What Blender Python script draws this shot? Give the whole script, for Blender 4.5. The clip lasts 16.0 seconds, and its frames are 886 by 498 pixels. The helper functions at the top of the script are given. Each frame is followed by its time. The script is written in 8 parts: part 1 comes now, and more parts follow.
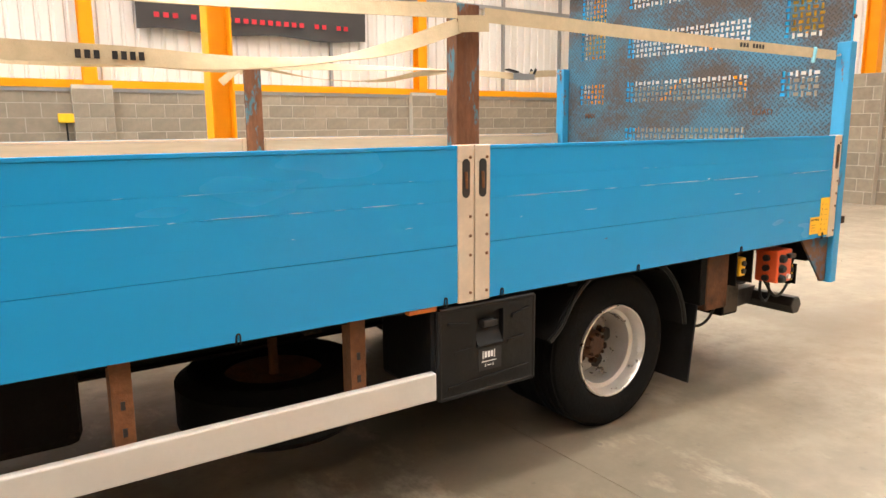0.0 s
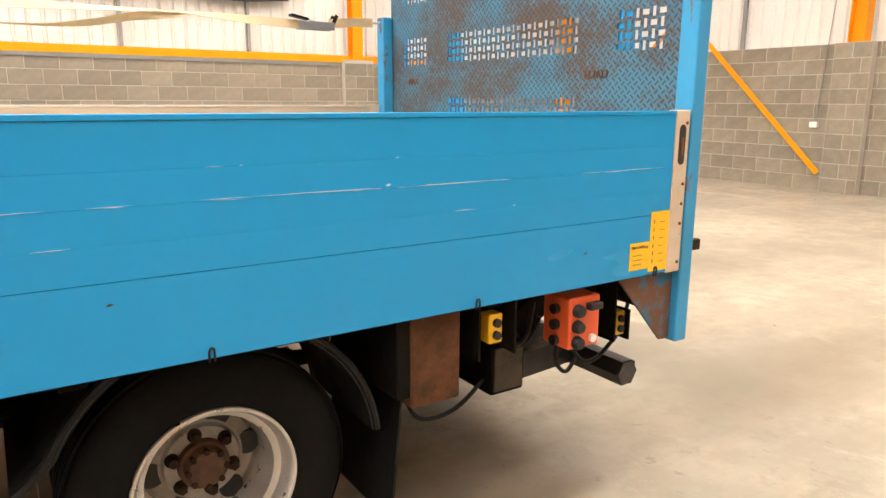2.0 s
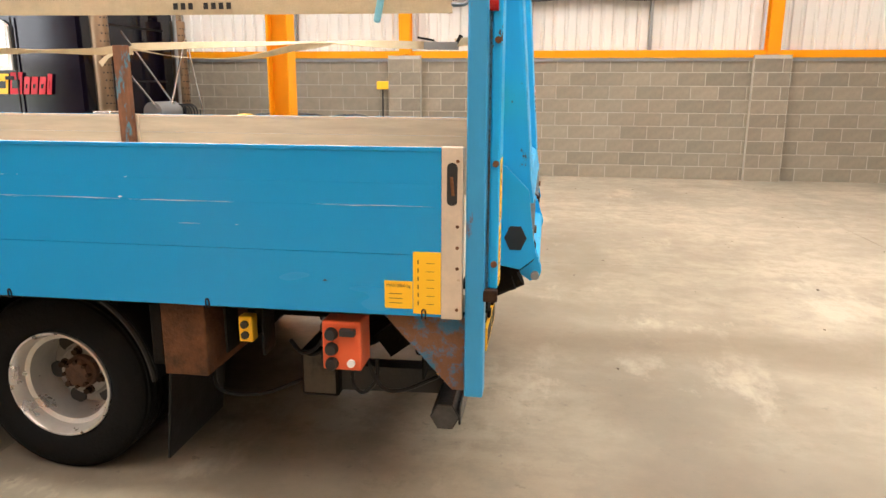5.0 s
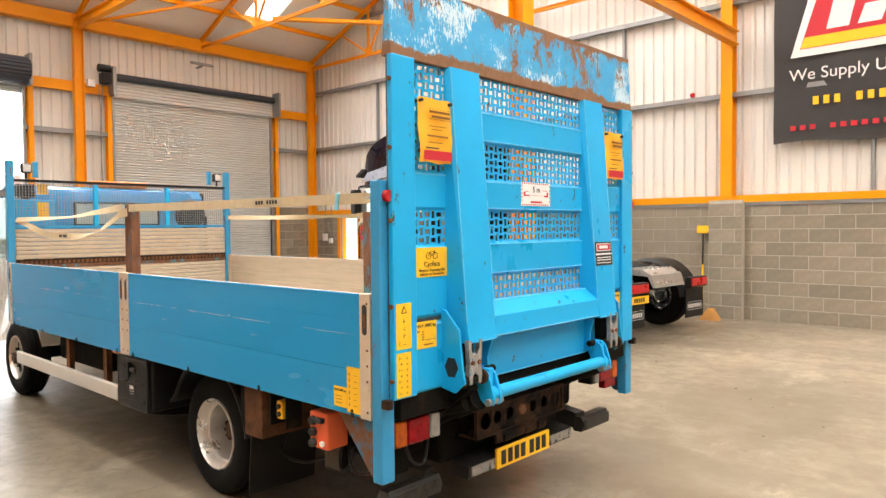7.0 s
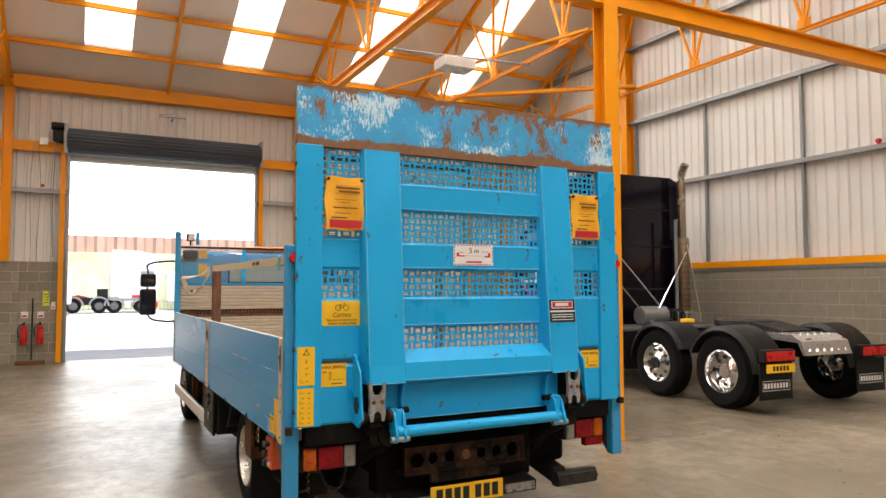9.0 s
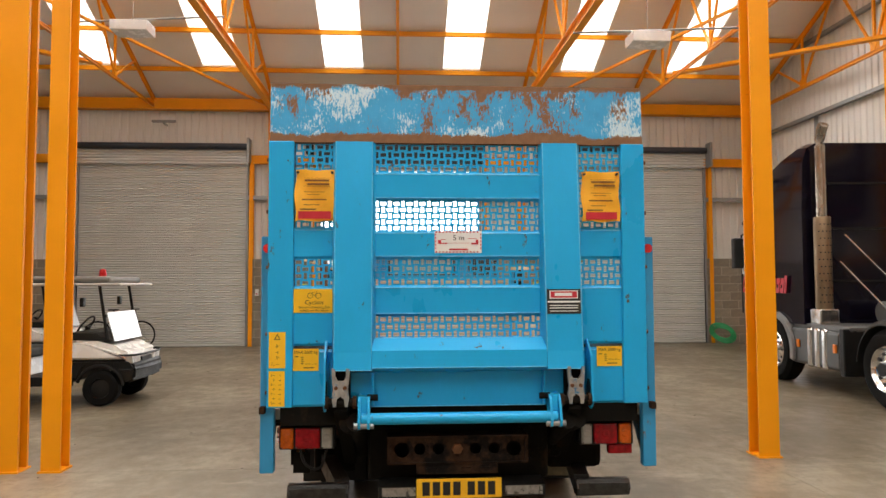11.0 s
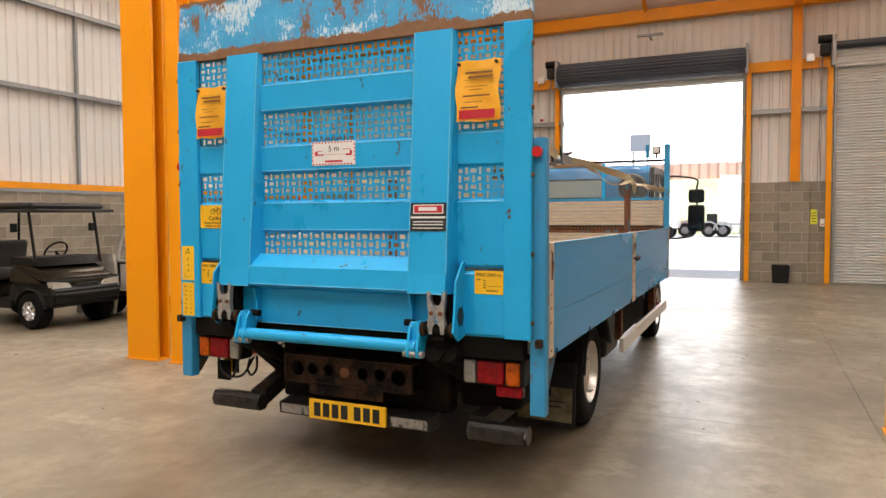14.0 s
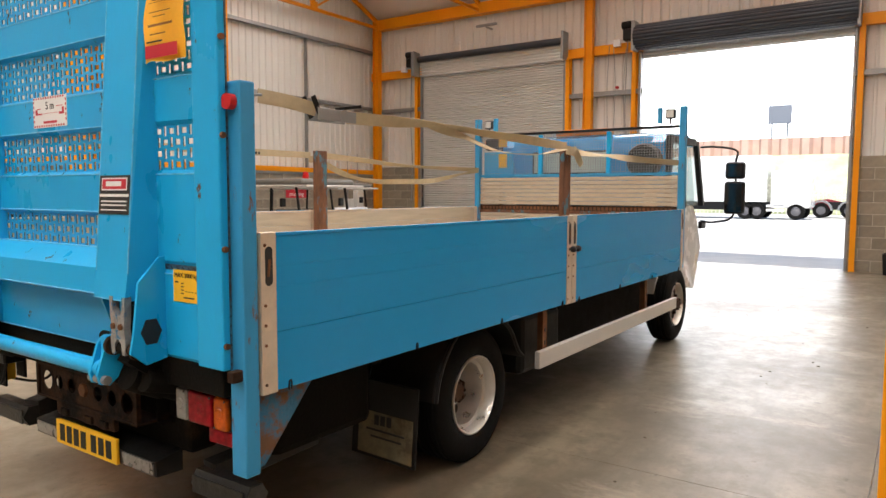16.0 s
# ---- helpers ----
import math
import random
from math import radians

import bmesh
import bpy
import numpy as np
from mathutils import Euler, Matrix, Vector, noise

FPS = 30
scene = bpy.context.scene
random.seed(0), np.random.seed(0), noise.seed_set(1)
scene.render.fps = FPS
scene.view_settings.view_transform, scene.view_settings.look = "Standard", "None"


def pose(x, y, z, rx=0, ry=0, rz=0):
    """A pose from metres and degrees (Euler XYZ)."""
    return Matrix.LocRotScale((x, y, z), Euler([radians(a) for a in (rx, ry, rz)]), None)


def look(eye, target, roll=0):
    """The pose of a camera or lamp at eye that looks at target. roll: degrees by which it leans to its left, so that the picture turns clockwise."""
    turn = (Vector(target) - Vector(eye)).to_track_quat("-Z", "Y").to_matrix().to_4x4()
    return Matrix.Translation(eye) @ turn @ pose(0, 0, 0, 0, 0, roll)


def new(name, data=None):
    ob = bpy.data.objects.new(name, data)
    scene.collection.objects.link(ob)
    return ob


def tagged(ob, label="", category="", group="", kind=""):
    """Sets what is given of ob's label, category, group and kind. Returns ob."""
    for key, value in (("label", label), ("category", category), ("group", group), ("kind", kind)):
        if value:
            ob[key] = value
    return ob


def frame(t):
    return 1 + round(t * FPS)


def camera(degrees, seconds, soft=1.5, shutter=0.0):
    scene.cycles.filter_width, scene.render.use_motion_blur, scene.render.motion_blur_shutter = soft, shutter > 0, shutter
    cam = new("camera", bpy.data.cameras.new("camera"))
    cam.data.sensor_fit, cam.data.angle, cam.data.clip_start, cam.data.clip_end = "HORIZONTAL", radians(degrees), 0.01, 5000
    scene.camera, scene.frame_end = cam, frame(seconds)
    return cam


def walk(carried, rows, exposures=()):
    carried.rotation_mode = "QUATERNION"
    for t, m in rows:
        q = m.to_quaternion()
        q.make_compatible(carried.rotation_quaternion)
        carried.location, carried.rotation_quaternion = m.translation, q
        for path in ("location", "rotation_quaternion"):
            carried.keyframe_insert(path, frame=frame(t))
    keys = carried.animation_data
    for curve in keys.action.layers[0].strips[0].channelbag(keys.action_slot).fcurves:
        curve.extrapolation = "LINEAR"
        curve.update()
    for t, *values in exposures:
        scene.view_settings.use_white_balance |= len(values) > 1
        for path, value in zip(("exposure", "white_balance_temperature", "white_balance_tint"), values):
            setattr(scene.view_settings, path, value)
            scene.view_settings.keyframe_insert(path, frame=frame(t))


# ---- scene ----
cam = camera(64.8, 16.0)
PATH = [
    (0, (0.521, 0.353, 1.422), (1.63, 1.98, 1.073), -0.4),
    (0.5, (1.023, 0.452, 1.441), (2.101, 2.095, 1.07), -0.3),
    (1, (1.559, 0.56, 1.398), (2.627, 2.206, 1.011), -0.2),
    (1.5, (2.072, 0.666, 1.384), (3.125, 2.317, 0.978), 0.2),
    (2, (2.518, 0.764, 1.384), (3.591, 2.399, 0.966), 0.3),
    (2.5, (2.925, 0.781, 1.375), (3.951, 2.441, 0.939), 0.3),
    (3, (3.288, 0.653, 1.393), (4.175, 2.388, 0.943), -0.1),
    (5.3, (5.124, 0.104, 1.556), (4.632, 1.99, 1.107), 0.0),
    (5.5, (5.334, 0.068, 1.569), (4.705, 1.918, 1.14), -0.2),
    (6, (5.898, 0.011, 1.62), (4.976, 1.752, 1.276), -0.6),
    (6.5, (6.38, 0.147, 1.646), (5.232, 1.77, 1.427), -0.6),
    (7, (6.909, 0.287, 1.649), (5.559, 1.761, 1.587), -0.5),
    (7.5, (7.309, 0.452, 1.635), (5.827, 1.795, 1.64), -0.4),
    (8, (7.716, 0.681, 1.647), (6.138, 1.909, 1.705), -0.3),
    (8.5, (8.111, 0.989, 1.649), (6.426, 2.063, 1.746), -0.3),
    (9, (8.358, 1.381, 1.619), (6.583, 2.295, 1.734), -0.1),
    (9.5, (8.566, 1.809, 1.599), (6.696, 2.506, 1.728), -0.2),
    (10, (8.701, 2.238, 1.577), (6.761, 2.707, 1.701), -0.1),
    (10.2, (8.726, 2.422, 1.588), (6.767, 2.806, 1.706), -0.1),
    (12.3, (8.692, 4.26, 1.514), (6.711, 3.994, 1.567), -0.3),
    (12.5, (8.636, 4.42, 1.497), (6.666, 4.076, 1.534), -0.3),
    (13, (8.414, 4.791, 1.475), (6.479, 4.286, 1.454), -0.2),
    (13.3, (8.323, 5.044, 1.459), (6.415, 4.447, 1.411), -0.7),
    (13.5, (8.193, 5.204, 1.489), (6.304, 4.548, 1.422), -0.2),
    (14, (7.886, 5.568, 1.478), (6.064, 4.749, 1.388), -0.2),
    (14.5, (7.491, 5.877, 1.508), (5.723, 4.949, 1.398), -0.1),
    (15, (7.108, 6.178, 1.528), (5.392, 5.158, 1.405), -0.1),
    (15.5, (6.655, 6.364, 1.518), (4.99, 5.265, 1.38), 0.1),
    (16, (6.176, 6.518, 1.488), (4.536, 5.384, 1.331), 0.2),
]
walk(cam, [(t, look(eye, target, roll)) for t, eye, target, roll in PATH],
     exposures=[(0, 1.48, 6500, 10), (2.0, 1.58, 6500, 10), (3, 1.46, 6500, 10), (5.5, 1.27, 6350, 10), (6.5, 1.29, 6500, 10), (7.5, 1.1, 6500, 9), (8.5, 0.72, 6500, 9), (9.5, 0.34, 6500, 10), (10.2, 0.27, 6500, 10), (11.5, 0.62, 6600, 9), (12.5, 0.87, 6700, 8), (13.5, 0.74, 6650, 10), (14.5, 0.58, 6500, 11), (16, 0.62, 6450, 11)])

# ---------------- light ----------------
world = bpy.data.worlds.new("world")
scene.world = world
world.use_nodes = True
wn, wl = world.node_tree.nodes, world.node_tree.links
sky = wn.new("ShaderNodeTexSky")
sky.sky_type, sky.sun_disc = "NISHITA", False
sky.sun_elevation, sky.sun_rotation = radians(63), radians(80)
wl.new(sky.outputs[0], wn["Background"].inputs[0])
wn["Background"].inputs[1].default_value = 0.15
sun = new("sun", bpy.data.lights.new("sun", "SUN"))
sun.data.energy, sun.data.angle, sun.data.color = 5.0, radians(0.6), (1.0, 0.95, 0.88)
sun.matrix_world = look((12, 5, 24), (0, 3, 0))

SLOPE, EAVE, RIDGE_X = 0.42, 6.5, 2.2
FRONT, BACK, NORTH, SOUTH = -9.59, 13.6, 12.75, -6.75


def roof_z(x):
    return EAVE + SLOPE * ((x - FRONT) if x <= RIDGE_X else (2 * RIDGE_X - FRONT - x))


def area_lamp(name, eye, target, width, height, energy, colour, spread=180.0):
    lamp = new(name, bpy.data.lights.new(name, "AREA"))
    lamp.data.shape, lamp.data.size, lamp.data.size_y = "RECTANGLE", width, height
    lamp.data.energy, lamp.data.color, lamp.data.spread = energy, colour, radians(spread)
    lamp.matrix_world = look(eye, target)
    return lamp


SKYLIGHTS = [(-4.55, -3.7), (-1.7, -0.77), (1.28, 2.22), (4.2, 5.13), (7.18, 8.03), (9.88, 10.72)]
# back-slope skylights are out of view, added as a mirror of the front
SKY_X = ((-8.5, 1.0), (3.4, 12.9))
for y0, y1 in SKYLIGHTS:
    for x0, x1 in SKY_X:
        xm, ym = (x0 + x1) / 2, (y0 + y1) / 2
        n = Vector((-SLOPE if xm < RIDGE_X else SLOPE, 0, 1)).normalized()
        p = Vector((xm, ym, roof_z(xm))) - n * 0.06
        lamp = area_lamp("skylight_daylight", p, p - n, y1 - y0, 10.2, (78.0 if y0 < -4 or y0 > 9 else 126.0) if xm > RIDGE_X else (115.0 if y0 < -4 else 175.0 if y0 > 7 else 145.0), (1.0, 0.975, 0.93), 138.0)
        lamp.matrix_world = Matrix.Translation(p) @ Matrix((Vector((0, 1, 0)), Vector((n.z, 0, -n.x)) * -1, n)).transposed().to_4x4()
area_lamp("door_daylight", (FRONT - 0.35, 3.13, 2.35), (0, 3.13, 1.6), 4.0, 4.6, 60.0, (1.0, 0.98, 0.96))

# ---------------- materials ----------------
MATS = {}


def material(name, colour, rough=0.5, metal=0.0, vary=0.12, scale=6.0, bump=0.1, grain=60.0, spot=None, spot_at=0.62, spot_scale=3.0, stretch=(1, 1, 1), coat=0.0, gap=0.08, random_tint=0.0, rough_vary=0.1, spec=0.5):
    """Base colour varied at two scales, roughness variation, fine relief and, where given, blotches of a second colour (rust, dirt)."""
    if name in MATS:
        return MATS[name]
    m = bpy.data.materials.new(name)
    m.use_nodes = True
    n, l = m.node_tree.nodes, m.node_tree.links
    b = n["Principled BSDF"]
    co = n.new("ShaderNodeTexCoord")
    mp = n.new("ShaderNodeMapping")
    mp.inputs["Scale"].default_value = stretch
    l.new(co.outputs["Object"], mp.inputs[0])

    def tex(s, detail, rgh=0.6):
        t = n.new("ShaderNodeTexNoise")
        t.inputs["Scale"].default_value, t.inputs["Detail"].default_value, t.inputs["Roughness"].default_value = s, detail, rgh
        l.new(mp.outputs[0], t.inputs["Vector"])
        return t.outputs["Fac"]

    def mixed(fac, a, c, mode="MIX"):
        x = n.new("ShaderNodeMix")
        x.data_type, x.blend_type = "RGBA", mode
        for sock, v in ((x.inputs[0], fac), (x.inputs[6], a), (x.inputs[7], c)):
            if hasattr(v, "links"):
                l.new(v, sock)
            else:
                sock.default_value = v
        return x.outputs[2]

    def ramp(fac, lo, hi, a=0.0, c=1.0):
        r = n.new("ShaderNodeMapRange")
        r.inputs["From Min"].default_value, r.inputs["From Max"].default_value = lo, hi
        r.inputs["To Min"].default_value, r.inputs["To Max"].default_value = a, c
        l.new(fac, r.inputs["Value"])
        return r.outputs[0]

    big, fine = tex(scale, 4), tex(grain, 3)
    dark = [c * (1 - vary) for c in colour[:3]] + [1]
    light = [min(1, c * (1 + vary)) for c in colour[:3]] + [1]
    out = mixed(ramp(big, 0.3, 0.7), dark, light)
    out = mixed(ramp(fine, 0.3, 0.7, 0, 0.35), out, dark)
    if random_tint:
        info = n.new("ShaderNodeObjectInfo")
        tint = n.new("ShaderNodeHueSaturation")
        l.new(ramp(info.outputs["Random"], 0, 1, 1 - random_tint, 1 + random_tint), tint.inputs["Value"])
        l.new(out, tint.inputs["Color"])
        out = tint.outputs[0]
    rgh = ramp(big, 0.3, 0.7, max(0.02, rough - rough_vary), min(1, rough + rough_vary))
    if spot:
        mask = ramp(tex(spot_scale, 9, 0.7), spot_at, spot_at + gap)
        out = mixed(mask, out, (*spot, 1))
        x = n.new("ShaderNodeMix")
        l.new(mask, x.inputs[0])
        l.new(rgh, x.inputs[2])
        x.inputs[3].default_value = 0.85
        rgh = x.outputs[0]
    l.new(out, b.inputs["Base Color"])
    l.new(rgh, b.inputs["Roughness"])
    b.inputs["Metallic"].default_value = metal
    b.inputs["Specular IOR Level"].default_value = spec
    if coat:
        b.inputs["Coat Weight"].default_value, b.inputs["Coat Roughness"].default_value = coat, 0.15
    if bump:
        bp = n.new("ShaderNodeBump")
        bp.inputs["Strength"].default_value, bp.inputs["Distance"].default_value = bump, 0.01
        l.new(fine, bp.inputs["Height"])
        l.new(bp.outputs[0], b.inputs["Normal"])
    MATS[name] = m
    return m


def glow(name, colour, strength):
    m = bpy.data.materials.new(name)
    m.use_nodes = True
    b = m.node_tree.nodes["Principled BSDF"]
    b.inputs["Base Color"].default_value = (*colour, 1)
    b.inputs["Emission Color"].default_value = (*colour, 1)
    b.inputs["Emission Strength"].default_value = strength
    return m


def glass(name, colour=(0.8, 0.85, 0.85), rough=0.02, mix=0.25):
    m = bpy.data.materials.new(name)
    m.use_nodes = True
    n, l = m.node_tree.nodes, m.node_tree.links
    b = n["Principled BSDF"]
    b.inputs["Base Color"].default_value = (*colour, 1)
    b.inputs["Roughness"].default_value = rough
    b.inputs["Specular IOR Level"].default_value = 0.8
    tr = n.new("ShaderNodeBsdfTransparent")
    tr.inputs[0].default_value = (*colour, 1)
    mx = n.new("ShaderNodeMixShader")
    mx.inputs[0].default_value = mix
    l.new(tr.outputs[0], mx.inputs[1])
    l.new(b.outputs[0], mx.inputs[2])
    l.new(mx.outputs[0], n["Material Output"].inputs[0])
    return m


ORANGE = material("orange_steel_paint", (0.80, 0.298, 0.003), 0.42, vary=0.07, scale=1.5, bump=0.05, spot=(0.3, 0.13, 0.03), spot_at=0.71, spot_scale=8, gap=0.04, spec=0.25)
CLAD = material("white_cladding", (0.68, 0.665, 0.625), 0.5, vary=0.04, scale=0.7, bump=0.03, stretch=(1, 1, 0.3))
ROOF = material("roof_lining", (0.84, 0.815, 0.77), 0.7, vary=0.05, scale=0.5, bump=0.03)
GREY = material("galvanised_steel", (0.30, 0.31, 0.31), 0.45, 0.6, vary=0.12, scale=4)
BLOCK = material("concrete_block", (0.256, 0.22, 0.166), 0.92, vary=0.16, scale=9, bump=0.55, grain=120, random_tint=0.15)
MORTAR = material("mortar", (0.45, 0.412, 0.34), 0.95, vary=0.1, scale=8, bump=0.4)
SHUTTER = material("shutter_steel", (0.6, 0.6, 0.575), 0.45, 0.25, vary=0.06, scale=2)
DARKROLL = material("dark_shutter_curtain", (0.03, 0.035, 0.045), 0.5, 0.2, vary=0.1)
BLUE = material("blue_side_paint", (0.008, 0.268, 0.57), 0.27, rough_vary=0.01, vary=0.02, scale=0.8, bump=0.02, stretch=(0.6, 1, 2), spec=0.4)
BLUE2 = material("blue_lift_paint", (0.009, 0.365, 0.71), 0.33, vary=0.07, scale=3, bump=0.03, stretch=(1, 1, 0.5), spot=(0.09, 0.05, 0.035), spot_at=0.642, spot_scale=14, gap=0.02, spec=0.4)
POSTBLUE = material("blue_post_paint", (0.025, 0.26, 0.5), 0.45, vary=0.1, scale=5, bump=0.05, stretch=(1, 1, 0.35), spot=(0.16, 0.08, 0.045), spot_at=0.6, spot_scale=11, gap=0.05)
# rust over blue paint, darkened for the shade under the bed
RUSTBLUE = material("rusty_shaded_blue_paint", (0.02, 0.14, 0.25), 0.6, vary=0.25, scale=9, bump=0.3, spot=(0.15, 0.068, 0.03), spot_at=0.43, spot_scale=9, gap=0.1)
STEPMETAL = material("scuffed_step_steel", (0.018, 0.016, 0.014), 0.5, 0.2, vary=0.35, scale=12, bump=0.25, spot=(0.05, 0.045, 0.04), spot_at=0.66)
BLUECAB = material("blue_cab_paint", (0.02, 0.28, 0.62), 0.18, vary=0.04, coat=0.6, bump=0)
STAKE = material("rusty_stake", (0.15, 0.068, 0.036), 0.85, vary=0.45, scale=16, bump=0.7, grain=45, spot=(0.07, 0.17, 0.22), spot_at=0.545, spot_scale=13, gap=0.05, stretch=(1, 1, 0.35), spec=0.25)
DARKRUST = material("dark_rusty_steel", (0.04, 0.021, 0.012), 0.85, vary=0.45, scale=14, bump=0.5, spot=(0.009, 0.007, 0.006), spot_at=0.52, spec=0.12)
RUST = material("rusty_steel", (0.15, 0.064, 0.027), 0.86, vary=0.45, scale=7, bump=0.5, spot=(0.045, 0.028, 0.018), spot_at=0.56, gap=0.14, spec=0.3)
ALLOY = material("bare_aluminium_strip", (0.6, 0.5, 0.38), 0.55, 0.3, vary=0.12, scale=14, bump=0.1, spot=(0.25, 0.18, 0.1), spot_at=0.68, spot_scale=15)
BARE = material("inner_side_board", (0.46, 0.395, 0.3), 0.6, 0.1, vary=0.15, scale=8, stretch=(0.3, 1, 3), spot=(0.25, 0.2, 0.14), spot_at=0.63)
SILVER = material("silver_rail", (0.62, 0.6, 0.55), 0.4, 0.3, vary=0.06, scale=4, bump=0.05)
BLACK = material("black_plastic", (0.011, 0.0105, 0.01), 0.42, vary=0.25, scale=10, bump=0.15, spec=0.22)
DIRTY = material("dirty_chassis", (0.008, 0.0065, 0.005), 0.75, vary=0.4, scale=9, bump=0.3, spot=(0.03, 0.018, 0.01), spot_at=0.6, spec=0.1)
TYRE = material("tyre_rubber", (0.008, 0.0075, 0.007), 0.75, vary=0.3, scale=20, bump=0.25, spec=0.09)
RIM = material("silvered_steel_rim", (0.62, 0.59, 0.54), 0.33, 0.75, vary=0.1, scale=10, spot=(0.2, 0.12, 0.07), spot_at=0.69, spot_scale=11, gap=0.03)
# brown-spotted silver, darkened for the shade inside the dish
DISC = material("shaded_spotted_disc", (0.31, 0.285, 0.25), 0.5, 0.35, vary=0.3, scale=12, bump=0.1, spot=(0.14, 0.085, 0.05), spot_at=0.58, spot_scale=9, gap=0.12)
CHROME = material("polished_rim", (0.75, 0.75, 0.75), 0.12, 1.0, vary=0.03, bump=0)
WHITE = material("white_vehicle_paint", (0.78, 0.77, 0.74), 0.25, vary=0.03, coat=0.4, bump=0)
YELLOW = material("yellow_label", (0.88, 0.5, 0.012), 0.5, vary=0.05, bump=0)
RED = material("red_plastic", (0.5, 0.012, 0.012), 0.3, vary=0.1, bump=0)
AMBER = material("amber_lens", (0.75, 0.2, 0.02), 0.3, vary=0.1, bump=0)
CLEAR = material("clear_lens", (0.55, 0.53, 0.5), 0.3, vary=0.1, bump=0)
ORANGEBOX = material("orange_red_box", (0.72, 0.11, 0.03), 0.45, vary=0.08, scale=8, spot=(0.2, 0.06, 0.03), spot_at=0.7)
STRAP = material("beige_webbing", (0.5, 0.41, 0.26), 0.85, vary=0.12, scale=20, bump=0.3, grain=180)
INK = material("black_print", (0.012, 0.011, 0.01), 0.6, vary=0.05, bump=0)
WHITEPRINT = material("white_print", (0.75, 0.74, 0.72), 0.6, vary=0.04, bump=0)
REDPRINT = material("red_print", (0.5, 0.015, 0.03), 0.5, vary=0.05, bump=0)
DARKCLOTH = material("charcoal_banner", (0.035, 0.033, 0.032), 0.75, vary=0.15, scale=3, bump=0.1)
NAVY = material("dark_cab_paint", (0.005, 0.0035, 0.009), 0.1, vary=0.1, bump=0, rough_vary=0.02, spec=0.3)
DIRTYWHITE = material("grubby_white_paint", (0.5, 0.475, 0.43), 0.45, vary=0.12, scale=5, bump=0.05, spot=(0.28, 0.24, 0.18), spot_at=0.6, gap=0.2)
HUBRUST = material("oily_hub_rust", (0.085, 0.043, 0.025), 0.75, vary=0.4, scale=20, bump=0.4, spot=(0.025, 0.017, 0.012), spot_at=0.55, spec=0.3)
MESHWIRE = material("grey_wire_mesh", (0.26, 0.28, 0.29), 0.5, vary=0.1, bump=0)


class Nodes:
    """A short hand for hand-built node materials."""

    def __init__(self, name):
        self.m = bpy.data.materials.new(name)
        self.m.use_nodes = True
        self.n, self.l = self.m.node_tree.nodes, self.m.node_tree.links
        self.b = self.n["Principled BSDF"]
        self.co = self.n.new("ShaderNodeTexCoord").outputs["Object"]

    def put(self, v, sock):
        if hasattr(v, "links"):
            self.l.new(v, sock)
        else:
            sock.default_value = v

    def noise(self, scale, detail=4, stretch=(1, 1, 1), rough=0.6):
        mp = self.n.new("ShaderNodeMapping")
        mp.inputs["Scale"].default_value = stretch
        self.l.new(self.co, mp.inputs[0])
        t = self.n.new("ShaderNodeTexNoise")
        t.inputs["Scale"].default_value, t.inputs["Detail"].default_value, t.inputs["Roughness"].default_value = scale, detail, rough
        self.l.new(mp.outputs[0], t.inputs["Vector"])
        return t.outputs["Fac"]

    def math(self, op, a, b=0.0):
        x = self.n.new("ShaderNodeMath")
        x.operation = op
        self.put(a, x.inputs[0]), self.put(b, x.inputs[1])
        return x.outputs[0]

    def ramp(self, v, lo, hi, a=0.0, b=1.0):
        r = self.n.new("ShaderNodeMapRange")
        for k, q in (("From Min", lo), ("From Max", hi), ("To Min", a), ("To Max", b)):
            r.inputs[k].default_value = q
        self.put(v, r.inputs["Value"])
        return r.outputs[0]

    def mix(self, f, a, b):
        x = self.n.new("ShaderNodeMix")
        x.data_type = "RGBA"
        self.put(f, x.inputs[0]), self.put(a, x.inputs[6]), self.put(b, x.inputs[7])
        return x.outputs[2]

    def axes(self):
        s = self.n.new("ShaderNodeSeparateXYZ")
        self.l.new(self.co, s.inputs[0])
        return s.outputs

    def done(self, colour, rough, metal=0.0, height=None, bump=0.3, dist=0.01):
        self.put(colour, self.b.inputs["Base Color"]), self.put(rough, self.b.inputs["Roughness"])
        self.b.inputs["Metallic"].default_value = metal
        if height is not None:
            bp = self.n.new("ShaderNodeBump")
            bp.inputs["Strength"].default_value, bp.inputs["Distance"].default_value = bump, dist
            self.l.new(height, bp.inputs["Height"])
            self.l.new(bp.outputs[0], self.b.inputs["Normal"])
        return self.m


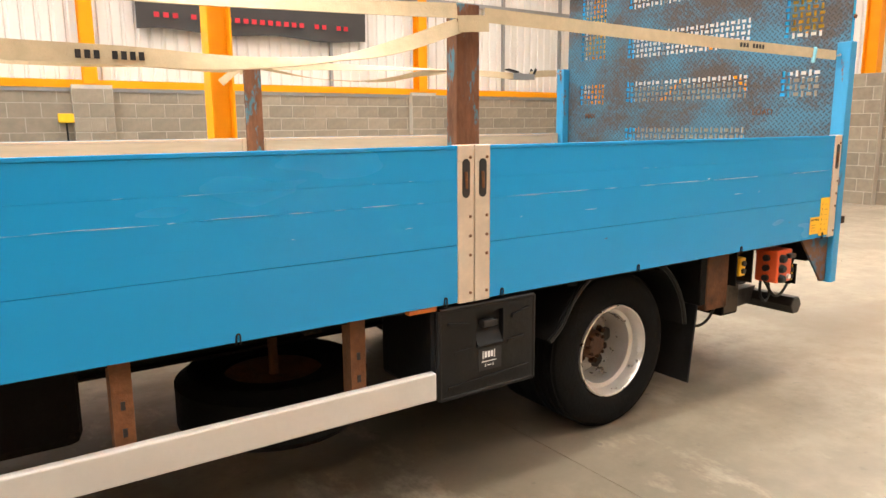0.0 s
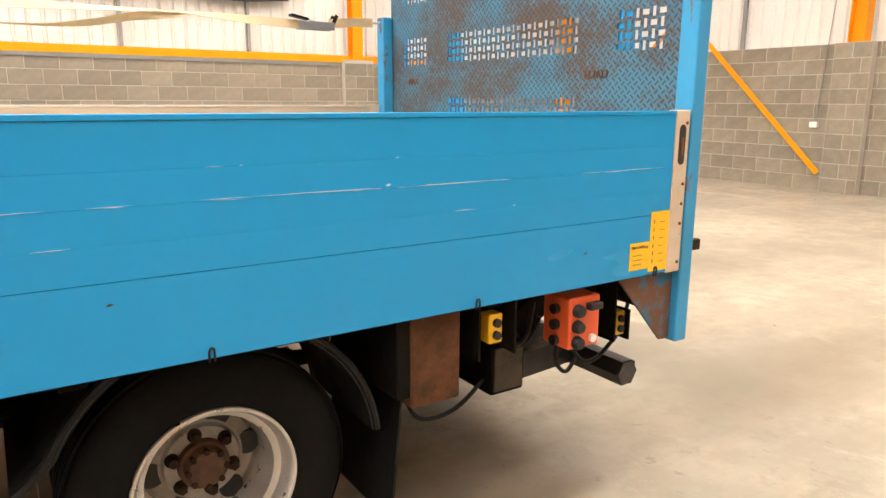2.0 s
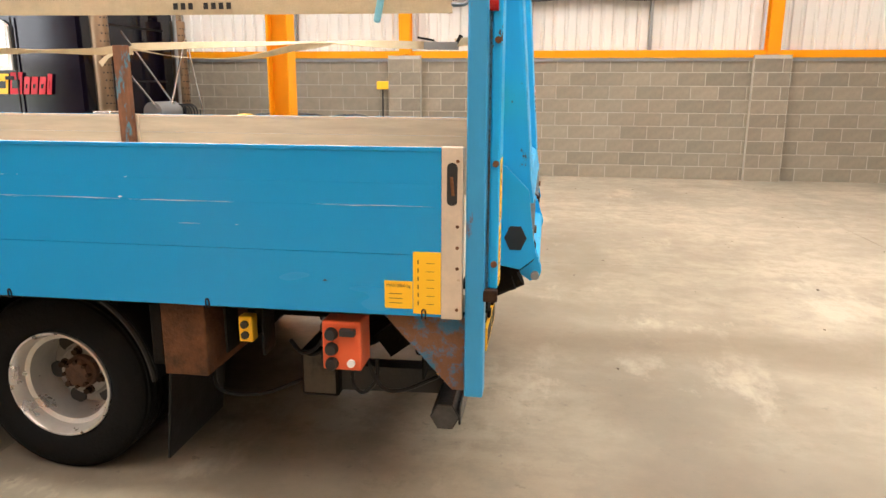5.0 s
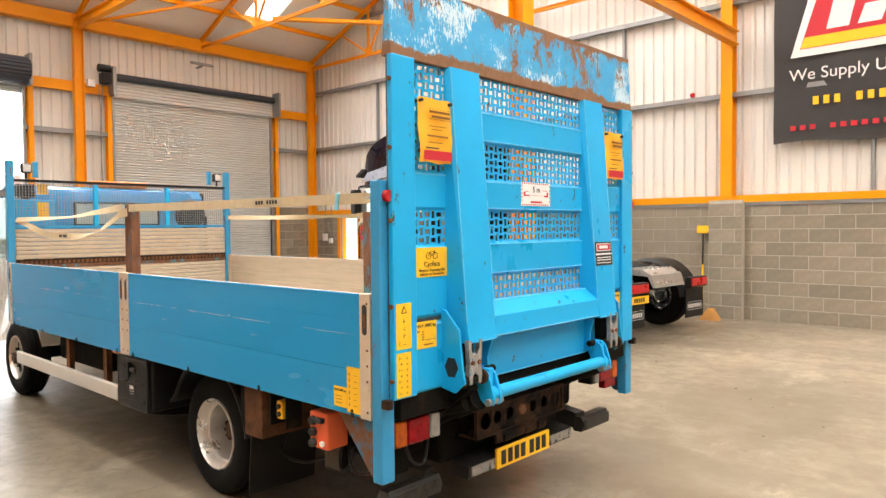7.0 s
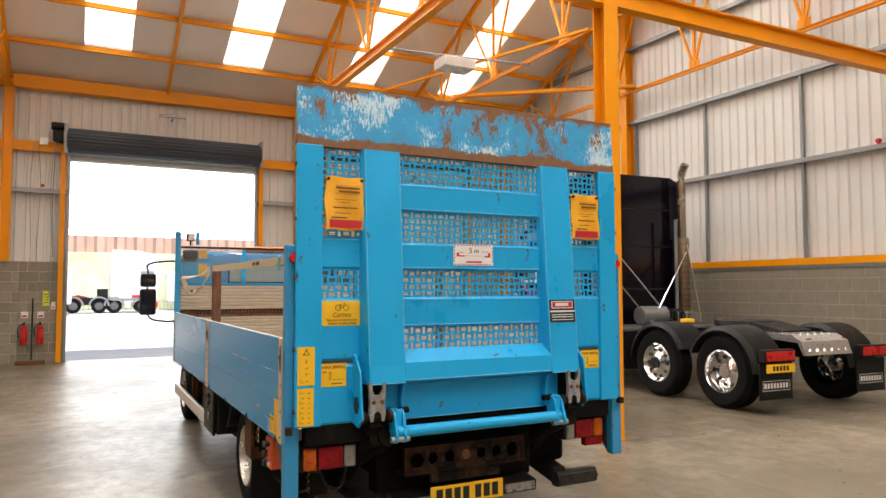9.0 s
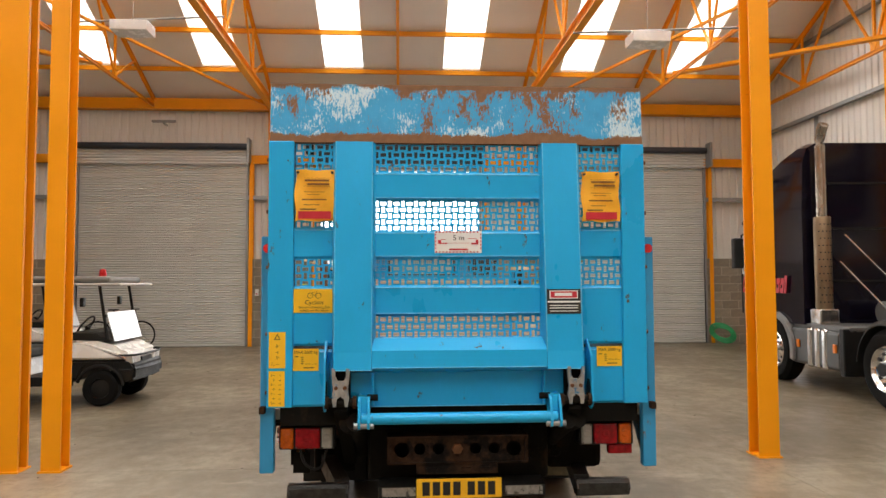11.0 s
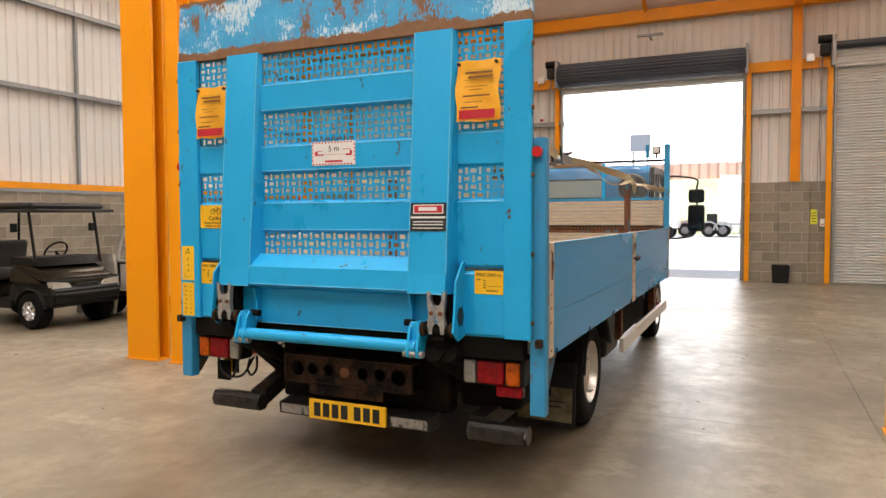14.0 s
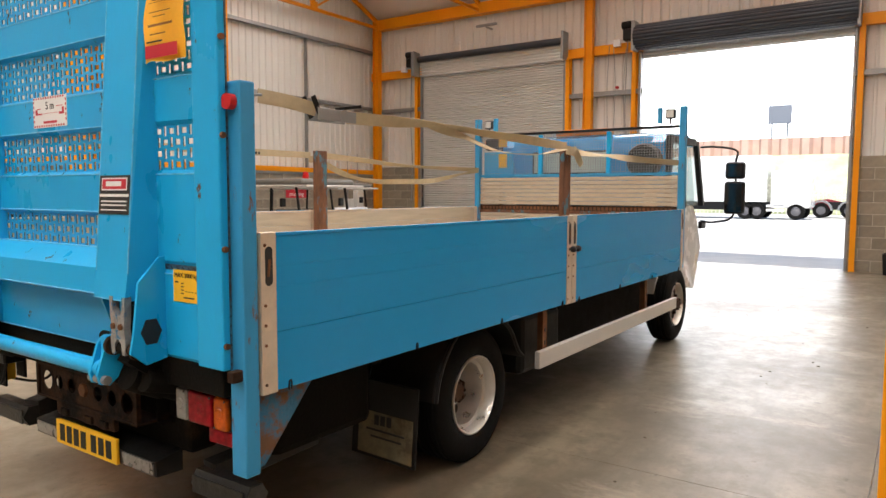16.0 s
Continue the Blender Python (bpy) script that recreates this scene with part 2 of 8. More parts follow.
def flaked_paint():
    """Blue paint worn through to primer and rust: patches broken up by fine upright scratches, more along the foot."""
    k = Nodes("flaked_blue_paint")
    big, mid = k.noise(3.4, 4, (1, 1, 0.7)), k.noise(14, 5, (1, 1, 0.6))
    fine = k.noise(115, 5, (1, 1, 0.33), 0.75)
    foot = k.math("ADD", k.ramp(k.axes()[2], 2.425, 2.475, 0.5, 0.0), k.ramp(k.axes()[2], 2.72, 2.75, 0.0, 0.3))
    edge = k.math("ADD", k.math("ADD", k.math("MULTIPLY", big, 1.5), k.math("MULTIPLY", mid, 0.5)), k.math("ADD", k.math("MULTIPLY", fine, 0.8), foot))
    rust = k.ramp(edge, 1.49, 1.53)
    pale = k.ramp(k.math("ADD", k.math("MULTIPLY", k.noise(3.1, 3), 1.2), k.math("MULTIPLY", k.noise(95, 4, (1, 1, 0.34), 0.8), 1.0)), 1.19, 1.24)
    blue = k.mix(k.noise(14, 4), (0.02, 0.24, 0.47, 1), (0.03, 0.36, 0.66, 1))
    base = k.mix(pale, blue, (0.5, 0.64, 0.7, 1))
    brown = k.mix(k.noise(22, 5), (0.13, 0.06, 0.027, 1), (0.26, 0.13, 0.058, 1))
    return k.done(k.mix(rust, base, brown), k.ramp(rust, 0, 1, 0.45, 0.85), 0.0, edge, 0.25)


def tread_plate():
    """Five-bar pattern: lozenges leaning left and right in turn, blue paint worn to dark steel in lanes."""
    k = Nodes("worn_tread_plate")
    ax = k.axes()
    pitch = 30.0
    u = k.math("MULTIPLY", k.math("ADD", ax[1], ax[2]), pitch)
    v = k.math("MULTIPLY", k.math("SUBTRACT", ax[1], ax[2]), pitch)
    fu, fv = k.math("ABSOLUTE", k.math("SUBTRACT", k.math("FRACT", u), 0.5)), k.math("ABSOLUTE", k.math("SUBTRACT", k.math("FRACT", v), 0.5))
    odd = k.math("ABSOLUTE", k.math("MODULO", k.math("ADD", k.math("FLOOR", u), k.math("FLOOR", v)), 2.0))
    one = k.math("MULTIPLY", k.math("LESS_THAN", fu, 0.15), k.math("LESS_THAN", fv, 0.44))
    two = k.math("MULTIPLY", k.math("LESS_THAN", fv, 0.15), k.math("LESS_THAN", fu, 0.44))
    bars = k.math("ADD", k.math("MULTIPLY", one, odd), k.math("MULTIPLY", two, k.math("SUBTRACT", 1.0, odd)))
    wear = k.ramp(k.math("ADD", k.math("MULTIPLY", k.noise(2.4, 4, (1, 0.8, 1.6)), 0.85), k.math("MULTIPLY", k.noise(45, 4), 0.45)), 0.56, 0.74, 0.0, 0.88)
    blue = k.mix(k.noise(9, 4), (0.035, 0.13, 0.21, 1), (0.06, 0.20, 0.31, 1))
    blue = k.mix(k.math("MULTIPLY", bars, 0.85), blue, (0.02, 0.035, 0.05, 1))
    bare = k.mix(k.noise(20, 5), (0.045, 0.03, 0.02, 1), (0.105, 0.062, 0.034, 1))
    bare = k.mix(k.math("MULTIPLY", bars, 0.6), bare, (0.02, 0.015, 0.012, 1))
    return k.done(k.mix(wear, blue, bare), 0.55, 0.15, bars, 0.6, 0.004)


RUSTED, TREAD = flaked_paint(), tread_plate()
GLASSMAT = glass("window_glass", (0.82, 0.87, 0.86), 0.02, 0.15)
# the sheet itself emits, standing in for the sky behind it
SKYPANEL = glow("skylight_sheet", (1.0, 0.98, 0.94), 1.6)

# ---------------- building helpers ----------------


def box(bm, x0, x1, y0, y1, z0, z1, bevel=0.0):
    m = Matrix.Translation(((x0 + x1) / 2, (y0 + y1) / 2, (z0 + z1) / 2)) @ Matrix.Diagonal((x1 - x0, y1 - y0, z1 - z0, 1))
    made = bmesh.ops.create_cube(bm, size=1.0, matrix=m)
    if bevel:
        edges = {e for v in made["verts"] for e in v.link_edges}
        bmesh.ops.bevel(bm, geom=list(edges), offset=bevel, segments=2, affect="EDGES", profile=0.5)
    return bm


def turned_box(bm, m, sx, sy, sz, bevel=0.0):
    made = bmesh.ops.create_cube(bm, size=1.0, matrix=m @ Matrix.Diagonal((sx, sy, sz, 1)))
    if bevel:
        edges = {e for v in made["verts"] for e in v.link_edges}
        bmesh.ops.bevel(bm, geom=list(edges), offset=bevel, segments=2, affect="EDGES", profile=0.5)
    return bm


def rod(bm, a, b, r, seg=12, r2=None):
    a, b = Vector(a), Vector(b)
    d = b - a
    m = Matrix.Translation((a + b) / 2) @ d.to_track_quat("Z", "Y").to_matrix().to_4x4()
    bmesh.ops.create_cone(bm, cap_ends=True, segments=seg, radius1=r, radius2=r if r2 is None else r2, depth=d.length, matrix=m)
    return bm


def bar(bm, a, b, w, h):
    """A rectangular bar from a to b, w wide (sideways), h high."""
    a, b = Vector(a), Vector(b)
    d = b - a
    m = Matrix.Translation((a + b) / 2) @ d.to_track_quat("Y", "Z").to_matrix().to_4x4()
    bmesh.ops.create_cube(bm, size=1.0, matrix=m @ Matrix.Diagonal((w, d.length, h, 1)))
    return bm


def i_beam(bm, a, b, depth, width, t=0.018, up=(0, 0, 1)):
    """An I-section from a to b; depth lies along up."""
    a, b, up = Vector(a), Vector(b), Vector(up)
    d = (b - a).normalized()
    side = d.cross(up).normalized()
    u = side.cross(d).normalized()
    m = Matrix((side, d, u)).transposed().to_4x4()
    m.translation = (a + b) / 2
    ln = (b - a).length
    for off, sx, sz in ((depth / 2 - t / 2, width, t), (-depth / 2 + t / 2, width, t), (0, t * 0.8, depth - 2 * t)):
        bmesh.ops.create_cube(bm, size=1.0, matrix=m @ Matrix.Translation((0, 0, off)) @ Matrix.Diagonal((sx, ln, sz, 1)))
    return bm


def prism(bm, points, axis, a, b):
    """A closed outline pulled along an axis; the points give the two other axes in x, y, z order."""
    def at(p, w):
        return {"x": (w, p[0], p[1]), "y": (p[0], w, p[1]), "z": (p[0], p[1], w)}[axis]
    lo = [bm.verts.new(at(p, a)) for p in points]
    hi = [bm.verts.new(at(p, b)) for p in points]
    bm.faces.new(lo), bm.faces.new(hi)
    for i in range(len(points)):
        j = (i + 1) % len(points)
        bm.faces.new((lo[i], lo[j], hi[j], hi[i]))
    bmesh.ops.recalc_face_normals(bm, faces=bm.faces)
    return bm


def lathe(bm, profile, centre, axis="y", seg=40):
    """A profile of (radius, along) pairs turned round an axis through centre."""
    rings = []
    for r, w in profile:
        ring = []
        for i in range(seg):
            a = 2 * math.pi * i / seg
            c, s = r * math.cos(a), r * math.sin(a)
            p = {"y": (c, w, s), "x": (w, c, s), "z": (c, s, w)}[axis]
            ring.append(bm.verts.new(Vector(centre) + Vector(p)))
        rings.append(ring)
    for k in range(len(rings) - 1):
        for i in range(seg):
            j = (i + 1) % seg
            bm.faces.new((rings[k][i], rings[k][j], rings[k + 1][j], rings[k + 1][i]))
    bmesh.ops.recalc_face_normals(bm, faces=bm.faces)
    return bm


def pipe(bm, points, r, seg=8):
    """A round pipe along a run of points."""
    pts = [Vector(p) for p in points]
    rings = []
    for i, p in enumerate(pts):
        d = (pts[min(i + 1, len(pts) - 1)] - pts[max(i - 1, 0)]).normalized()
        q = d.to_track_quat("Z", "Y").to_matrix()
        rings.append([bm.verts.new(p + q @ Vector((r * math.cos(2 * math.pi * k / seg), r * math.sin(2 * math.pi * k / seg), 0))) for k in range(seg)])
    for k in range(len(rings) - 1):
        for i in range(seg):
            j = (i + 1) % seg
            bm.faces.new((rings[k][i], rings[k][j], rings[k + 1][j], rings[k + 1][i]))
    bm.faces.new(rings[0]), bm.faces.new(rings[-1])
    bmesh.ops.recalc_face_normals(bm, faces=bm.faces)
    return bm


def arc(points, steps=8):
    """A smooth run through control points (Catmull-Rom)."""
    p = [Vector(q) for q in points]
    p = [2 * p[0] - p[1]] + p + [2 * p[-1] - p[-2]]
    out = []
    for i in range(1, len(p) - 2):
        for s in range(steps):
            t = s / steps
            out.append(0.5 * (2 * p[i] + (p[i + 1] - p[i - 1]) * t + (2 * p[i - 1] - 5 * p[i] + 4 * p[i + 1] - p[i + 2]) * t * t + (3 * p[i] - p[i - 1] - 3 * p[i + 1] + p[i + 2]) * t ** 3))
    out.append(p[-2])
    return out


def linked(name, bm, mat, smooth=False):
    me = bpy.data.meshes.new(name)
    bm.to_mesh(me)
    bm.free()
    me.materials.append(mat)
    if smooth:
        for p in me.polygons:
            p.use_smooth = True
        me.set_sharp_from_angle(angle=radians(32))
    return new(name, me)


def part(name, bm, mat, parent, label="", smooth=False):
    ob = linked(name, bm, mat, smooth)
    ob.parent = parent
    if parent is not None:
        ob.matrix_parent_inverse = Matrix.Translation(-parent.matrix_basis.translation) if parent.parent is None else Matrix.Identity(4)
    if label:
        tagged(ob, label)
    return ob


def thing(name, label, category, at=(0, 0, 0), group="", kind=""):
    ob = new(name)
    ob.location = at
    return tagged(ob, label, category, group, kind)


def struct(name, bm, mat, label, category, smooth=False):
    return tagged(linked(name, bm, mat, smooth), label, category, "", "structure")


def B():
    return bmesh.new()


def lettering(text, mat, parent, m, size, align="CENTER", name="lettering", depth=0.0008):
    cu = bpy.data.curves.new(name, "FONT")
    cu.body, cu.size, cu.align_x, cu.align_y, cu.extrude = text, size, align, "CENTER", depth
    tmp = bpy.data.objects.new(name, cu)
    scene.collection.objects.link(tmp)
    me = bpy.data.meshes.new_from_object(tmp.evaluated_get(bpy.context.evaluated_depsgraph_get()))
    bpy.data.objects.remove(tmp)
    me.name = name
    me.transform(m)
    me.materials.clear()
    me.materials.append(mat)
    ob = new(name, me)
    ob.parent = parent
    if parent is not None and parent.parent is None:
        ob.matrix_parent_inverse = Matrix.Translation(-parent.matrix_basis.translation)
    return ob


# text planes: facing +x (read from behind the truck), facing -y (read from its near side)
def facing_x(x, y, z):
    return Matrix.Translation((x, y, z)) @ Matrix(((0, 0, 1), (1, 0, 0), (0, 1, 0))).to_4x4()


def facing_my(x, y, z):
    return Matrix.Translation((x, y, z)) @ Matrix(((1, 0, 0), (0, 0, -1), (0, 1, 0))).to_4x4()


def facing_py(x, y, z):
    return Matrix.Translation((x, y, z)) @ Matrix(((-1, 0, 0), (0, 0, 1), (0, 1, 0))).to_4x4()

# ---------------- floor and ground ----------------
def concrete_floor():
    """Power-floated concrete: cloudy patches, tyre-dirtied lanes, oil spots and a patchy sheen."""
    k = Nodes("power_floated_concrete")
    cloud, lane = k.noise(0.5, 6, (1, 1, 1), 0.66), k.noise(0.8, 6, (0.25, 1.4, 1), 0.7)
    fine, grit = k.noise(5, 8, (1, 1, 1), 0.75), k.noise(60, 3)
    c = k.mix(k.ramp(cloud, 0.40, 0.60), (0.10, 0.079, 0.052, 1), (0.30, 0.25, 0.178, 1))
    c = k.mix(k.ramp(lane, 0.50, 0.62, 0, 0.7), c, (0.09, 0.07, 0.045, 1))
    c = k.mix(k.ramp(fine, 0.45, 0.6, 0, 0.7), c, (0.13, 0.106, 0.072, 1))
    c = k.mix(k.ramp(k.noise(1.7, 8, (1, 1, 1), 0.78), 0.57, 0.65, 0, 0.7), c, (0.06, 0.045, 0.026, 1))
    c = k.mix(k.ramp(k.noise(1.2, 7, (1, 0.5, 1), 0.75), 0.56, 0.66, 0, 0.8), c, (0.42, 0.365, 0.275, 1))
    c = k.mix(k.ramp(k.noise(11, 6, (1, 1, 1), 0.65), 0.64, 0.68, 0, 0.75), c, (0.045, 0.034, 0.02, 1))
    # darker brown to the front and around y 5.6, paler to the back
    back = k.ramp(k.math("ADD", k.math("ADD", k.axes()[0], k.math("MULTIPLY", k.math("SUBTRACT", k.math("ABSOLUTE", k.math("SUBTRACT", k.axes()[1], 5.6)), 2.6), 0.42)), k.math("MULTIPLY", k.noise(0.35, 4), 7.0)), 5.0, 10.4, 0.0, 1.0)
    c = k.mix(k.math("MULTIPLY", k.math("SUBTRACT", 1.0, back), 0.52), c, (0.07, 0.052, 0.03, 1))
    c = k.mix(k.math("MULTIPLY", back, 0.42), c, (0.47, 0.41, 0.315, 1))
    ax = k.axes()
    wob = k.math("MULTIPLY", k.math("SUBTRACT", k.noise(0.7, 3), 0.5), 0.7)
    for y, amount in ((4.38, 0.62), (2.62, 0.5)):
        off = k.math("ABSOLUTE", k.math("SUBTRACT", k.math("ADD", ax[1], wob), y))
        along = k.math("MULTIPLY", k.ramp(ax[0], 2.6, 4.2), k.ramp(ax[0], 6.6, 9.5, 1.0, 0.0))
        f = k.math("MULTIPLY", k.math("MULTIPLY", k.ramp(off, 0.1, 0.42, amount, 0.0), along), k.ramp(fine, 0.35, 0.65, 1.0, 0.6))
        c = k.mix(f, c, (0.12, 0.085, 0.05, 1))
    rgh = k.math("ADD", k.ramp(cloud, 0.3, 0.7, 0.44, 0.30), k.ramp(fine, 0.3, 0.7, -0.06, 0.10))
    k.b.inputs["Specular IOR Level"].default_value = 0.36
    return k.done(c, rgh, 0.0, k.math("ADD", k.math("MULTIPLY", grit, 0.4), fine), 0.08)


CONCRETE = concrete_floor()
ASPHALT = material("yard_surface", (0.58, 0.57, 0.54), 0.9, vary=0.1, scale=1.5, bump=0.3, grain=40)
b = B()
box(b, FRONT - 0.3, BACK + 0.2, SOUTH - 0.2, NORTH + 0.2, -0.3, -0.02)
floor = struct("floor", b, MORTAR, "pale power-floated concrete floor with tyre marks and stains", "floor")
XS = (FRONT - 0.3, -4.0, 2.55, 8.2, BACK + 0.2)
YS = (SOUTH - 0.2, -0.2, 6.35, NORTH + 0.2)
for i in range(len(XS) - 1):
    for j in range(len(YS) - 1):
        b = B()
        box(b, XS[i] + 0.0018, XS[i + 1] - 0.0018, YS[j] + 0.0015, YS[j + 1] - 0.0015, -0.0195, 0.0)
        part("slab", b, CONCRETE, floor)
b = B()
for x0, x1, y0, y1 in ((-400, FRONT - 0.3, -400, 400), (BACK + 0.2, 400, -400, 400), (FRONT - 0.3, BACK + 0.2, -400, SOUTH - 0.2), (FRONT - 0.3, BACK + 0.2, NORTH + 0.2, 400)):
    vs = [b.verts.new(p) for p in ((x0, y0, -0.02), (x1, y0, -0.02), (x1, y1, -0.02), (x0, y1, -0.02))]
    b.faces.new(vs)
bmesh.ops.remove_doubles(b, verts=b.verts, dist=0.001)
bmesh.ops.recalc_face_normals(b, faces=b.faces)
struct("ground", b, ASPHALT, "sun-bleached grey yard surface outside the hall", "ground")

# ---------------- walls ----------------
COURSE, LONG = 0.225, 0.45


def corrugated(bm, axis, fixed, a, b_, z0, z1, top=None, rib=0.2, deep=0.028, sign=1):
    """Trapezoid-profiled cladding with vertical ribs; top(x) gives a sloping upper edge."""
    n = max(1, int(abs(b_ - a) / rib))
    xs = []
    for i in range(n):
        w = a + (b_ - a) * i / n
        s = (b_ - a) / n
        xs += [(w, 0), (w + s * 0.62, 0), (w + s * 0.72, deep), (w + s * 0.9, deep)]
    xs.append((b_, 0))
    low, high = [], []
    for w, d in xs:
        f = fixed + sign * d
        zt = top(w) if top else z1
        low.append(bm.verts.new((w, f, z0) if axis == "x" else (f, w, z0)))
        high.append(bm.verts.new((w, f, zt) if axis == "x" else (f, w, zt)))
    for i in range(len(xs) - 1):
        bm.faces.new((low[i], low[i + 1], high[i + 1], high[i]))
    return bm


def lay_blocks(wall, axis, face, sign, a, b_, courses, near=None, start=0.0):
    """Courses of blocks proud of the mortar wall. sign: the way the face looks."""
    meshes, rest = {}, B()
    many = False
    for c in range(courses):
        w = a - (LONG / 2 if c % 2 else 0.0) + start
        while w < b_ - 0.02:
            w0, w1 = max(w, a), min(w + LONG, b_)
            w += LONG
            if w1 - w0 < 0.05:
                continue
            ln = round(w1 - w0 - 0.01, 3)
            z0, z1 = c * COURSE + 0.005, (c + 1) * COURSE - 0.005
            wm = (w0 + w1) / 2
            off = random.uniform(-0.0015, 0.0015)
            if near is None or near[0] <= wm <= near[1]:
                key = ln
                if key not in meshes:
                    t = B()
                    box(t, -ln / 2, ln / 2, -0.03, 0.03, -(COURSE - 0.01) / 2, (COURSE - 0.01) / 2, 0.004)
                    me = bpy.data.meshes.new("block")
                    t.to_mesh(me), t.free()
                    me.materials.append(BLOCK)
                    meshes[key] = me
                ob = new("block", meshes[key])
                ob.parent = wall
                f = face + sign * (off - 0.0285)
                ob.matrix_basis = pose(wm, f, (z0 + z1) / 2) if axis == "x" else pose(f, wm, (z0 + z1) / 2, 0, 0, 90)
            else:
                many = True
                f0, f1 = sorted((face - sign * 0.05, face + sign * (0.0015 + off)))
                if axis == "x":
                    box(rest, w0 + 0.005, w1 - 0.005, f0, f1, z0, z1)
                else:
                    box(rest, f0, f1, w0 + 0.005, w1 - 0.005, z0, z1)
    if many:
        tagged(part("blocks", rest, BLOCK, wall), kind="stuff")
    else:
        rest.free()


def wall_body(name, label, x0, x1, y0, y1, z0, z1):
    t = B()
    box(t, x0, x1, y0, y1, z0, z1)
    return struct(name, t, MORTAR, label, "wall")


# north gable wall: blocks, flashing, orange rail, cladding
wn_ = wall_body("wall_north", "grey concrete block wall below white ribbed cladding", -7.62, BACK + 0.2, NORTH + 0.002, NORTH + 0.2, 0, 1.98)
t = B()
box(t, FRONT - 0.2, -8.38, NORTH + 0.002, NORTH + 0.2, 0, 1.98)
part("core", t, MORTAR, wn_)
ws_ = wall_body("wall_south", "grey concrete block wall below white ribbed cladding", FRONT - 0.2, BACK + 0.2, SOUTH - 0.2, SOUTH - 0.002, 0, 1.98)
we_ = wall_body("wall_east", "grey concrete block wall below white ribbed cladding", BACK + 0.002, BACK + 0.2, SOUTH, NORTH, 0, 2.25)
for wall, face, sgn in ((wn_, NORTH, 1), (ws_, SOUTH, -1)):
    t = B()
    corrugated(t, "x", face + sgn * 0.16, FRONT - 0.2, BACK + 0.2, 1.98, 0, top=lambda x: roof_z(min(max(x, FRONT), BACK)) + 0.02, sign=sgn)
    part("cladding", t, CLAD, wall)
    t = B()
    box(t, FRONT, BACK, *sorted((face - sgn * 0.02, face + sgn * 0.15)), 1.98, 2.04)
    part("flashing", t, GREY, wall)
    t = B()
    box(t, FRONT, BACK, *sorted((face - sgn * 0.03, face + sgn * 0.1)), 2.04, 2.16)
    part("rail", t, ORANGE, wall, "orange painted steel sheeting rail")
    for z in (3.92, 5.52, 7.3, 9.0):
        t = B()
        lo = max(FRONT, FRONT + (z - EAVE) / SLOPE + 0.2)
        hi = min(BACK, 2 * RIDGE_X - lo)
        box(t, lo, hi, *sorted((face + sgn * 0.03, face + sgn * 0.14)), z - 0.04, z + 0.04)
        part("rail", t, GREY, wall)
    for x in (-6.9, -4.0, -1.95, 0.25, 4.5, 6.5, 10.7, 12.4):
        t = B()
        box(t, x - 0.022, x + 0.022, *sorted((face + sgn * 0.07, face + sgn * 0.15)), 2.16, 5.5)
        part("mullion", t, GREY, wall)
# east wall
t = B()
corrugated(t, "y", BACK + 0.14, SOUTH - 0.2, NORTH + 0.2, 2.25, roof_z(BACK) + 0.02, sign=1)
part("cladding", t, CLAD, we_)
for z in (3.9, 5.4):
    t = B()
    box(t, BACK + 0.02, BACK + 0.12, SOUTH, NORTH, z - 0.05, z + 0.05)
    part("rail", t, GREY, we_)
for y in (-3.5, 1.0, 4.0, 8.4, 10.9):
    t = B()
    box(t, BACK + 0.06, BACK + 0.12, y - 0.03, y + 0.03, 2.25, EAVE)
    part("mullion", t, GREY, we_)
for y0, y1, x in ((12.65, 9.58, 0.04), (6.78, 9.58, 0.06)):
    t = B()
    bar(t, (BACK - x, y0, 0.28), (BACK - x, y1, 2.95 + 0.0), 0.012, 0.085)
    part("wind_brace", t, ORANGE, we_, "orange flat steel diagonal brace")
t = B()
box(t, BACK - 0.14, BACK, 6.13, 6.68, 0, 2.25)
epier = part("pier", t, MORTAR, we_)

# front wall with three shutter doors
DOORS = ((-5.1, -0.85), (1.06, 5.22), (7.12, 11.32))
DOOR_H = 4.72
spans = []
edge = SOUTH - 0.2
for a, b_ in DOORS:
    spans.append((edge, a))
    edge = b_
spans.append((edge, NORTH + 0.2))
wf_ = wall_body("wall_front", "front wall of block piers and white ribbed cladding between shutter doors", FRONT - 0.2, FRONT - 0.002, *spans[0], 0, 2.25)
for a, b_ in spans[1:]:
    t = B()
    box(t, FRONT - 0.2, FRONT - 0.002, a, b_, 0, 2.25)
    part("pier_core", t, MORTAR, wf_)
for a, b_ in spans:
    t = B()
    corrugated(t, "y", FRONT - 0.14, a, b_, 2.25, EAVE + 0.05, sign=-1)
    part("cladding", t, CLAD, wf_)
    for z, mt, h in ((4.84, ORANGE, 0.11), (3.84, GREY, 0.05)):
        t = B()
        box(t, FRONT - 0.1, FRONT + 0.03, a, b_, z - h, z + h)
        part("rail", t, mt, wf_)
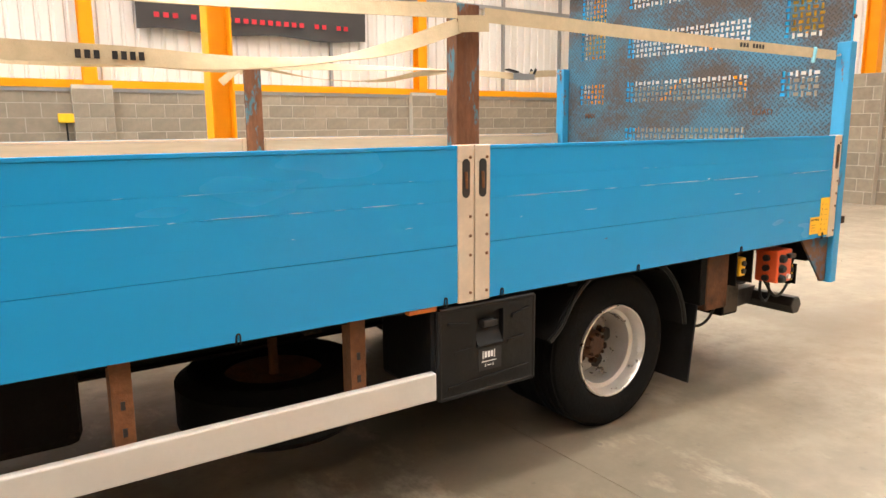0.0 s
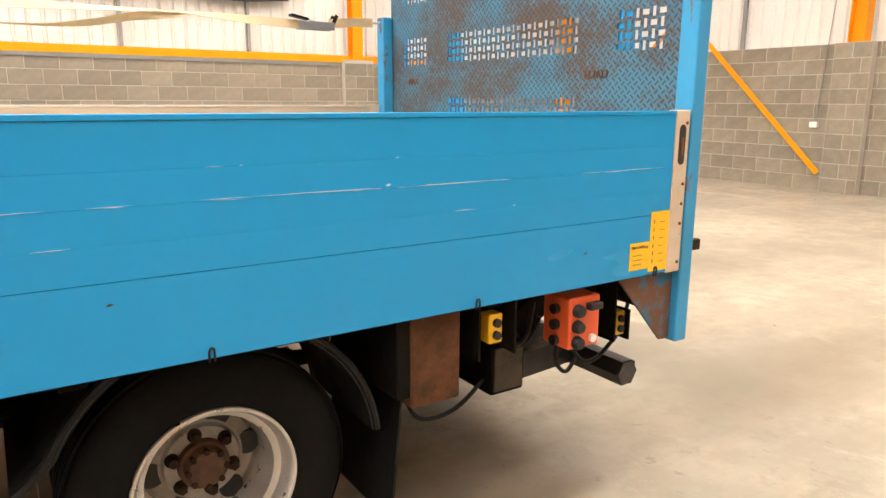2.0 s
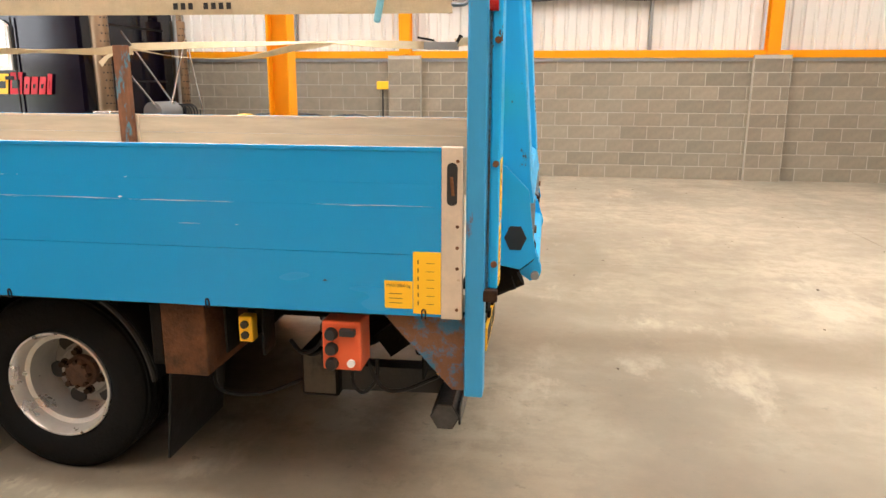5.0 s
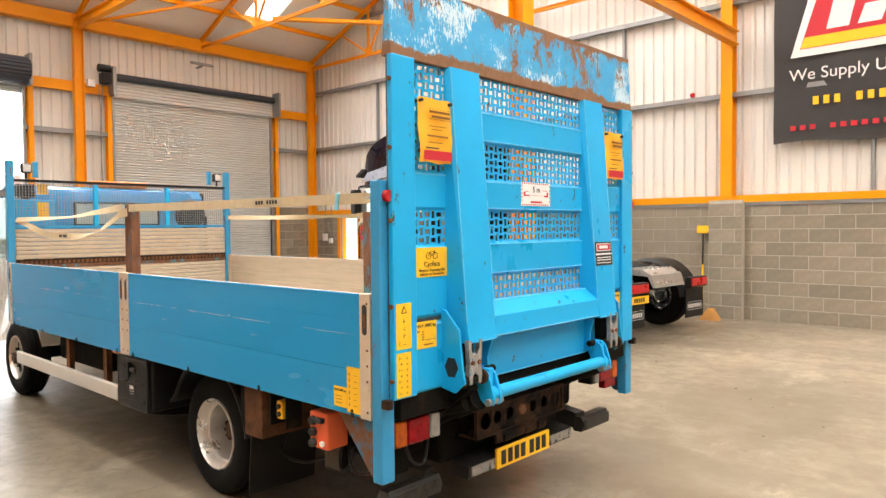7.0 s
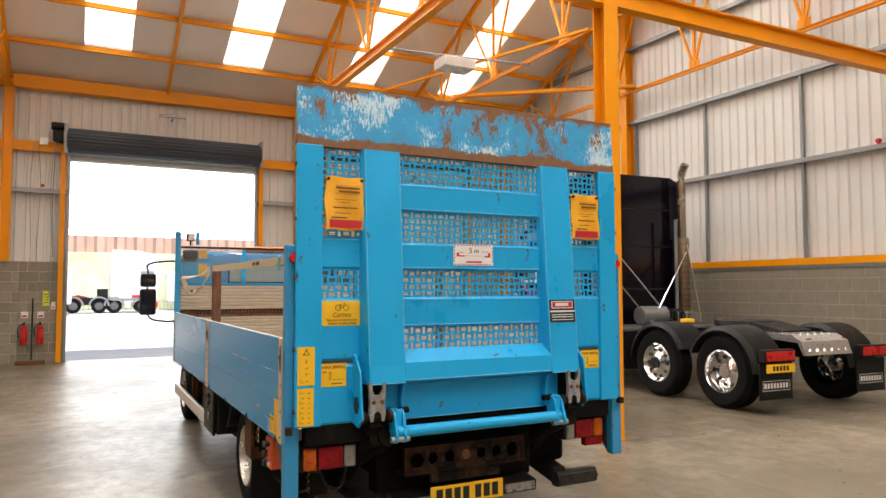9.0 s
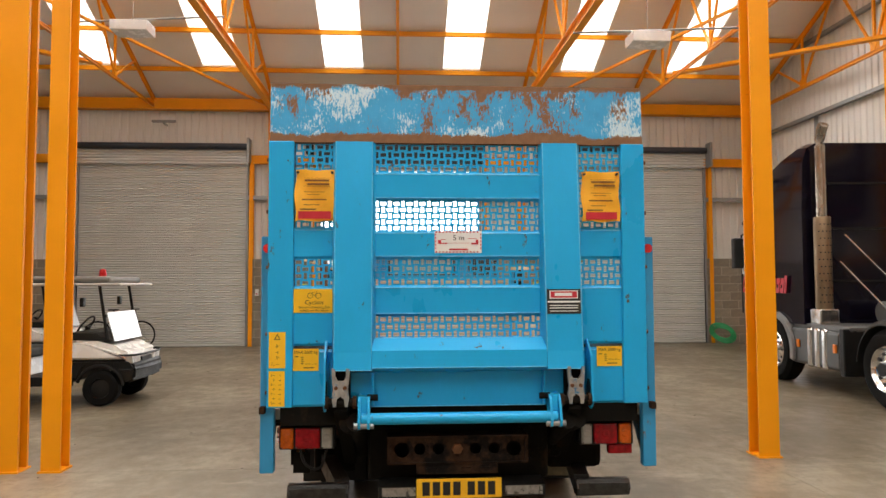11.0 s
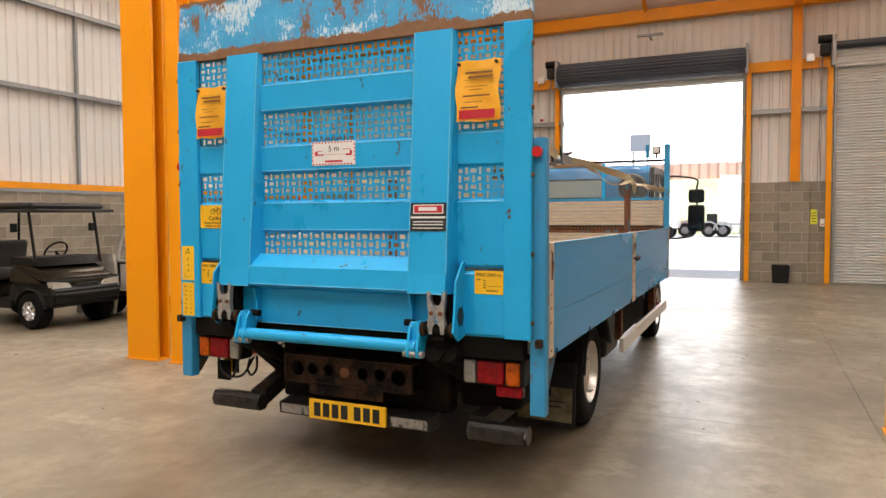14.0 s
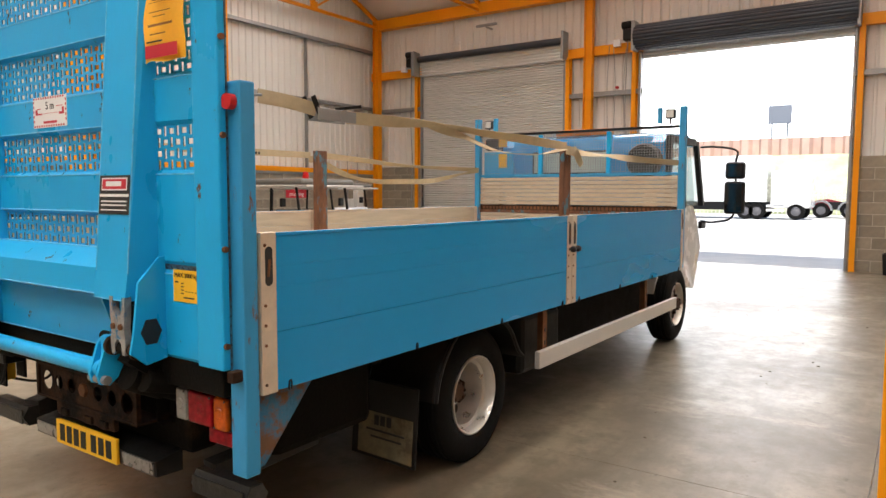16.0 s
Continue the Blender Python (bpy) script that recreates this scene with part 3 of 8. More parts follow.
for a, b_ in DOORS:
    t = B()
    corrugated(t, "y", FRONT - 0.14, a, b_, DOOR_H, EAVE + 0.05, sign=-1)
    part("cladding", t, CLAD, wf_)
    for y, s in ((a, -1), (b_, 1)):
        t = B()
        i_beam(t, (FRONT + 0.02, y + s * 0.14, 0), (FRONT + 0.02, y + s * 0.14, 4.75), 0.16, 0.1, 0.012, up=(1, 0, 0))
        part("door_post", t, ORANGE, wf_, "orange painted steel door post")
        t = B()
        box(t, FRONT - 0.12, FRONT + 0.02, y + (0.0 if s > 0 else -0.05), y + (0.05 if s > 0 else 0.0), 0, DOOR_H)
        part("guide", t, GREY, wf_)
t = B()
box(t, FRONT - 0.1, FRONT + 0.15, SOUTH, NORTH, 6.12, 6.4)
part("eaves_beam", t, ORANGE, wf_, "orange painted eaves beam")


def shutter(name, a, b_, z0, label):
    door = thing(name, label, "door", (FRONT, (a + b_) / 2, 0), kind="structure")
    t = B()
    n = max(2, int((DOOR_H - z0) / 0.062))
    pts = []
    for i in range(n):
        z = z0 + i * (DOOR_H - z0) / n
        h = (DOOR_H - z0) / n
        pts += [(FRONT - 0.08, z), (FRONT - 0.054, z + h * 0.3), (FRONT - 0.054, z + h * 0.62), (FRONT - 0.08, z + h * 0.9)]
    pts.append((FRONT - 0.08, DOOR_H))
    lo = [t.verts.new((x, a - 0.03, z)) for x, z in pts]
    hi = [t.verts.new((x, b_ + 0.03, z)) for x, z in pts]
    for i in range(len(pts) - 1):
        t.faces.new((lo[i], hi[i], hi[i + 1], lo[i + 1]))
    part("curtain", t, SHUTTER, door, "grey ribbed steel shutter curtain")
    return door


for k, (a, b_) in enumerate(DOORS):
    opened = k == 1
    label = "roller shutter rolled up, doorway open to the yard" if opened else "closed grey steel roller shutter door"
    door = shutter("door_%d" % (k + 1), a, b_, DOOR_H - 0.16 if opened else 0.0, label)
    t = B()
    if opened:
        ring = []
        for q in range(66):
            an = 2 * math.pi * q / 66
            rr = 0.285 if q % 3 else 0.268
            ring.append((FRONT + 0.14 + rr * math.cos(an), 5.0 + rr * math.sin(an)))
        prism(t, ring, "y", a - 0.08, b_ + 0.08)
        part("roll", t, DARKROLL, door, "dark rolled-up shutter curtain")
    else:
        pts = []
        for q in range(6):
            z = DOOR_H - 0.02 + 0.074 * q
            pts += [(FRONT + 0.02, z), (FRONT + 0.042, z + 0.022), (FRONT + 0.042, z + 0.052), (FRONT + 0.02, z + 0.072)]
        lo = [t.verts.new((x, a - 0.05, z)) for x, z in pts]
        hi = [t.verts.new((x, b_ + 0.05, z)) for x, z in pts]
        for q in range(len(pts) - 1):
            t.faces.new((lo[q], hi[q], hi[q + 1], lo[q + 1]))
        part("upper_curtain", t, SHUTTER, door, "grey ribbed steel shutter curtain")
        t = B()
        rod(t, (FRONT + 0.1, a - 0.05, 5.16), (FRONT + 0.1, b_ + 0.05, 5.16), 0.085, 18)
        part("roller", t, DARKROLL, door, smooth=True)
    t = B()
    box(t, FRONT + 0.02, FRONT + 0.34, a - 0.14, a - 0.06, 4.7, 5.35, 0.01)
    box(t, FRONT + 0.02, FRONT + 0.34, b_ + 0.06, b_ + 0.12, 4.7, 5.35, 0.01)
    part("end_plate", t, GREY, door)
    t = B()
    box(t, FRONT + 0.06, FRONT + 0.28, a - 0.36, a - 0.16, 4.95, 5.2, 0.03)
    rod(t, (FRONT + 0.17, a - 0.4, 5.3), (FRONT + 0.17, a - 0.14, 5.3), 0.09)
    part("motor", t, BLACK, door, "dark shutter motor")
    t = B()
    box(t, FRONT + 0.06, FRONT + 0.16, a - 0.62, a - 0.46, 4.86, 5.02, 0.01)
    part("junction_box", t, WHITE, door)
    t = B()
    pipe(t, arc([(FRONT + 0.1, a - 0.3, 4.95), (FRONT + 0.07, a - 0.34, 3.5), (FRONT + 0.06, a - 0.3, 2.4), (FRONT + 0.06, a - 0.33, 1.3)], 5), 0.012, 6)
    part("cable", t, GREY, door)

# ---------------- steel frame ----------------
FRAMES = (SOUTH + 0.12, -0.17, 6.32, NORTH - 0.12)


def column(name, x, y, h, depth, width, label, turn="x", t_=0.016):
    t = B()
    i_beam(t, (x, y, 0.015), (x, y, h), depth, width, t_, up=(1, 0, 0) if turn == "x" else (0, 1, 0))
    box(t, x - depth / 2 - 0.02, x + depth / 2 + 0.02, y - width / 2 - 0.015, y + width / 2 + 0.015, 0.0, 0.015)
    return struct(name, t, ORANGE, label, "column")


for i, y in enumerate(FRAMES):
    if i in (1, 2):
        t = B()
        i_beam(t, (FRONT + 0.1, y, 2.25), (FRONT + 0.1, y, EAVE - 0.1), 0.2, 0.16, 0.016, up=(0, 1, 0))
        struct("column", t, ORANGE, "orange painted steel wall column above a block pier", "column")
        t = B()
        box(t, FRONT + 0.003, FRONT + 0.078, y - 0.29, y + 0.29, 0, 2.25)
        pier = struct("pier", t, MORTAR, "concrete block pier", "pier")
        lay_blocks(pier, "y", FRONT + 0.08, 1, y - 0.29, y + 0.29, 10)
    else:
        column("column", FRONT + 0.1, y, EAVE - 0.1, 0.2, 0.16, "orange painted steel wall column", "y")
    if i == 2:
        t = B()
        i_beam(t, (BACK - 0.02, 6.4, 2.25), (BACK - 0.02, 6.4, EAVE - 0.1), 0.24, 0.2, 0.016, up=(0, 1, 0))
        struct("column", t, ORANGE, "orange painted steel wall column above a block pier", "column")
    else:
        column("column", BACK - 0.12, y if i else SOUTH + 0.12, EAVE - 0.1, 0.24, 0.2, "orange painted steel wall column", "y")
for x in (-4.2, 2.3, 8.45):
    for y, s in ((NORTH, -1), (SOUTH, 1)):
        t = B()
        i_beam(t, (x, y - s * 0.02, 2.1), (x, y - s * 0.02, roof_z(x) - 0.3), 0.22, 0.2, 0.016, up=(0, 1, 0))
        struct("column", t, ORANGE, "orange painted steel gable column above a block pier", "column")
        t = B()
        box(t, x - 0.29, x + 0.29, *sorted((y + s * 0.12, y - s * 0.1)), 0, 2.08)
        pier = struct("pier", t, MORTAR, "concrete block pier", "pier")
        lay_blocks(pier, "x", y + s * 0.122, s, x - 0.29, x + 0.29, 9)
column("column", 2.40, 6.49, 7.0, 0.2, 0.19, "orange painted steel interior column", "x")
column("column", 2.46, -0.29, 7.0, 0.18, 0.42, "wide orange painted steel interior column", "x", 0.03)
column("column", 2.46, 0.19, 7.0, 0.18, 0.16, "orange painted steel interior column with a scraped base", "x")

def roof_truss(y, chord, width):
    """Thin rafters over a straight bottom tie, with upright struts and raking ties between them."""
    t = B()
    for s, xa in ((1, FRONT), (-1, BACK)):
        i_beam(t, (xa, y, roof_z(xa) - 0.18), (RIDGE_X, y, roof_z(RIDGE_X) - 0.18), 0.1, 0.07, 0.012)
        i_beam(t, (xa, y, 6.2), (RIDGE_X, y, 6.2), chord, width, 0.014)
        top = 6.2 + chord / 2
        for k in range(4):
            p = xa + s * (2.6 + 2.5 * k)
            bar(t, (p, y, top), (p, y, roof_z(p) - 0.22), 0.05, 0.05)
            bar(t, (p, y, top), (p - s * 1.1, y, roof_z(p - s * 1.1) - 0.22), 0.045, 0.045)
            bar(t, (p, y, top), (p + s * 1.1, y, roof_z(p + s * 1.1) - 0.22), 0.045, 0.045)
            box(t, p - 0.13, p + 0.13, y - 0.008, y + 0.008, top, top + 0.16)
    struct("roof_truss", t, ORANGE, "orange painted steel roof truss", "truss")


for i, y in enumerate(FRAMES):
    roof_truss(y, 0.2 if i in (1, 2) else 0.08, 0.15 if i in (1, 2) else 0.07)
for y in (-3.2, 9.25):
    roof_truss(y, 0.07, 0.06)
t = B()
for xa in (FRONT, BACK):
    i_beam(t, (xa, 3.08, roof_z(xa) - 0.18), (RIDGE_X, 3.08, roof_z(RIDGE_X) - 0.18), 0.1, 0.07, 0.012)
struct("rafter", t, ORANGE, "orange painted steel rafter", "rafter")
# level braces between the trusses near the front wall
for p, q, w in (((-6.35, 9.25, 6.28), (-3.7, 12.6, 6.28), 0.16), ((-6.3, -3.2, 6.28), (-3.5, -6.6, 6.28), 0.16), ((-9.4, 6.4, 6.2), (-1.2, 9.2, 6.2), 0.05), ((-9.4, -0.25, 6.2), (-1.2, -3.1, 6.2), 0.05)):
    t = B()
    bar(t, p, q, w, 0.07 if w > 0.1 else 0.05)
    struct("roof_brace", t, ORANGE, "orange painted steel roof brace", "brace")
t = B()
i_beam(t, (2.42, SOUTH, 4.88), (2.42, NORTH, 4.88), 0.24, 0.14)
struct("tie_beam", t, ORANGE, "orange painted steel tie beam between the columns", "beam")
for k in range(9):
    for s in (1, -1):
        x = (FRONT if s > 0 else BACK) + s * (1.08 + 1.25 * k)
        t = B()
        box(t, x - 0.035, x + 0.035, SOUTH, NORTH, roof_z(x) - 0.13, roof_z(x) - 0.03)
        struct("purlin", t, ORANGE, "orange painted roof purlin", "purlin")

# ---------------- roof with skylight openings ----------------
t = B()
bands = [SOUTH - 0.2]
for y0, y1 in SKYLIGHTS:
    bands += [y0, y1]
bands.append(NORTH + 0.2)
for (x0, x1), (xa, xb) in (((FRONT - 0.2, RIDGE_X), SKY_X[0]), ((RIDGE_X, BACK + 0.2), SKY_X[1])):
    for i in range(len(bands) - 1):
        y0, y1 = bands[i], bands[i + 1]
        runs = ((x0, x1),) if i % 2 == 0 else ((x0, xa), (xb, x1))
        for p, q in runs:
            prism(t, [(p, roof_z(p)), (q, roof_z(q)), (q, roof_z(q) + 0.12), (p, roof_z(p) + 0.12)], "y", y0, y1)
tagged(linked("ceiling", t, ROOF), "pale grey lined pitched roof with skylight openings", "ceiling", "", "structure")
for y0, y1 in SKYLIGHTS:
    for xa, xb in SKY_X:
        t = B()
        prism(t, [(xa, roof_z(xa) + 0.05), (xb, roof_z(xb) + 0.05), (xb, roof_z(xb) + 0.06), (xa, roof_z(xa) + 0.06)], "y", y0, y1)
        struct("skylight", t, SKYPANEL, "bright translucent rooflight sheet", "skylight")

# ---------------- flatbed truck ----------------
LY, RY = 2.35, 4.65           # outer faces of the two sides
GZ0, GZ1 = 0.79, 1.35         # foot and top of the drop sides
truck = thing("flatbed_truck", "blue dropside flatbed truck with a raised tail lift, worn and rusty", "truck", (2, 3.5, 0))


def gate(x0, x1, y, sgn, rear):
    """A drop side of five boards between end straps; sgn is -1 on the near side, 1 on the far side."""
    g = thing("side_gate", "", "")
    g.parent = truck
    g.matrix_parent_inverse = Matrix.Translation(-truck.matrix_basis.translation)
    xs0, xs1 = x0 + 0.07, x1 - 0.07
    zs = (GZ0, 1.0, 1.08, 1.16, 1.235, GZ1 - 0.012)
    gaps = (0, 0.0008, 0.0, 0.0001, 0.0001, 0)
    for i in range(5):
        t = B()
        box(t, xs0, xs1, *sorted((y, y - sgn * 0.022)), zs[i] + gaps[i], zs[i + 1] - gaps[i + 1], 0.0004)
        ob = part("board", t, BLUE, g)
        t = B()
        box(t, xs0, xs1, *sorted((y - sgn * 0.0225, y - sgn * 0.034)), zs[i] + 0.0006, zs[i + 1] - 0.0006, 0.001)
        part("inner_board", t, BARE, g)
    t = B()
    box(t, xs0, xs1, *sorted((y + sgn * 0.003, y - sgn * 0.013)), GZ1 - 0.0115, GZ1 + 0.002, 0.002)
    part("top_edge", t, BLUE, g)
    t = B()
    box(t, xs0, xs1, *sorted((y - sgn * 0.0135, y - sgn * 0.036)), GZ1 - 0.0115, GZ1 + 0.001, 0.002)
    part("inner_edge", t, ALLOY, g)
    for a, b_ in ((x0, xs0 - 0.001), (xs1 + 0.001, x1)):
        t = B()
        box(t, a, b_, *sorted((y + sgn * 0.004, y - sgn * 0.036)), GZ0 - 0.005, GZ1 + 0.004, 0.003)
        end = part("end_strip", t, ALLOY, g, "worn bare aluminium end strip")
        xm = (a + b_) / 2
        for z in (1.31, 1.1, 1.03, 0.96, 0.82):
            t = B()
            rod(t, (xm + 0.018, y + sgn * 0.003, z), (xm + 0.018, y + sgn * 0.007, z), 0.006, 8)
            part("rivet", t, RUST, end)
        t = B()
        prism(t, [(xm + 0.0175 * math.cos(radians(a)), (1.288 if a < 180 else 1.185) + 0.0175 * math.sin(radians(a))) for a in range(0, 360, 20)], "y", *sorted((y + sgn * 0.0045, y - sgn * 0.01)))
        part("latch_slot", t, INK, end, "dark latch slot")
        t = B()
        rod(t, (xm + 0.003, y + sgn * 0.003, 1.2), (xm - 0.002, y + sgn * 0.0065, 1.26), 0.006, 6)
        part("latch", t, RUST, end)
        if sgn > 0 and (a > x0) != rear:
            t = B()
            lathe(t, [(0.0, 0.045), (0.014, 0.042), (0.02, 0.03), (0.02, 0.016), (0.01, 0.01), (0.01, 0.0)], (xm, y + 0.004, 1.14), "y", 16)
            part("latch_knob", t, BLACK, end, "black latch knob", smooth=True)
    n = 4
    for k in range(n):
        x = x0 + (x1 - x0) * (0.05 + 0.3 * k)
        t = B()
        pipe(t, arc([(x - 0.006, y + sgn * 0.002, GZ0 - 0.008), (x - 0.006, y + sgn * 0.004, GZ0 + 0.018), (x + 0.0, y + sgn * 0.005, GZ0 + 0.026), (x + 0.006, y + sgn * 0.004, GZ0 + 0.018), (x + 0.006, y + sgn * 0.002, GZ0 - 0.008)], 3), 0.0028, 6)
        part("hinge_eye", t, BLACK, g)
    return g


for y, s in ((LY, -1), (RY, 1)):
    gate(-0.48, 2.015, y, s, False)
    gate(2.02, 4.575, y, s, True)

t = B()
box(t, -0.5, 4.58, LY + 0.04, RY - 0.04, 0.80, 0.86)
part("deck", t, BARE, truck, "worn load deck")
t = B()
box(t, -0.5, 4.58, LY + 0.06, LY + 0.1, 0.765, 0.795)
box(t, -0.5, 4.58, RY - 0.1, RY - 0.06, 0.765, 0.795)
for k in range(9):
    x = -0.4 + 0.6 * k
    box(t, x, x + 0.06, LY + 0.11, RY - 0.11, 0.735, 0.797)
part("deck_frame", t, DIRTY, truck)
for y in (3.05, 3.85):
    t = B()
    i_beam(t, (-2.0, y + 0.05, 0.62), (4.5, y + 0.05, 0.62), 0.2, 0.07, 0.01)
    part("chassis_rail", t, DIRTY, truck)

# headboard
HX = -0.5
hb = thing("headboard", "", "")
hb.parent = truck
hb.matrix_parent_inverse = Matrix.Translation(-truck.matrix_basis.translation)
for y in (LY + 0.03, RY - 0.03):
    t = B()
    box(t, HX - 0.03, HX + 0.03, y - 0.03, y + 0.03, 0.8, 2.31, 0.004)
    part("post", t, POSTBLUE, hb)
for y in (LY + 0.25, RY - 0.25):
    t = B()
    box(t, HX - 0.02, HX + 0.02, y - 0.02, y + 0.02, 2.16, 2.31, 0.003)
    part("post", t, POSTBLUE, hb)
t = B()
box(t, HX - 0.025, HX + 0.025, LY + 0.06, RY - 0.06, 2.115, 2.14, 0.003)
part("top_rail", t, BLACK, hb)
t = B()
box(t, HX - 0.02, HX + 0.02, LY + 0.06, RY - 0.06, 1.675, 1.70, 0.003)
part("mid_rail", t, POSTBLUE, hb)
for k in range(2):
    y = LY + 0.8 + 0.75 * k
    t = B()
    box(t, HX - 0.018, HX + 0.018, y - 0.02, y + 0.02, 1.70, 2.11)
    part("mullion", t, BLUE2, hb)
t = B()
y = LY + 0.06
while y < RY - 0.06:
    box(t, HX - 0.002, HX + 0.002, y - 0.0018, y + 0.0018, 1.70, 2.11)
    y += 0.026
z = 1.715
while z < 2.11:
    box(t, HX + 0.0025, HX + 0.006, LY + 0.06, RY - 0.06, z - 0.0018, z + 0.0018)
    z += 0.026
part("wire_mesh", t, MESHWIRE, hb, "black welded wire mesh")
for z0 in [0.87 + 0.0417 * k for k in range(10)] + [1.378 + 0.0415 * k for k in range(7)]:
    t = B()
    box(t, HX - 0.02, HX + random.uniform(0.012, 0.017), LY + 0.062, RY - 0.062, z0 + 0.0015, z0 + 0.040, 0.008)
    part("slat", t, BARE, hb)
t = B()
box(t, HX - 0.02, HX + 0.008, LY + 0.062, RY - 0.062, 1.289, 1.376)
part("lashing_strip", t, DARKRUST, hb)
t = B()
box(t, HX + 0.0085, HX + 0.018, LY + 0.062, RY - 0.062, 1.29, 1.322, 0.003)
part("lashing_ledge", t, STAKE, hb)
for k in range(50):
    y = LY + 0.1 + k * 0.042
    t = B()
    box(t, HX + 0.008, HX + 0.016, y, y + 0.026, 1.33, 1.36, 0.002)
    part("lashing_tooth", t, RUST, hb)

# stakes
for y, top in ((LY + 0.055, 1.835), (RY - 0.055, 1.80)):
    t = B()
    box(t, 1.97, 2.07, y - 0.018, y + 0.045 if y < 3 else y + 0.018, 0.86, top, 0.004)
    part("stake", t, STAKE, truck, "rusty steel stake with flaking blue paint")

# rear posts
for y0, y1, s in ((LY - 0.003, LY + 0.075, -1), (RY - 0.078, RY, 1)):
    t = B()
    box(t, 4.585, 4.648, y0, y1, 0.51, 1.86, 0.006)
    p = part("rear_post", t, POSTBLUE, truck, "blue painted square post with rust")
    t = B()
    prism(t, [(4.30, 0.785), (4.585, 0.785), (4.585, 0.52), (4.54, 0.52)], "y", (y0 + y1) / 2 - 0.006, (y0 + y1) / 2 + 0.006)
    part("gusset", t, RUSTBLUE, p)
    t = B()
    rod(t, (4.645, (y0 + y1) / 2, 1.79), (4.675, (y0 + y1) / 2, 1.79), 0.026, 16)
    part("marker_lamp", t, RED, p, "red marker lamp")

# ---------------- tail lift platform ----------------
lift = thing("tail_lift", "", "")
lift.parent = truck
lift.matrix_parent_inverse = Matrix.Translation(-truck.matrix_basis.translation)
PX = 4.68
WINDOWS = [(2.99, 3.98, 2.235, 2.40), (2.99, 3.98, 1.89, 2.07), (2.99, 3.98, 1.575, 1.73), (2.99, 3.98, 1.27, 1.40),
           (2.54, 2.78, 1.91, 2.40), (2.54, 2.78, 1.57, 1.73), (4.19, 4.45, 1.91, 2.40), (4.19, 4.45, 1.57, 1.73)]


def perforated(bm, y0, y1, z0, z1, xa, xb, cell=0.038):
    """Sheet with staggered upright and lying slots, as real holes."""
    ny, nz = max(1, round((y1 - y0) / cell)), max(1, round((z1 - z0) / cell))
    cy, cz = (y1 - y0) / ny, (z1 - z0) / nz
    for i in range(ny):
        for j in range(nz):
            a, c = y0 + i * cy, z0 + j * cz
            hy, hz = (0.44, 0.26) if (i + j) % 2 else (0.24, 0.44)
            outer = [(a, c), (a + cy, c), (a + cy, c + cz), (a, c + cz)]
            my, mz = a + cy / 2, c + cz / 2
            inner = [(my - hy * cy, mz - hz * cz), (my + hy * cy, mz - hz * cz), (my + hy * cy, mz + hz * cz), (my - hy * cy, mz + hz * cz)]
            rings = [[bm.verts.new((x, *p)) for p in ring] for x in (xa, xb) for ring in (outer, inner)]
            for k in range(4):
                q = (k + 1) % 4
                bm.faces.new((rings[0][k], rings[0][q], rings[1][q], rings[1][k]))
                bm.faces.new((rings[2][k], rings[3][k], rings[3][q], rings[2][q]))
                bm.faces.new((rings[1][k], rings[1][q], rings[3][q], rings[3][k]))
    return bm


# flat plate between the windows, then the perforated windows
t = B()
ys = sorted({2.39, 4.59} | {v for w in WINDOWS for v in w[:2]})
zs = sorted({0.885, 2.41} | {v for w in WINDOWS for v in w[2:]})
for i in range(len(ys) - 1):
    for j in range(len(zs) - 1):
        ym, zm = (ys[i] + ys[i + 1]) / 2, (zs[j] + zs[j + 1]) / 2
        if any(w[0] < ym < w[1] and w[2] < zm < w[3] for w in WINDOWS):
            continue
        box(t, PX - 0.03, PX - 0.024, ys[i], ys[i + 1], zs[j], zs[j + 1])
for w in WINDOWS:
    perforated(t, *w, PX - 0.03, PX - 0.0275)
part("deck_plate", t, TREAD, lift, "worn tread plate with slotted windows, blue and rusty")
for w in WINDOWS:
    part("grille", perforated(B(), *w, PX - 0.0265, PX - 0.0235), BLUE2, lift, "blue painted slotted grille")


def band(y0, y1, z0, z1, out=PX):
    """A raised channel across the plate, its edges sloping."""
    t = B()
    prism(t, [(PX - 0.024, z0), (out, z0 + 0.014), (out, z1 - 0.014), (PX - 0.024, z1)], "y", y0, y1)
    part("cross_channel", t, BLUE2, lift)


for z0, z1 in ((2.07, 2.235), (1.73, 1.89), (1.40, 1.575)):
    band(2.985, 3.985, z0, z1)
for y0, y1 in ((2.53, 2.78), (4.19, 4.46)):
    for z0, z1 in ((1.73, 1.91), (1.23, 1.57), (1.235, 1.25), (0.885, 1.21)):
        if z1 - z0 > 0.03:
            band(y0, y1, z0, z1, PX - 0.012)
for y0, y1 in ((2.39, 2.535), (4.45, 4.59)):
    t = B()
    box(t, PX - 0.024, PX + 0.008, y0, y1, 0.885, 2.41, 0.006)
    part("edge_frame", t, BLUE2, lift)
for y0, y1 in ((2.775, 2.985), (3.98, 4.185)):
    t = B()
    prof = [(2.41, PX + 0.008), (1.2, PX + 0.10), (1.10, PX + 0.115), (1.10, PX - 0.02), (2.41, PX - 0.02)]
    lo, hi = [], []
    for zz, xx in prof:
        grow = 0.02 if xx < PX else 0.0
        lo.append(t.verts.new((xx, y0 - grow, zz)))
        hi.append(t.verts.new((xx, y1 + grow, zz)))
    t.faces.new(lo), t.faces.new(hi)
    for i in range(5):
        j = (i + 1) % 5
        t.faces.new((lo[i], lo[j], hi[j], hi[i]))
    bmesh.ops.recalc_face_normals(t, faces=t.faces)
    part("rib", t, BLUE2, lift)
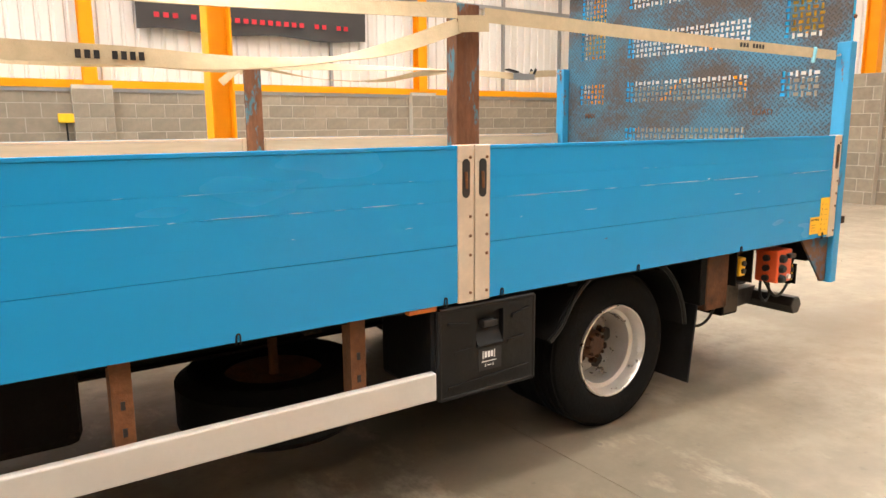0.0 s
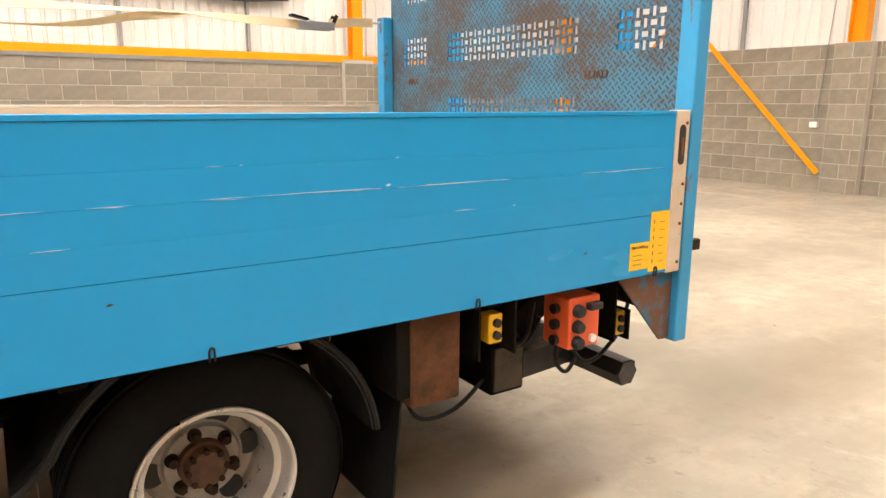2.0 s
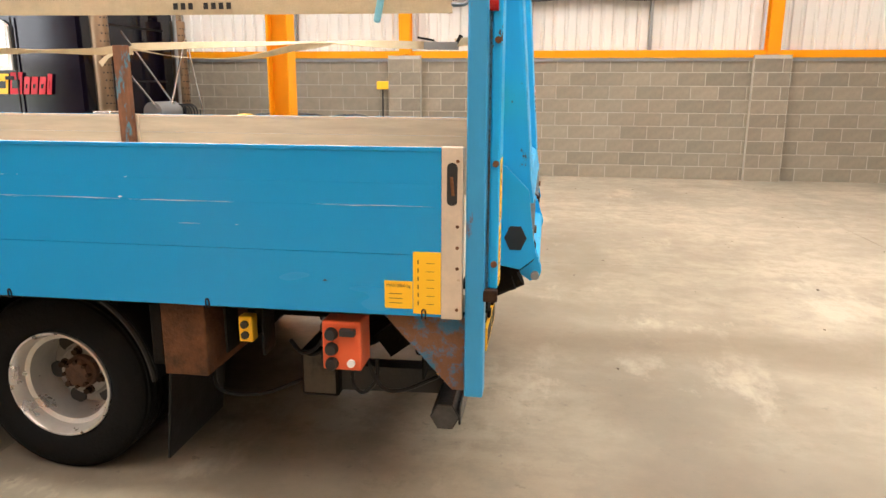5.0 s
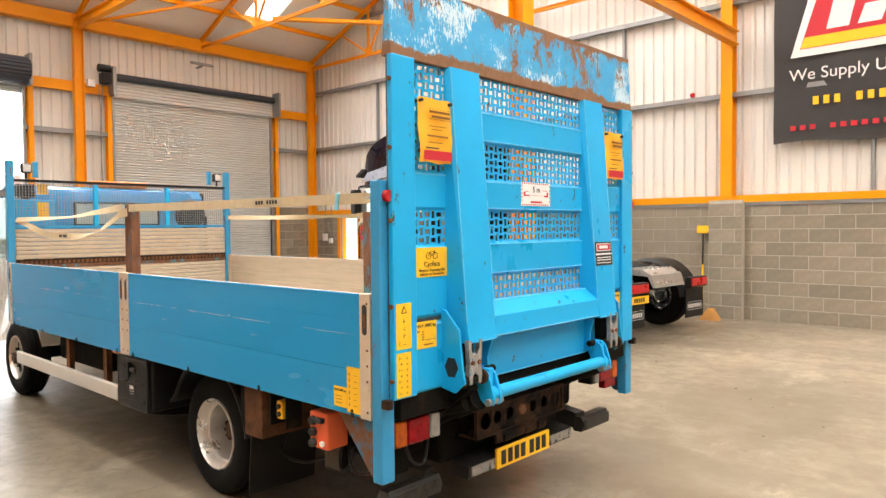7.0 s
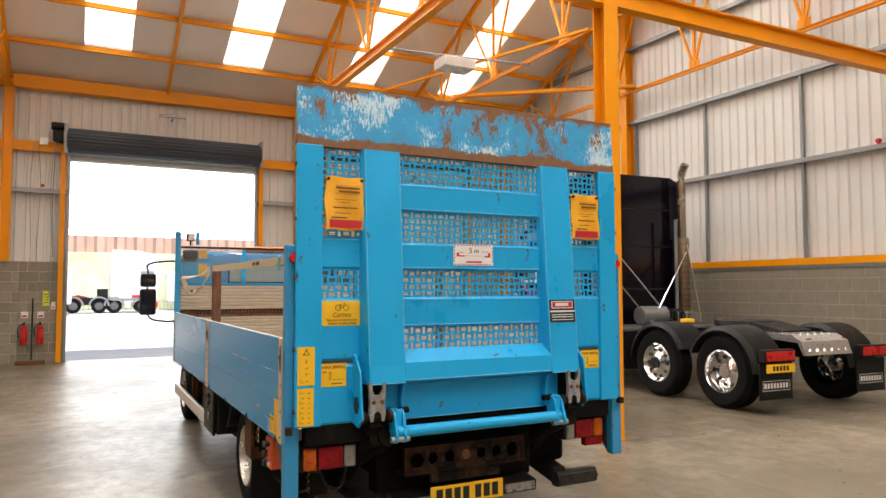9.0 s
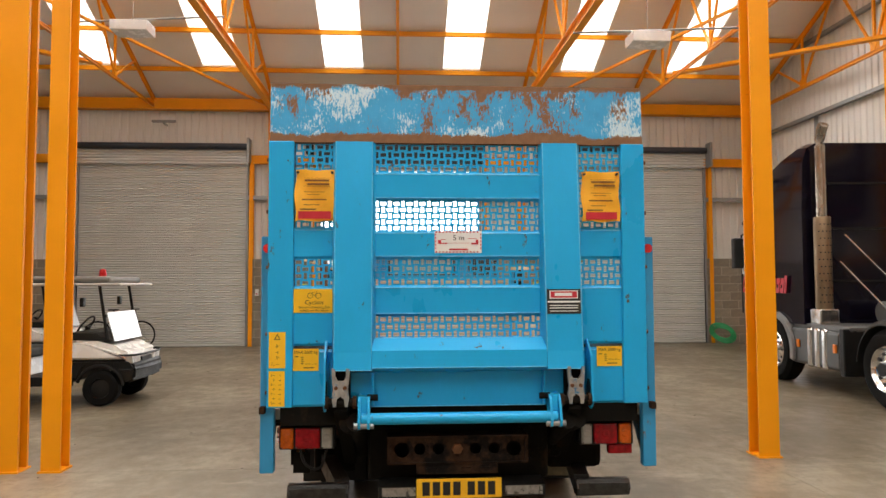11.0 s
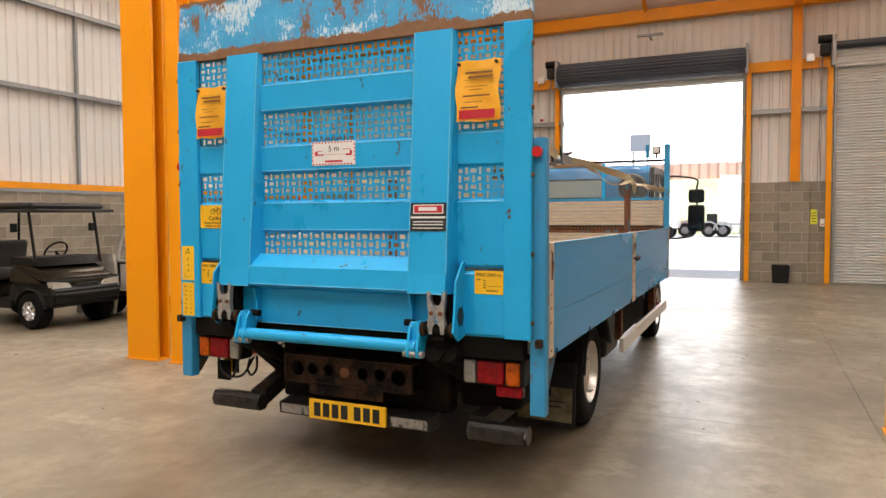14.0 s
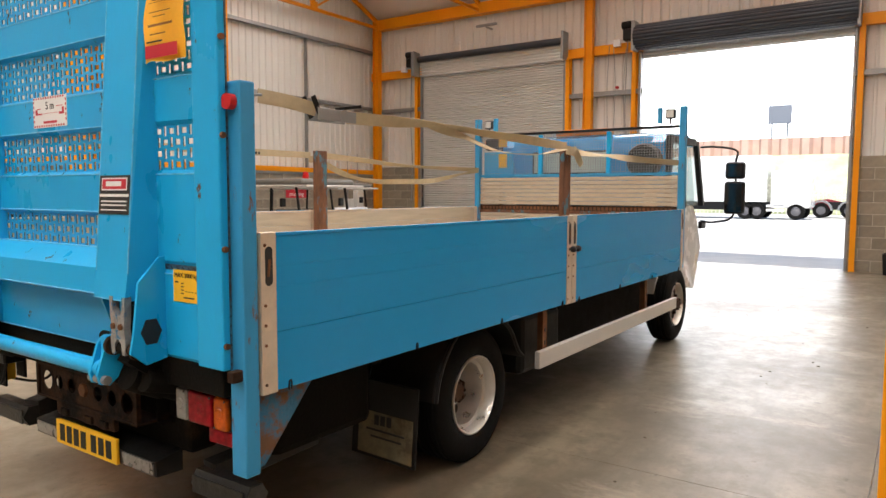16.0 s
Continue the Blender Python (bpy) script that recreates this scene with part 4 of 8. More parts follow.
t = B()
prism(t, [(PX - 0.02, 1.275), (PX + 0.02, 1.275), (PX + 0.1, 1.21), (PX + 0.11, 1.115), (PX + 0.02, 1.085), (PX - 0.02, 1.085)], "y", 2.987, 3.978)
part("lower_box", t, BLUE2, lift)
t = B()
box(t, PX - 0.02, PX + 0.012, 2.786, 4.184, 0.885, 1.083, 0.004)
part("lower_plate", t, BLUE2, lift)
t = B()
prism(t, [(PX - 0.06, 2.405), (PX + 0.0, 2.405), (PX - 0.02, 2.755), (PX - 0.032, 2.755)], "y", 2.395, 4.585)
part("flap", t, RUSTED, lift, "loading flap with flaking blue paint and rust")

# pale lines on the folded edges: rubbed paint and painted highlights
EDGE = material("pale_blue_edge", (0.14, 0.5, 0.78), 0.45, vary=0.3, scale=20, bump=0.1, spot=(0.15, 0.08, 0.04), spot_at=0.62, spot_scale=12)
edges_ = []
for z0, z1 in ((2.07, 2.235), (1.73, 1.89), (1.40, 1.575)):
    edges_ += [((PX, 2.99, z1 - 0.014), (PX, 3.98, z1 - 0.014)), ((PX, 2.99, z0 + 0.014), (PX, 3.98, z0 + 0.014))]
for y0, y1 in ((2.775, 2.985), (3.98, 4.185)):
    edges_ += [((PX + 0.008, y, 2.41), (PX + 0.10, y, 1.2)) for y in (y0, y1)] + [((PX + 0.113, y0, 1.103), (PX + 0.113, y1, 1.103))]
edges_ += [((PX + 0.02, 2.99, 1.275), (PX + 0.02, 3.975, 1.275)), ((PX + 0.11, 2.99, 1.115), (PX + 0.11, 3.975, 1.115)), ((PX + 0.012, 2.98, 0.886), (PX + 0.012, 3.98, 0.886))]
for y0, y1 in ((2.54, 2.775), (4.195, 4.45)):
    edges_ += [((PX - 0.012, y0, z), (PX - 0.012, y1, z)) for z in (1.896, 1.556, 1.196)]
for a, b_ in edges_:
    t = B()
    rod(t, a, b_, 0.0028, 6)
    part("rubbed_edge", t, EDGE, lift)

# hinge arms, torsion tube
t = B()
rod(t, (PX + 0.11, 2.93, 0.835), (PX + 0.11, 4.03, 0.835), 0.032, 24)
part("torsion_tube", t, BLUE2, lift, smooth=True)
for y in (2.945, 4.02):
    for dy in (-0.026, 0.026):
        t = B()
        prism(t, [(PX + 0.02, 0.96), (PX + 0.09, 0.955), (PX + 0.115, 0.93), (PX + 0.15, 0.82), (PX + 0.14, 0.785), (PX + 0.105, 0.775), (PX + 0.07, 0.80), (PX + 0.02, 0.9)], "y", y + dy - 0.007, y + dy + 0.007)
        part("hinge_plate", t, BLUE2, lift)
    t = B()
    rod(t, (PX + 0.125, y - 0.055, 0.80), (PX + 0.125, y + 0.055, 0.80), 0.017, 14)
    part("pin", t, GREY, lift)
    t = B()
    box(t, PX + 0.03, PX + 0.108, y - 0.019, y + 0.019, 0.85, 0.957, 0.006)
    part("hinge_cap", t, BLUE2, lift)
LINK = material("worn_white_steel", (0.36, 0.35, 0.33), 0.42, 0.4, vary=0.35, scale=22, bump=0.25, spot=(0.03, 0.2, 0.4), spot_at=0.55, spot_scale=20)
for y in (2.815, 4.14):
    # dark box as the rib's shaded opening, then worn link, two bolts and pin
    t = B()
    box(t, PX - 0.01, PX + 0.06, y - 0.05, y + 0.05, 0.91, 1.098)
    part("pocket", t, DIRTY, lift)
    t = B()
    plate = [(y - 0.05, 1.115), (y - 0.046, 1.05), (y - 0.04, 1.0), (y - 0.048, 0.95), (y - 0.04, 0.905), (y - 0.024, 0.905), (y - 0.02, 0.945), (y, 0.962), (y + 0.02, 0.945), (y + 0.024, 0.905), (y + 0.04, 0.905), (y + 0.048, 0.95), (y + 0.04, 1.0), (y + 0.046, 1.05), (y + 0.05, 1.115), (y + 0.03, 1.115), (y + 0.03, 1.07), (y + 0.016, 1.045), (y - 0.016, 1.045), (y - 0.03, 1.07), (y - 0.03, 1.115)]
    prism(t, plate, "x", PX + 0.092, PX + 0.118)
    lug = part("lug", t, LINK, lift, "worn steel link, paint rubbed off")
    for dy in (-0.024, 0.024):
        t = B()
        rod(t, (PX + 0.116, y + dy, 1.008), (PX + 0.126, y + dy, 1.008), 0.011, 10)
        part("bolt", t, RUST, lug)
    t = B()
    rod(t, (PX + 0.09, y - 0.075, 0.925), (PX + 0.09, y + 0.075, 0.925), 0.026, 16)
    part("pin", t, DIRTY, lift, smooth=True)
    for dy in (-0.078, 0.078):
        t = B()
        rod(t, (PX + 0.09, y + dy - 0.01, 0.925), (PX + 0.09, y + dy + 0.01, 0.925), 0.036, 18)
        part("pin_head", t, DARKRUST, lift)
    t = B()
    bar(t, (PX + 0.07, y, 0.92), (4.2, y + 0.02, 0.5), 0.075, 0.11)
    part("lift_arm", t, DIRTY, lift)
    t = B()
    rod(t, (PX + 0.04, y + 0.03, 0.80), (PX - 0.16, y + 0.03, 0.74), 0.045, 18)
    part("spring_drum", t, DIRTY, lift, "rusty greasy drum", smooth=True)

# lamps, beam, plate, steps
LENSRED = material("dark_red_lens", (0.23, 0.003, 0.007), 0.1, vary=0.4, scale=30, bump=0.12, grain=130, spec=0.25)
LENSAMBER = material("dark_amber_lens", (0.47, 0.085, 0.006), 0.1, vary=0.4, scale=30, bump=0.12, grain=130, spec=0.25)
LENSCLEAR = material("milky_lens", (0.27, 0.26, 0.235), 0.15, vary=0.15, scale=30, bump=0.12, grain=130, spec=0.25)
for y0, y1, order in ((2.455, 2.76, (LENSAMBER, LENSRED, LENSCLEAR)), (4.21, 4.52, (LENSCLEAR, LENSRED, LENSAMBER))):
    cl = part("rear_lamp", box(B(), 4.5, 4.6, y0 - 0.008, y1 + 0.008, 0.63, 0.765, 0.008), BLACK, truck, "rear lamp cluster of amber, red and clear lenses")
    w = (0.078, 0.145, 0.066) if order[0] is LENSAMBER else (0.066, 0.145, 0.078)
    y = y0
    for mt, ww in zip(order, w):
        t = B()
        box(t, 4.597, 4.622, y + 0.003, y + ww, 0.637, 0.758, 0.01)
        lens = part("lens", t, mt, cl)
        t = B()
        lathe(t, [(0.0, 0.004), (0.018, 0.004), (0.023, 0.0)], (4.6215, y + ww / 2, 0.7), "x", 20)
        part("moulded_ring", t, mt, lens, smooth=True)
        for yy, zz in ((y + 0.012, 0.646), (y + ww - 0.01, 0.749)):
            t = B()
            rod(t, (4.618, yy, zz), (4.624, yy, zz), 0.004, 8)
            part("screw", t, INK, lens)
        y += ww + 0.006


def pierced_plate(bm, y0, y1, z0, z1, xa, xb, holes):
    """A plate with round holes, cut in strips, one hole to a strip: holes are (y, z, radius)."""
    cuts = [y0] + [(a[0] + b_[0]) / 2 for a, b_ in zip(holes, holes[1:])] + [y1]
    seg = 16
    for (hy, hz, r), a, b_ in zip(holes, cuts, cuts[1:]):
        outer = []
        inner = []
        for k in range(seg):
            an = 2 * math.pi * (k + 0.5) / seg
            dy, dz = math.cos(an), math.sin(an)
            reach = min((b_ - hy) / dy if dy > 0 else (a - hy) / dy, (z1 - hz) / dz if dz > 0 else (z0 - hz) / dz)
            outer.append((hy + dy * reach, hz + dz * reach))
            inner.append((hy + dy * r, hz + dz * r))
        for cy, cz in ((a, z0), (a, z1), (b_, z0), (b_, z1)):
            q = min(range(seg), key=lambda i: (outer[i][0] - cy) ** 2 + (outer[i][1] - cz) ** 2)
            outer[q] = (cy, cz)
        rings = [[bm.verts.new((x, *p)) for p in ring] for x in (xa, xb) for ring in (outer, inner)]
        for k in range(seg):
            q = (k + 1) % seg
            bm.faces.new((rings[0][k], rings[0][q], rings[1][q], rings[1][k]))
            bm.faces.new((rings[2][k], rings[3][k], rings[3][q], rings[2][q]))
            bm.faces.new((rings[1][k], rings[1][q], rings[3][q], rings[3][k]))
    bmesh.ops.remove_doubles(bm, verts=bm.verts, dist=0.0005)
    bmesh.ops.recalc_face_normals(bm, faces=bm.faces)
    return bm


t = B()
box(t, 4.46, 4.59, 3.07, 3.9, 0.53, 0.54)
box(t, 4.46, 4.59, 3.07, 3.9, 0.682, 0.692)
box(t, 4.57, 4.59, 3.07, 3.09, 0.542, 0.68)
box(t, 4.57, 4.59, 3.88, 3.9, 0.542, 0.68)
beam = part("cross_beam", t, DARKRUST, truck, "rusty pierced steel cross beam")
t = B()
pierced_plate(t, 3.092, 3.878, 0.542, 0.68, 4.573, 4.58, [(3.155, 0.612, 0.045), (3.26, 0.615, 0.034), (3.37, 0.615, 0.034), (3.59, 0.615, 0.034), (3.70, 0.615, 0.034), (3.815, 0.612, 0.045)])
part("pierced_web", t, DARKRUST, beam)
t = B()
lathe(t, [(0.0, 0.012), (0.03, 0.012), (0.034, 0.0)], (4.58, 3.48, 0.615), "x", 6)
part("badge", t, RUST, beam)
t = B()
box(t, 4.56, 4.585, 3.24, 3.72, 0.47, 0.528, 0.006)
for y in (3.3, 3.5, 3.62):
    box(t, 4.585, 4.6, y, y + 0.06, 0.475, 0.51, 0.004)
part("plate_bracket", t, DARKRUST, beam, "rusty hinged plate bracket")
t = B()
box(t, 4.3, 4.44, 2.95, 4.05, 0.40, 0.80, 0.02)
part("lift_housing", t, DIRTY, truck, "grease-black tail lift housing")
t = B()
box(t, 4.575, 4.59, 3.24, 3.74, 0.333, 0.445, 0.003)
npl = part("number_plate", t, YELLOW, truck, "yellow rear number plate")
y = 3.275
for k in range(7):
    t = B()
    box(t, 4.59, 4.5915, y, y + 0.043, 0.35, 0.428)
    part("dark_bar", t, INK, npl)
    y += 0.06 + (0.024 if k == 3 else 0)
t = B()
prism(t, [(4.45, 0.33), (4.57, 0.335), (4.575, 0.40), (4.45, 0.42)], "y", 3.02, 4.0)
bump = part("rear_bumper", t, BLACK, truck)
for y0, y1 in ((3.04, 3.235), (3.765, 3.985)):
    t = B()
    box(t, 4.574, 4.58, y0, y1, 0.345, 0.395)
    part("reflective_strip", t, material("scratched_reflector", (0.3, 0.29, 0.275), 0.3, 0.6, vary=0.4, scale=25, bump=0.2), bump)
for y0, y1 in ((2.49, 2.84), (4.2, 4.52)):
    t = B()
    pts = [(4.50 + 0.055 * math.cos(k * math.pi / 3), 0.36 + 0.055 * math.sin(k * math.pi / 3)) for k in range(6)]
    prism(t, pts, "y", y0, y1)
    stp = part("step", t, STEPMETAL, truck, "blackened underrun end step with worn silver face")
    t = B()
    box(t, 4.548, 4.557, y0 + 0.01, y1 - 0.01, 0.325, 0.395, 0.004)
    part("worn_face", t, material("worn_step_face", (0.05, 0.048, 0.045), 0.38, 0.7, vary=0.5, scale=16, bump=0.2), stp)
    t = B()
    ye = y0 - 0.001 if y0 < 3 else y1 + 0.001
    prism(t, [(4.50 + 0.05 * math.cos(k * math.pi / 3), 0.36 + 0.05 * math.sin(k * math.pi / 3)) for k in range(6)], "y", ye - 0.003, ye + 0.003)
    part("end_cap", t, material("worn_end_cap", (0.07, 0.065, 0.06), 0.5, 0.4, vary=0.4, scale=25), stp)
    t = B()
    bar(t, (4.49, y1 - 0.04 if y0 < 3 else y0 + 0.04, 0.38), (4.0, 2.66 if y0 < 3 else 4.3, 0.43), 0.09, 0.1)
    part("step_arm", t, STEPMETAL, truck)

# ---------------- wheels ----------------


def wheel(name, x, y, s, parent, r=0.375, rim=0.209, width=0.21, dish=0.175, rim_mat=None, holes=6):
    """s: the way the outer side looks along y."""
    prof = [(rim, s * -width), (r - 0.06, s * -(width + 0.01)), (r - 0.014, s * -(width - 0.02))]
    for k in range(4):
        q = width - 0.045 - 0.043 * k
        prof += [(r - 0.001, s * -(q + 0.012)), (r - 0.001, s * -(q - 0.012)), (r - 0.012, s * -(q - 0.015)), (r - 0.012, s * -(q - 0.026))]
    prof += [(r - 0.004, s * -0.03), (r - 0.014, s * -0.012), (r - 0.035, s * 0.002), (r - 0.07, s * 0.012), (r - 0.11, s * 0.012), (rim + 0.022, s * 0.004), (rim + 0.012, s * -0.004), (rim, s * -0.016)]
    w = part(name, lathe(B(), prof, (x, y, r), "y", 64), TYRE, parent, smooth=True)
    rm = rim_mat or RIM
    part("rim", lathe(B(), [(rim, s * -0.016), (rim + 0.011, s * -0.006), (rim + 0.010, s * 0.006), (rim + 0.002, s * 0.008), (rim - 0.006, s * -0.006), (rim - 0.011, s * -0.03), (rim - 0.016, s * -0.05), (rim - 0.034, s * -0.058), (rim - 0.038, s * -0.075), (rim - 0.042, s * -(dish + 0.012)), (rim - 0.046, s * -(dish + 0.02))], (x, y, r), "y", 56), rm, w, smooth=True)
    part("disc", lathe(B(), [(rim - 0.046, s * -(dish + 0.02)), (rim - 0.052, s * -(dish + 0.022)), (0.152, s * -(dish + 0.01)), (0.128, s * -dish), (0.112, s * -(dish - 0.006)), (0.105, s * -(dish - 0.02)), (0.065, s * -(dish - 0.022)), (0.0, s * -(dish - 0.022))], (x, y, r), "y", 56), DISC, w, "dull silver wheel disc with brown spots, darkened for its depth", smooth=True)
    t = B()
    lathe(t, [(0.072, s * -(dish - 0.02)), (0.07, s * -(dish - 0.045)), (0.062, s * -(dish - 0.052)), (0.058, s * -(dish - 0.066)), (0.05, s * -(dish - 0.075)), (0.0, s * -(dish - 0.075))], (x, y, r), "y", 24)
    hub = part("hub", t, HUBRUST, w, "rusty wheel hub", smooth=True)
    for k in range(8):
        a = 2 * math.pi * k / 8
        t = B()
        rod(t, (x + 0.052 * math.cos(a), y - s * (dish - 0.06), r + 0.052 * math.sin(a)), (x + 0.052 * math.cos(a), y - s * (dish - 0.08), r + 0.052 * math.sin(a)), 0.009, 6)
        part("stud", t, DARKRUST, hub)
    for k in range(holes):
        a = 2 * math.pi * (k + 0.1) / holes
        c = (x + 0.136 * math.cos(a), y, r + 0.136 * math.sin(a))
        t = B()
        rod(t, (c[0], y - s * (dish + 0.03), c[2]), (c[0], y - s * (dish - 0.0035), c[2]), 0.036, 20)
        part("hand_hole", t, INK, w)
        a = 2 * math.pi * (k + 0.7) / holes
        c = (x + 0.087 * math.cos(a), y, r + 0.087 * math.sin(a))
        t = B()
        rod(t, (c[0], y - s * (dish - 0.018), c[2]), (c[0], y - s * (dish - 0.026), c[2]), 0.02, 16)
        rod(t, (c[0], y - s * (dish - 0.026), c[2]), (c[0], y - s * (dish - 0.05), c[2]), 0.014, 6)
        part("nut", t, DARKRUST, w)
    return w


for y, s in ((2.50, -1), (4.50, 1)):
    wheel("rear_wheel", 2.945, y, s, truck)
    t = B()
    lathe(t, [(0.2, s * -0.25), (0.33, s * -0.25), (0.372, s * -0.28), (0.372, s * -0.44), (0.33, s * -0.47), (0.2, s * -0.47)], (2.945, y, 0.375), "y", 40)
    part("inner_tyre", t, TYRE, truck, smooth=True)
    wheel("front_wheel", -1.0, y + (0.04 if s < 0 else -0.04), s, truck, dish=0.05)
for x in (2.96, -1.0):
    t = B()
    rod(t, (x, 2.7, 0.39), (x, 4.3, 0.39), 0.06)
    part("axle", t, DIRTY, truck)

# ---------------- truck: under the bed ----------------
def sub(name, x, y, z, label=""):
    """An empty under the truck that holds the pieces of one part."""
    ob = new(name)
    ob.parent = truck
    ob.matrix_parent_inverse = Matrix.Translation(-truck.matrix_basis.translation)
    return tagged(ob, label) if label else ob


for y, s, x0, x1 in ((LY + 0.005, -1, -0.34, 1.855), (RY - 0.005, 1, -0.36, 2.44)):
    t = B()
    box(t, x0, x1, *sorted((y, y - s * 0.035)), 0.435, 0.54, 0.006)
    guard = part("side_guard", t, SILVER, truck, "silver-grey side guard rail")
    for x in ((0.82, 1.56) if s < 0 else (0.4, 2.3)):
        t = B()
        box(t, x - 0.028, x + 0.028, *sorted((y - s * 0.037, y - s * 0.043)), 0.45, 0.79)
        box(t, x - 0.028, x - 0.022, *sorted((y - s * 0.043, y - s * 0.1)), 0.5, 0.79)
        leg = part("hanger", t, RUST, guard, "rusty steel hanger")
        for z in (0.56, 0.64):
            t = B()
            box(t, x - 0.006, x + 0.006, *sorted((y - s * 0.033, y - s * 0.0368)), z, z + 0.025)
            part("slot", t, INK, guard)

# toolbox with a moulded lid
t = B()
box(t, 1.862, 2.33, 2.385, 2.78, 0.42, 0.77, 0.02)
tb = part("toolbox", t, BLACK, truck, "black moulded plastic toolbox")
t = B()
box(t, 2.0351, 2.1649, 2.358, 2.386, 0.435, 0.60)
part("lid", t, BLACK, tb)
for x0, x1, z0 in ((1.878, 2.035, 0.435), (2.165, 2.314, 0.435), (2.0351, 2.1649, 0.735)):
    part("lid_panel", box(B(), x0, x1, 2.358, 2.386, z0, 0.757), BLACK, tb)
for a, b_ in (((1.9, 0.47), (2.29, 0.49)), ((1.9, 0.715), (2.0, 0.70)), ((2.2, 0.70), (2.29, 0.72)), ((1.93, 0.60), (2.02, 0.605)), ((2.18, 0.605), (2.27, 0.61))):
    t = B()
    prism(t, [(a[0], a[1] - 0.012), (b_[0], b_[1] - 0.012), (b_[0], b_[1] + 0.008), (a[0], a[1] + 0.008)], "y", 2.350, 2.3585)
    bmesh.ops.bevel(t, geom=list(t.edges), offset=0.004, segments=2, affect="EDGES")
    part("ridge", t, BLACK, tb)
for a, b_ in (((1.872, 0.428), (2.32, 0.428)), ((1.872, 0.764), (2.32, 0.764)), ((1.872, 0.428), (1.872, 0.764)), ((2.32, 0.428), (2.32, 0.764))):
    t = B()
    rod(t, (a[0], 2.366, a[1]), (b_[0], 2.366, b_[1]), 0.011, 10)
    part("rolled_rim", t, BLACK, tb, smooth=True)
t = B()
prism(t, [(2.3849, 0.665), (2.352, 0.605), (2.3849, 0.605)], "x", 2.04, 2.16)
part("scoop", t, BLACK, tb)
t = B()
box(t, 2.066, 2.134, 2.352, 2.383, 0.672, 0.70, 0.006)
part("handle", t, INK, tb)
t = B()
box(t, 2.045, 2.155, 2.356, 2.3585, 0.505, 0.59)
part("sticker", t, INK, tb, "black sticker with white marks")
for k, (x0, x1, z0, z1) in enumerate(((2.064, 2.067, 0.55, 0.582), (2.119, 2.122, 0.55, 0.582), (2.073, 2.084, 0.555, 0.578), (2.088, 2.099, 0.555, 0.578), (2.103, 2.113, 0.555, 0.578), (2.06, 2.13, 0.538, 0.541), (2.075, 2.078, 0.518, 0.53), (2.085, 2.105, 0.522, 0.525), (2.112, 2.115, 0.518, 0.53))):
    t = B()
    box(t, x0, x1, 2.3545, 2.3558, z0, z1)
    part("white_mark", t, WHITEPRINT, tb)

# mudguards and flaps
for y0, y1, s in ((2.445, 2.9, -1), (4.1, 4.555, 1)):
    for a0, a1, flick in ((6, 62, 0.0), (166, 114, 0.05)):
        t = B()
        rings = []
        n = 16
        for k in range(n + 1):
            a = radians(a0 + (a1 - a0) * k / n)
            out = flick * max(0.0, 1 - k / 4) ** 2
            ring = []
            for rr, yy in ((0.428, y0), (0.442, y0 + 0.02), (0.442, y1 - 0.02), (0.428, y1), (0.42, y1), (0.42, y0)):
                ring.append(t.verts.new((2.96 + (rr + out) * math.cos(a), yy, 0.40 + (rr + out) * math.sin(a))))
            rings.append(ring)
        for k in range(n):
            for i in range(6):
                j = (i + 1) % 6
                t.faces.new((rings[k][i], rings[k][j], rings[k + 1][j], rings[k + 1][i]))
        t.faces.new(rings[0]), t.faces.new(rings[-1])
        bmesh.ops.recalc_face_normals(t, faces=t.faces)
        mg = part("mudguard", t, BLACK, truck, "black plastic mudguard", smooth=True)
        t = B()
        ym = y0 if s < 0 else y1
        pipe(t, [(2.96 + (0.436 + flick * max(0.0, 1 - k / 3) ** 2) * math.cos(radians(a)), ym, 0.40 + (0.436 + flick * max(0.0, 1 - k / 3) ** 2) * math.sin(radians(a))) for k, a in enumerate(np.linspace(a0, a1, 13))], 0.011, 8)
        part("rolled_edge", t, BLACK, mg, smooth=True)
t = B()
turned_box(t, pose(3.45, 2.66, 0.33, 0, 6, 0), 0.012, 0.46, 0.40, 0.004)
part("mudflap", t, BLACK, truck, "black rubber mudflap")
t = B()
turned_box(t, pose(3.50, 4.31, 0.34, 0, -4, -4), 0.012, 0.44, 0.40, 0.004)
fl = part("mudflap", t, BLACK, truck, "rubber mudflap with a dirty white panel")
t = B()
turned_box(t, pose(3.5165, 4.325, 0.27, 0, -4, -4), 0.004, 0.37, 0.22, 0.002)
part("panel", t, material("dirty_white_panel", (0.19, 0.155, 0.09), 0.7, vary=0.35, scale=12, spot=(0.09, 0.07, 0.04), spot_at=0.55), fl)
for k, (y0, y1, z0, z1) in enumerate(((4.30, 4.33, 0.37, 0.42), (4.34, 4.37, 0.37, 0.42), (4.38, 4.41, 0.37, 0.42), (4.24, 4.50, 0.335, 0.345), (4.27, 4.48, 0.30, 0.31), (4.30, 4.52, 0.225, 0.255))):
    t = B()
    turned_box(t, pose(3.5195, (y0 + y1) / 2 - 0.04, (z0 + z1) / 2 - 0.05, 0, -4, -4), 0.003, y1 - y0, z1 - z0)
    part("dark_bar", t, INK, fl)

# spare wheel slung flat
t = B()
lathe(t, [(0.2, 0.02), (0.34, 0.0), (0.39, 0.04), (0.39, 0.2), (0.34, 0.24), (0.2, 0.22)], (1.5, 3.05, 0.22), "z", 44)
spare = part("spare_wheel", t, TYRE, truck, "spare wheel slung flat below the chassis", smooth=True)
t = B()
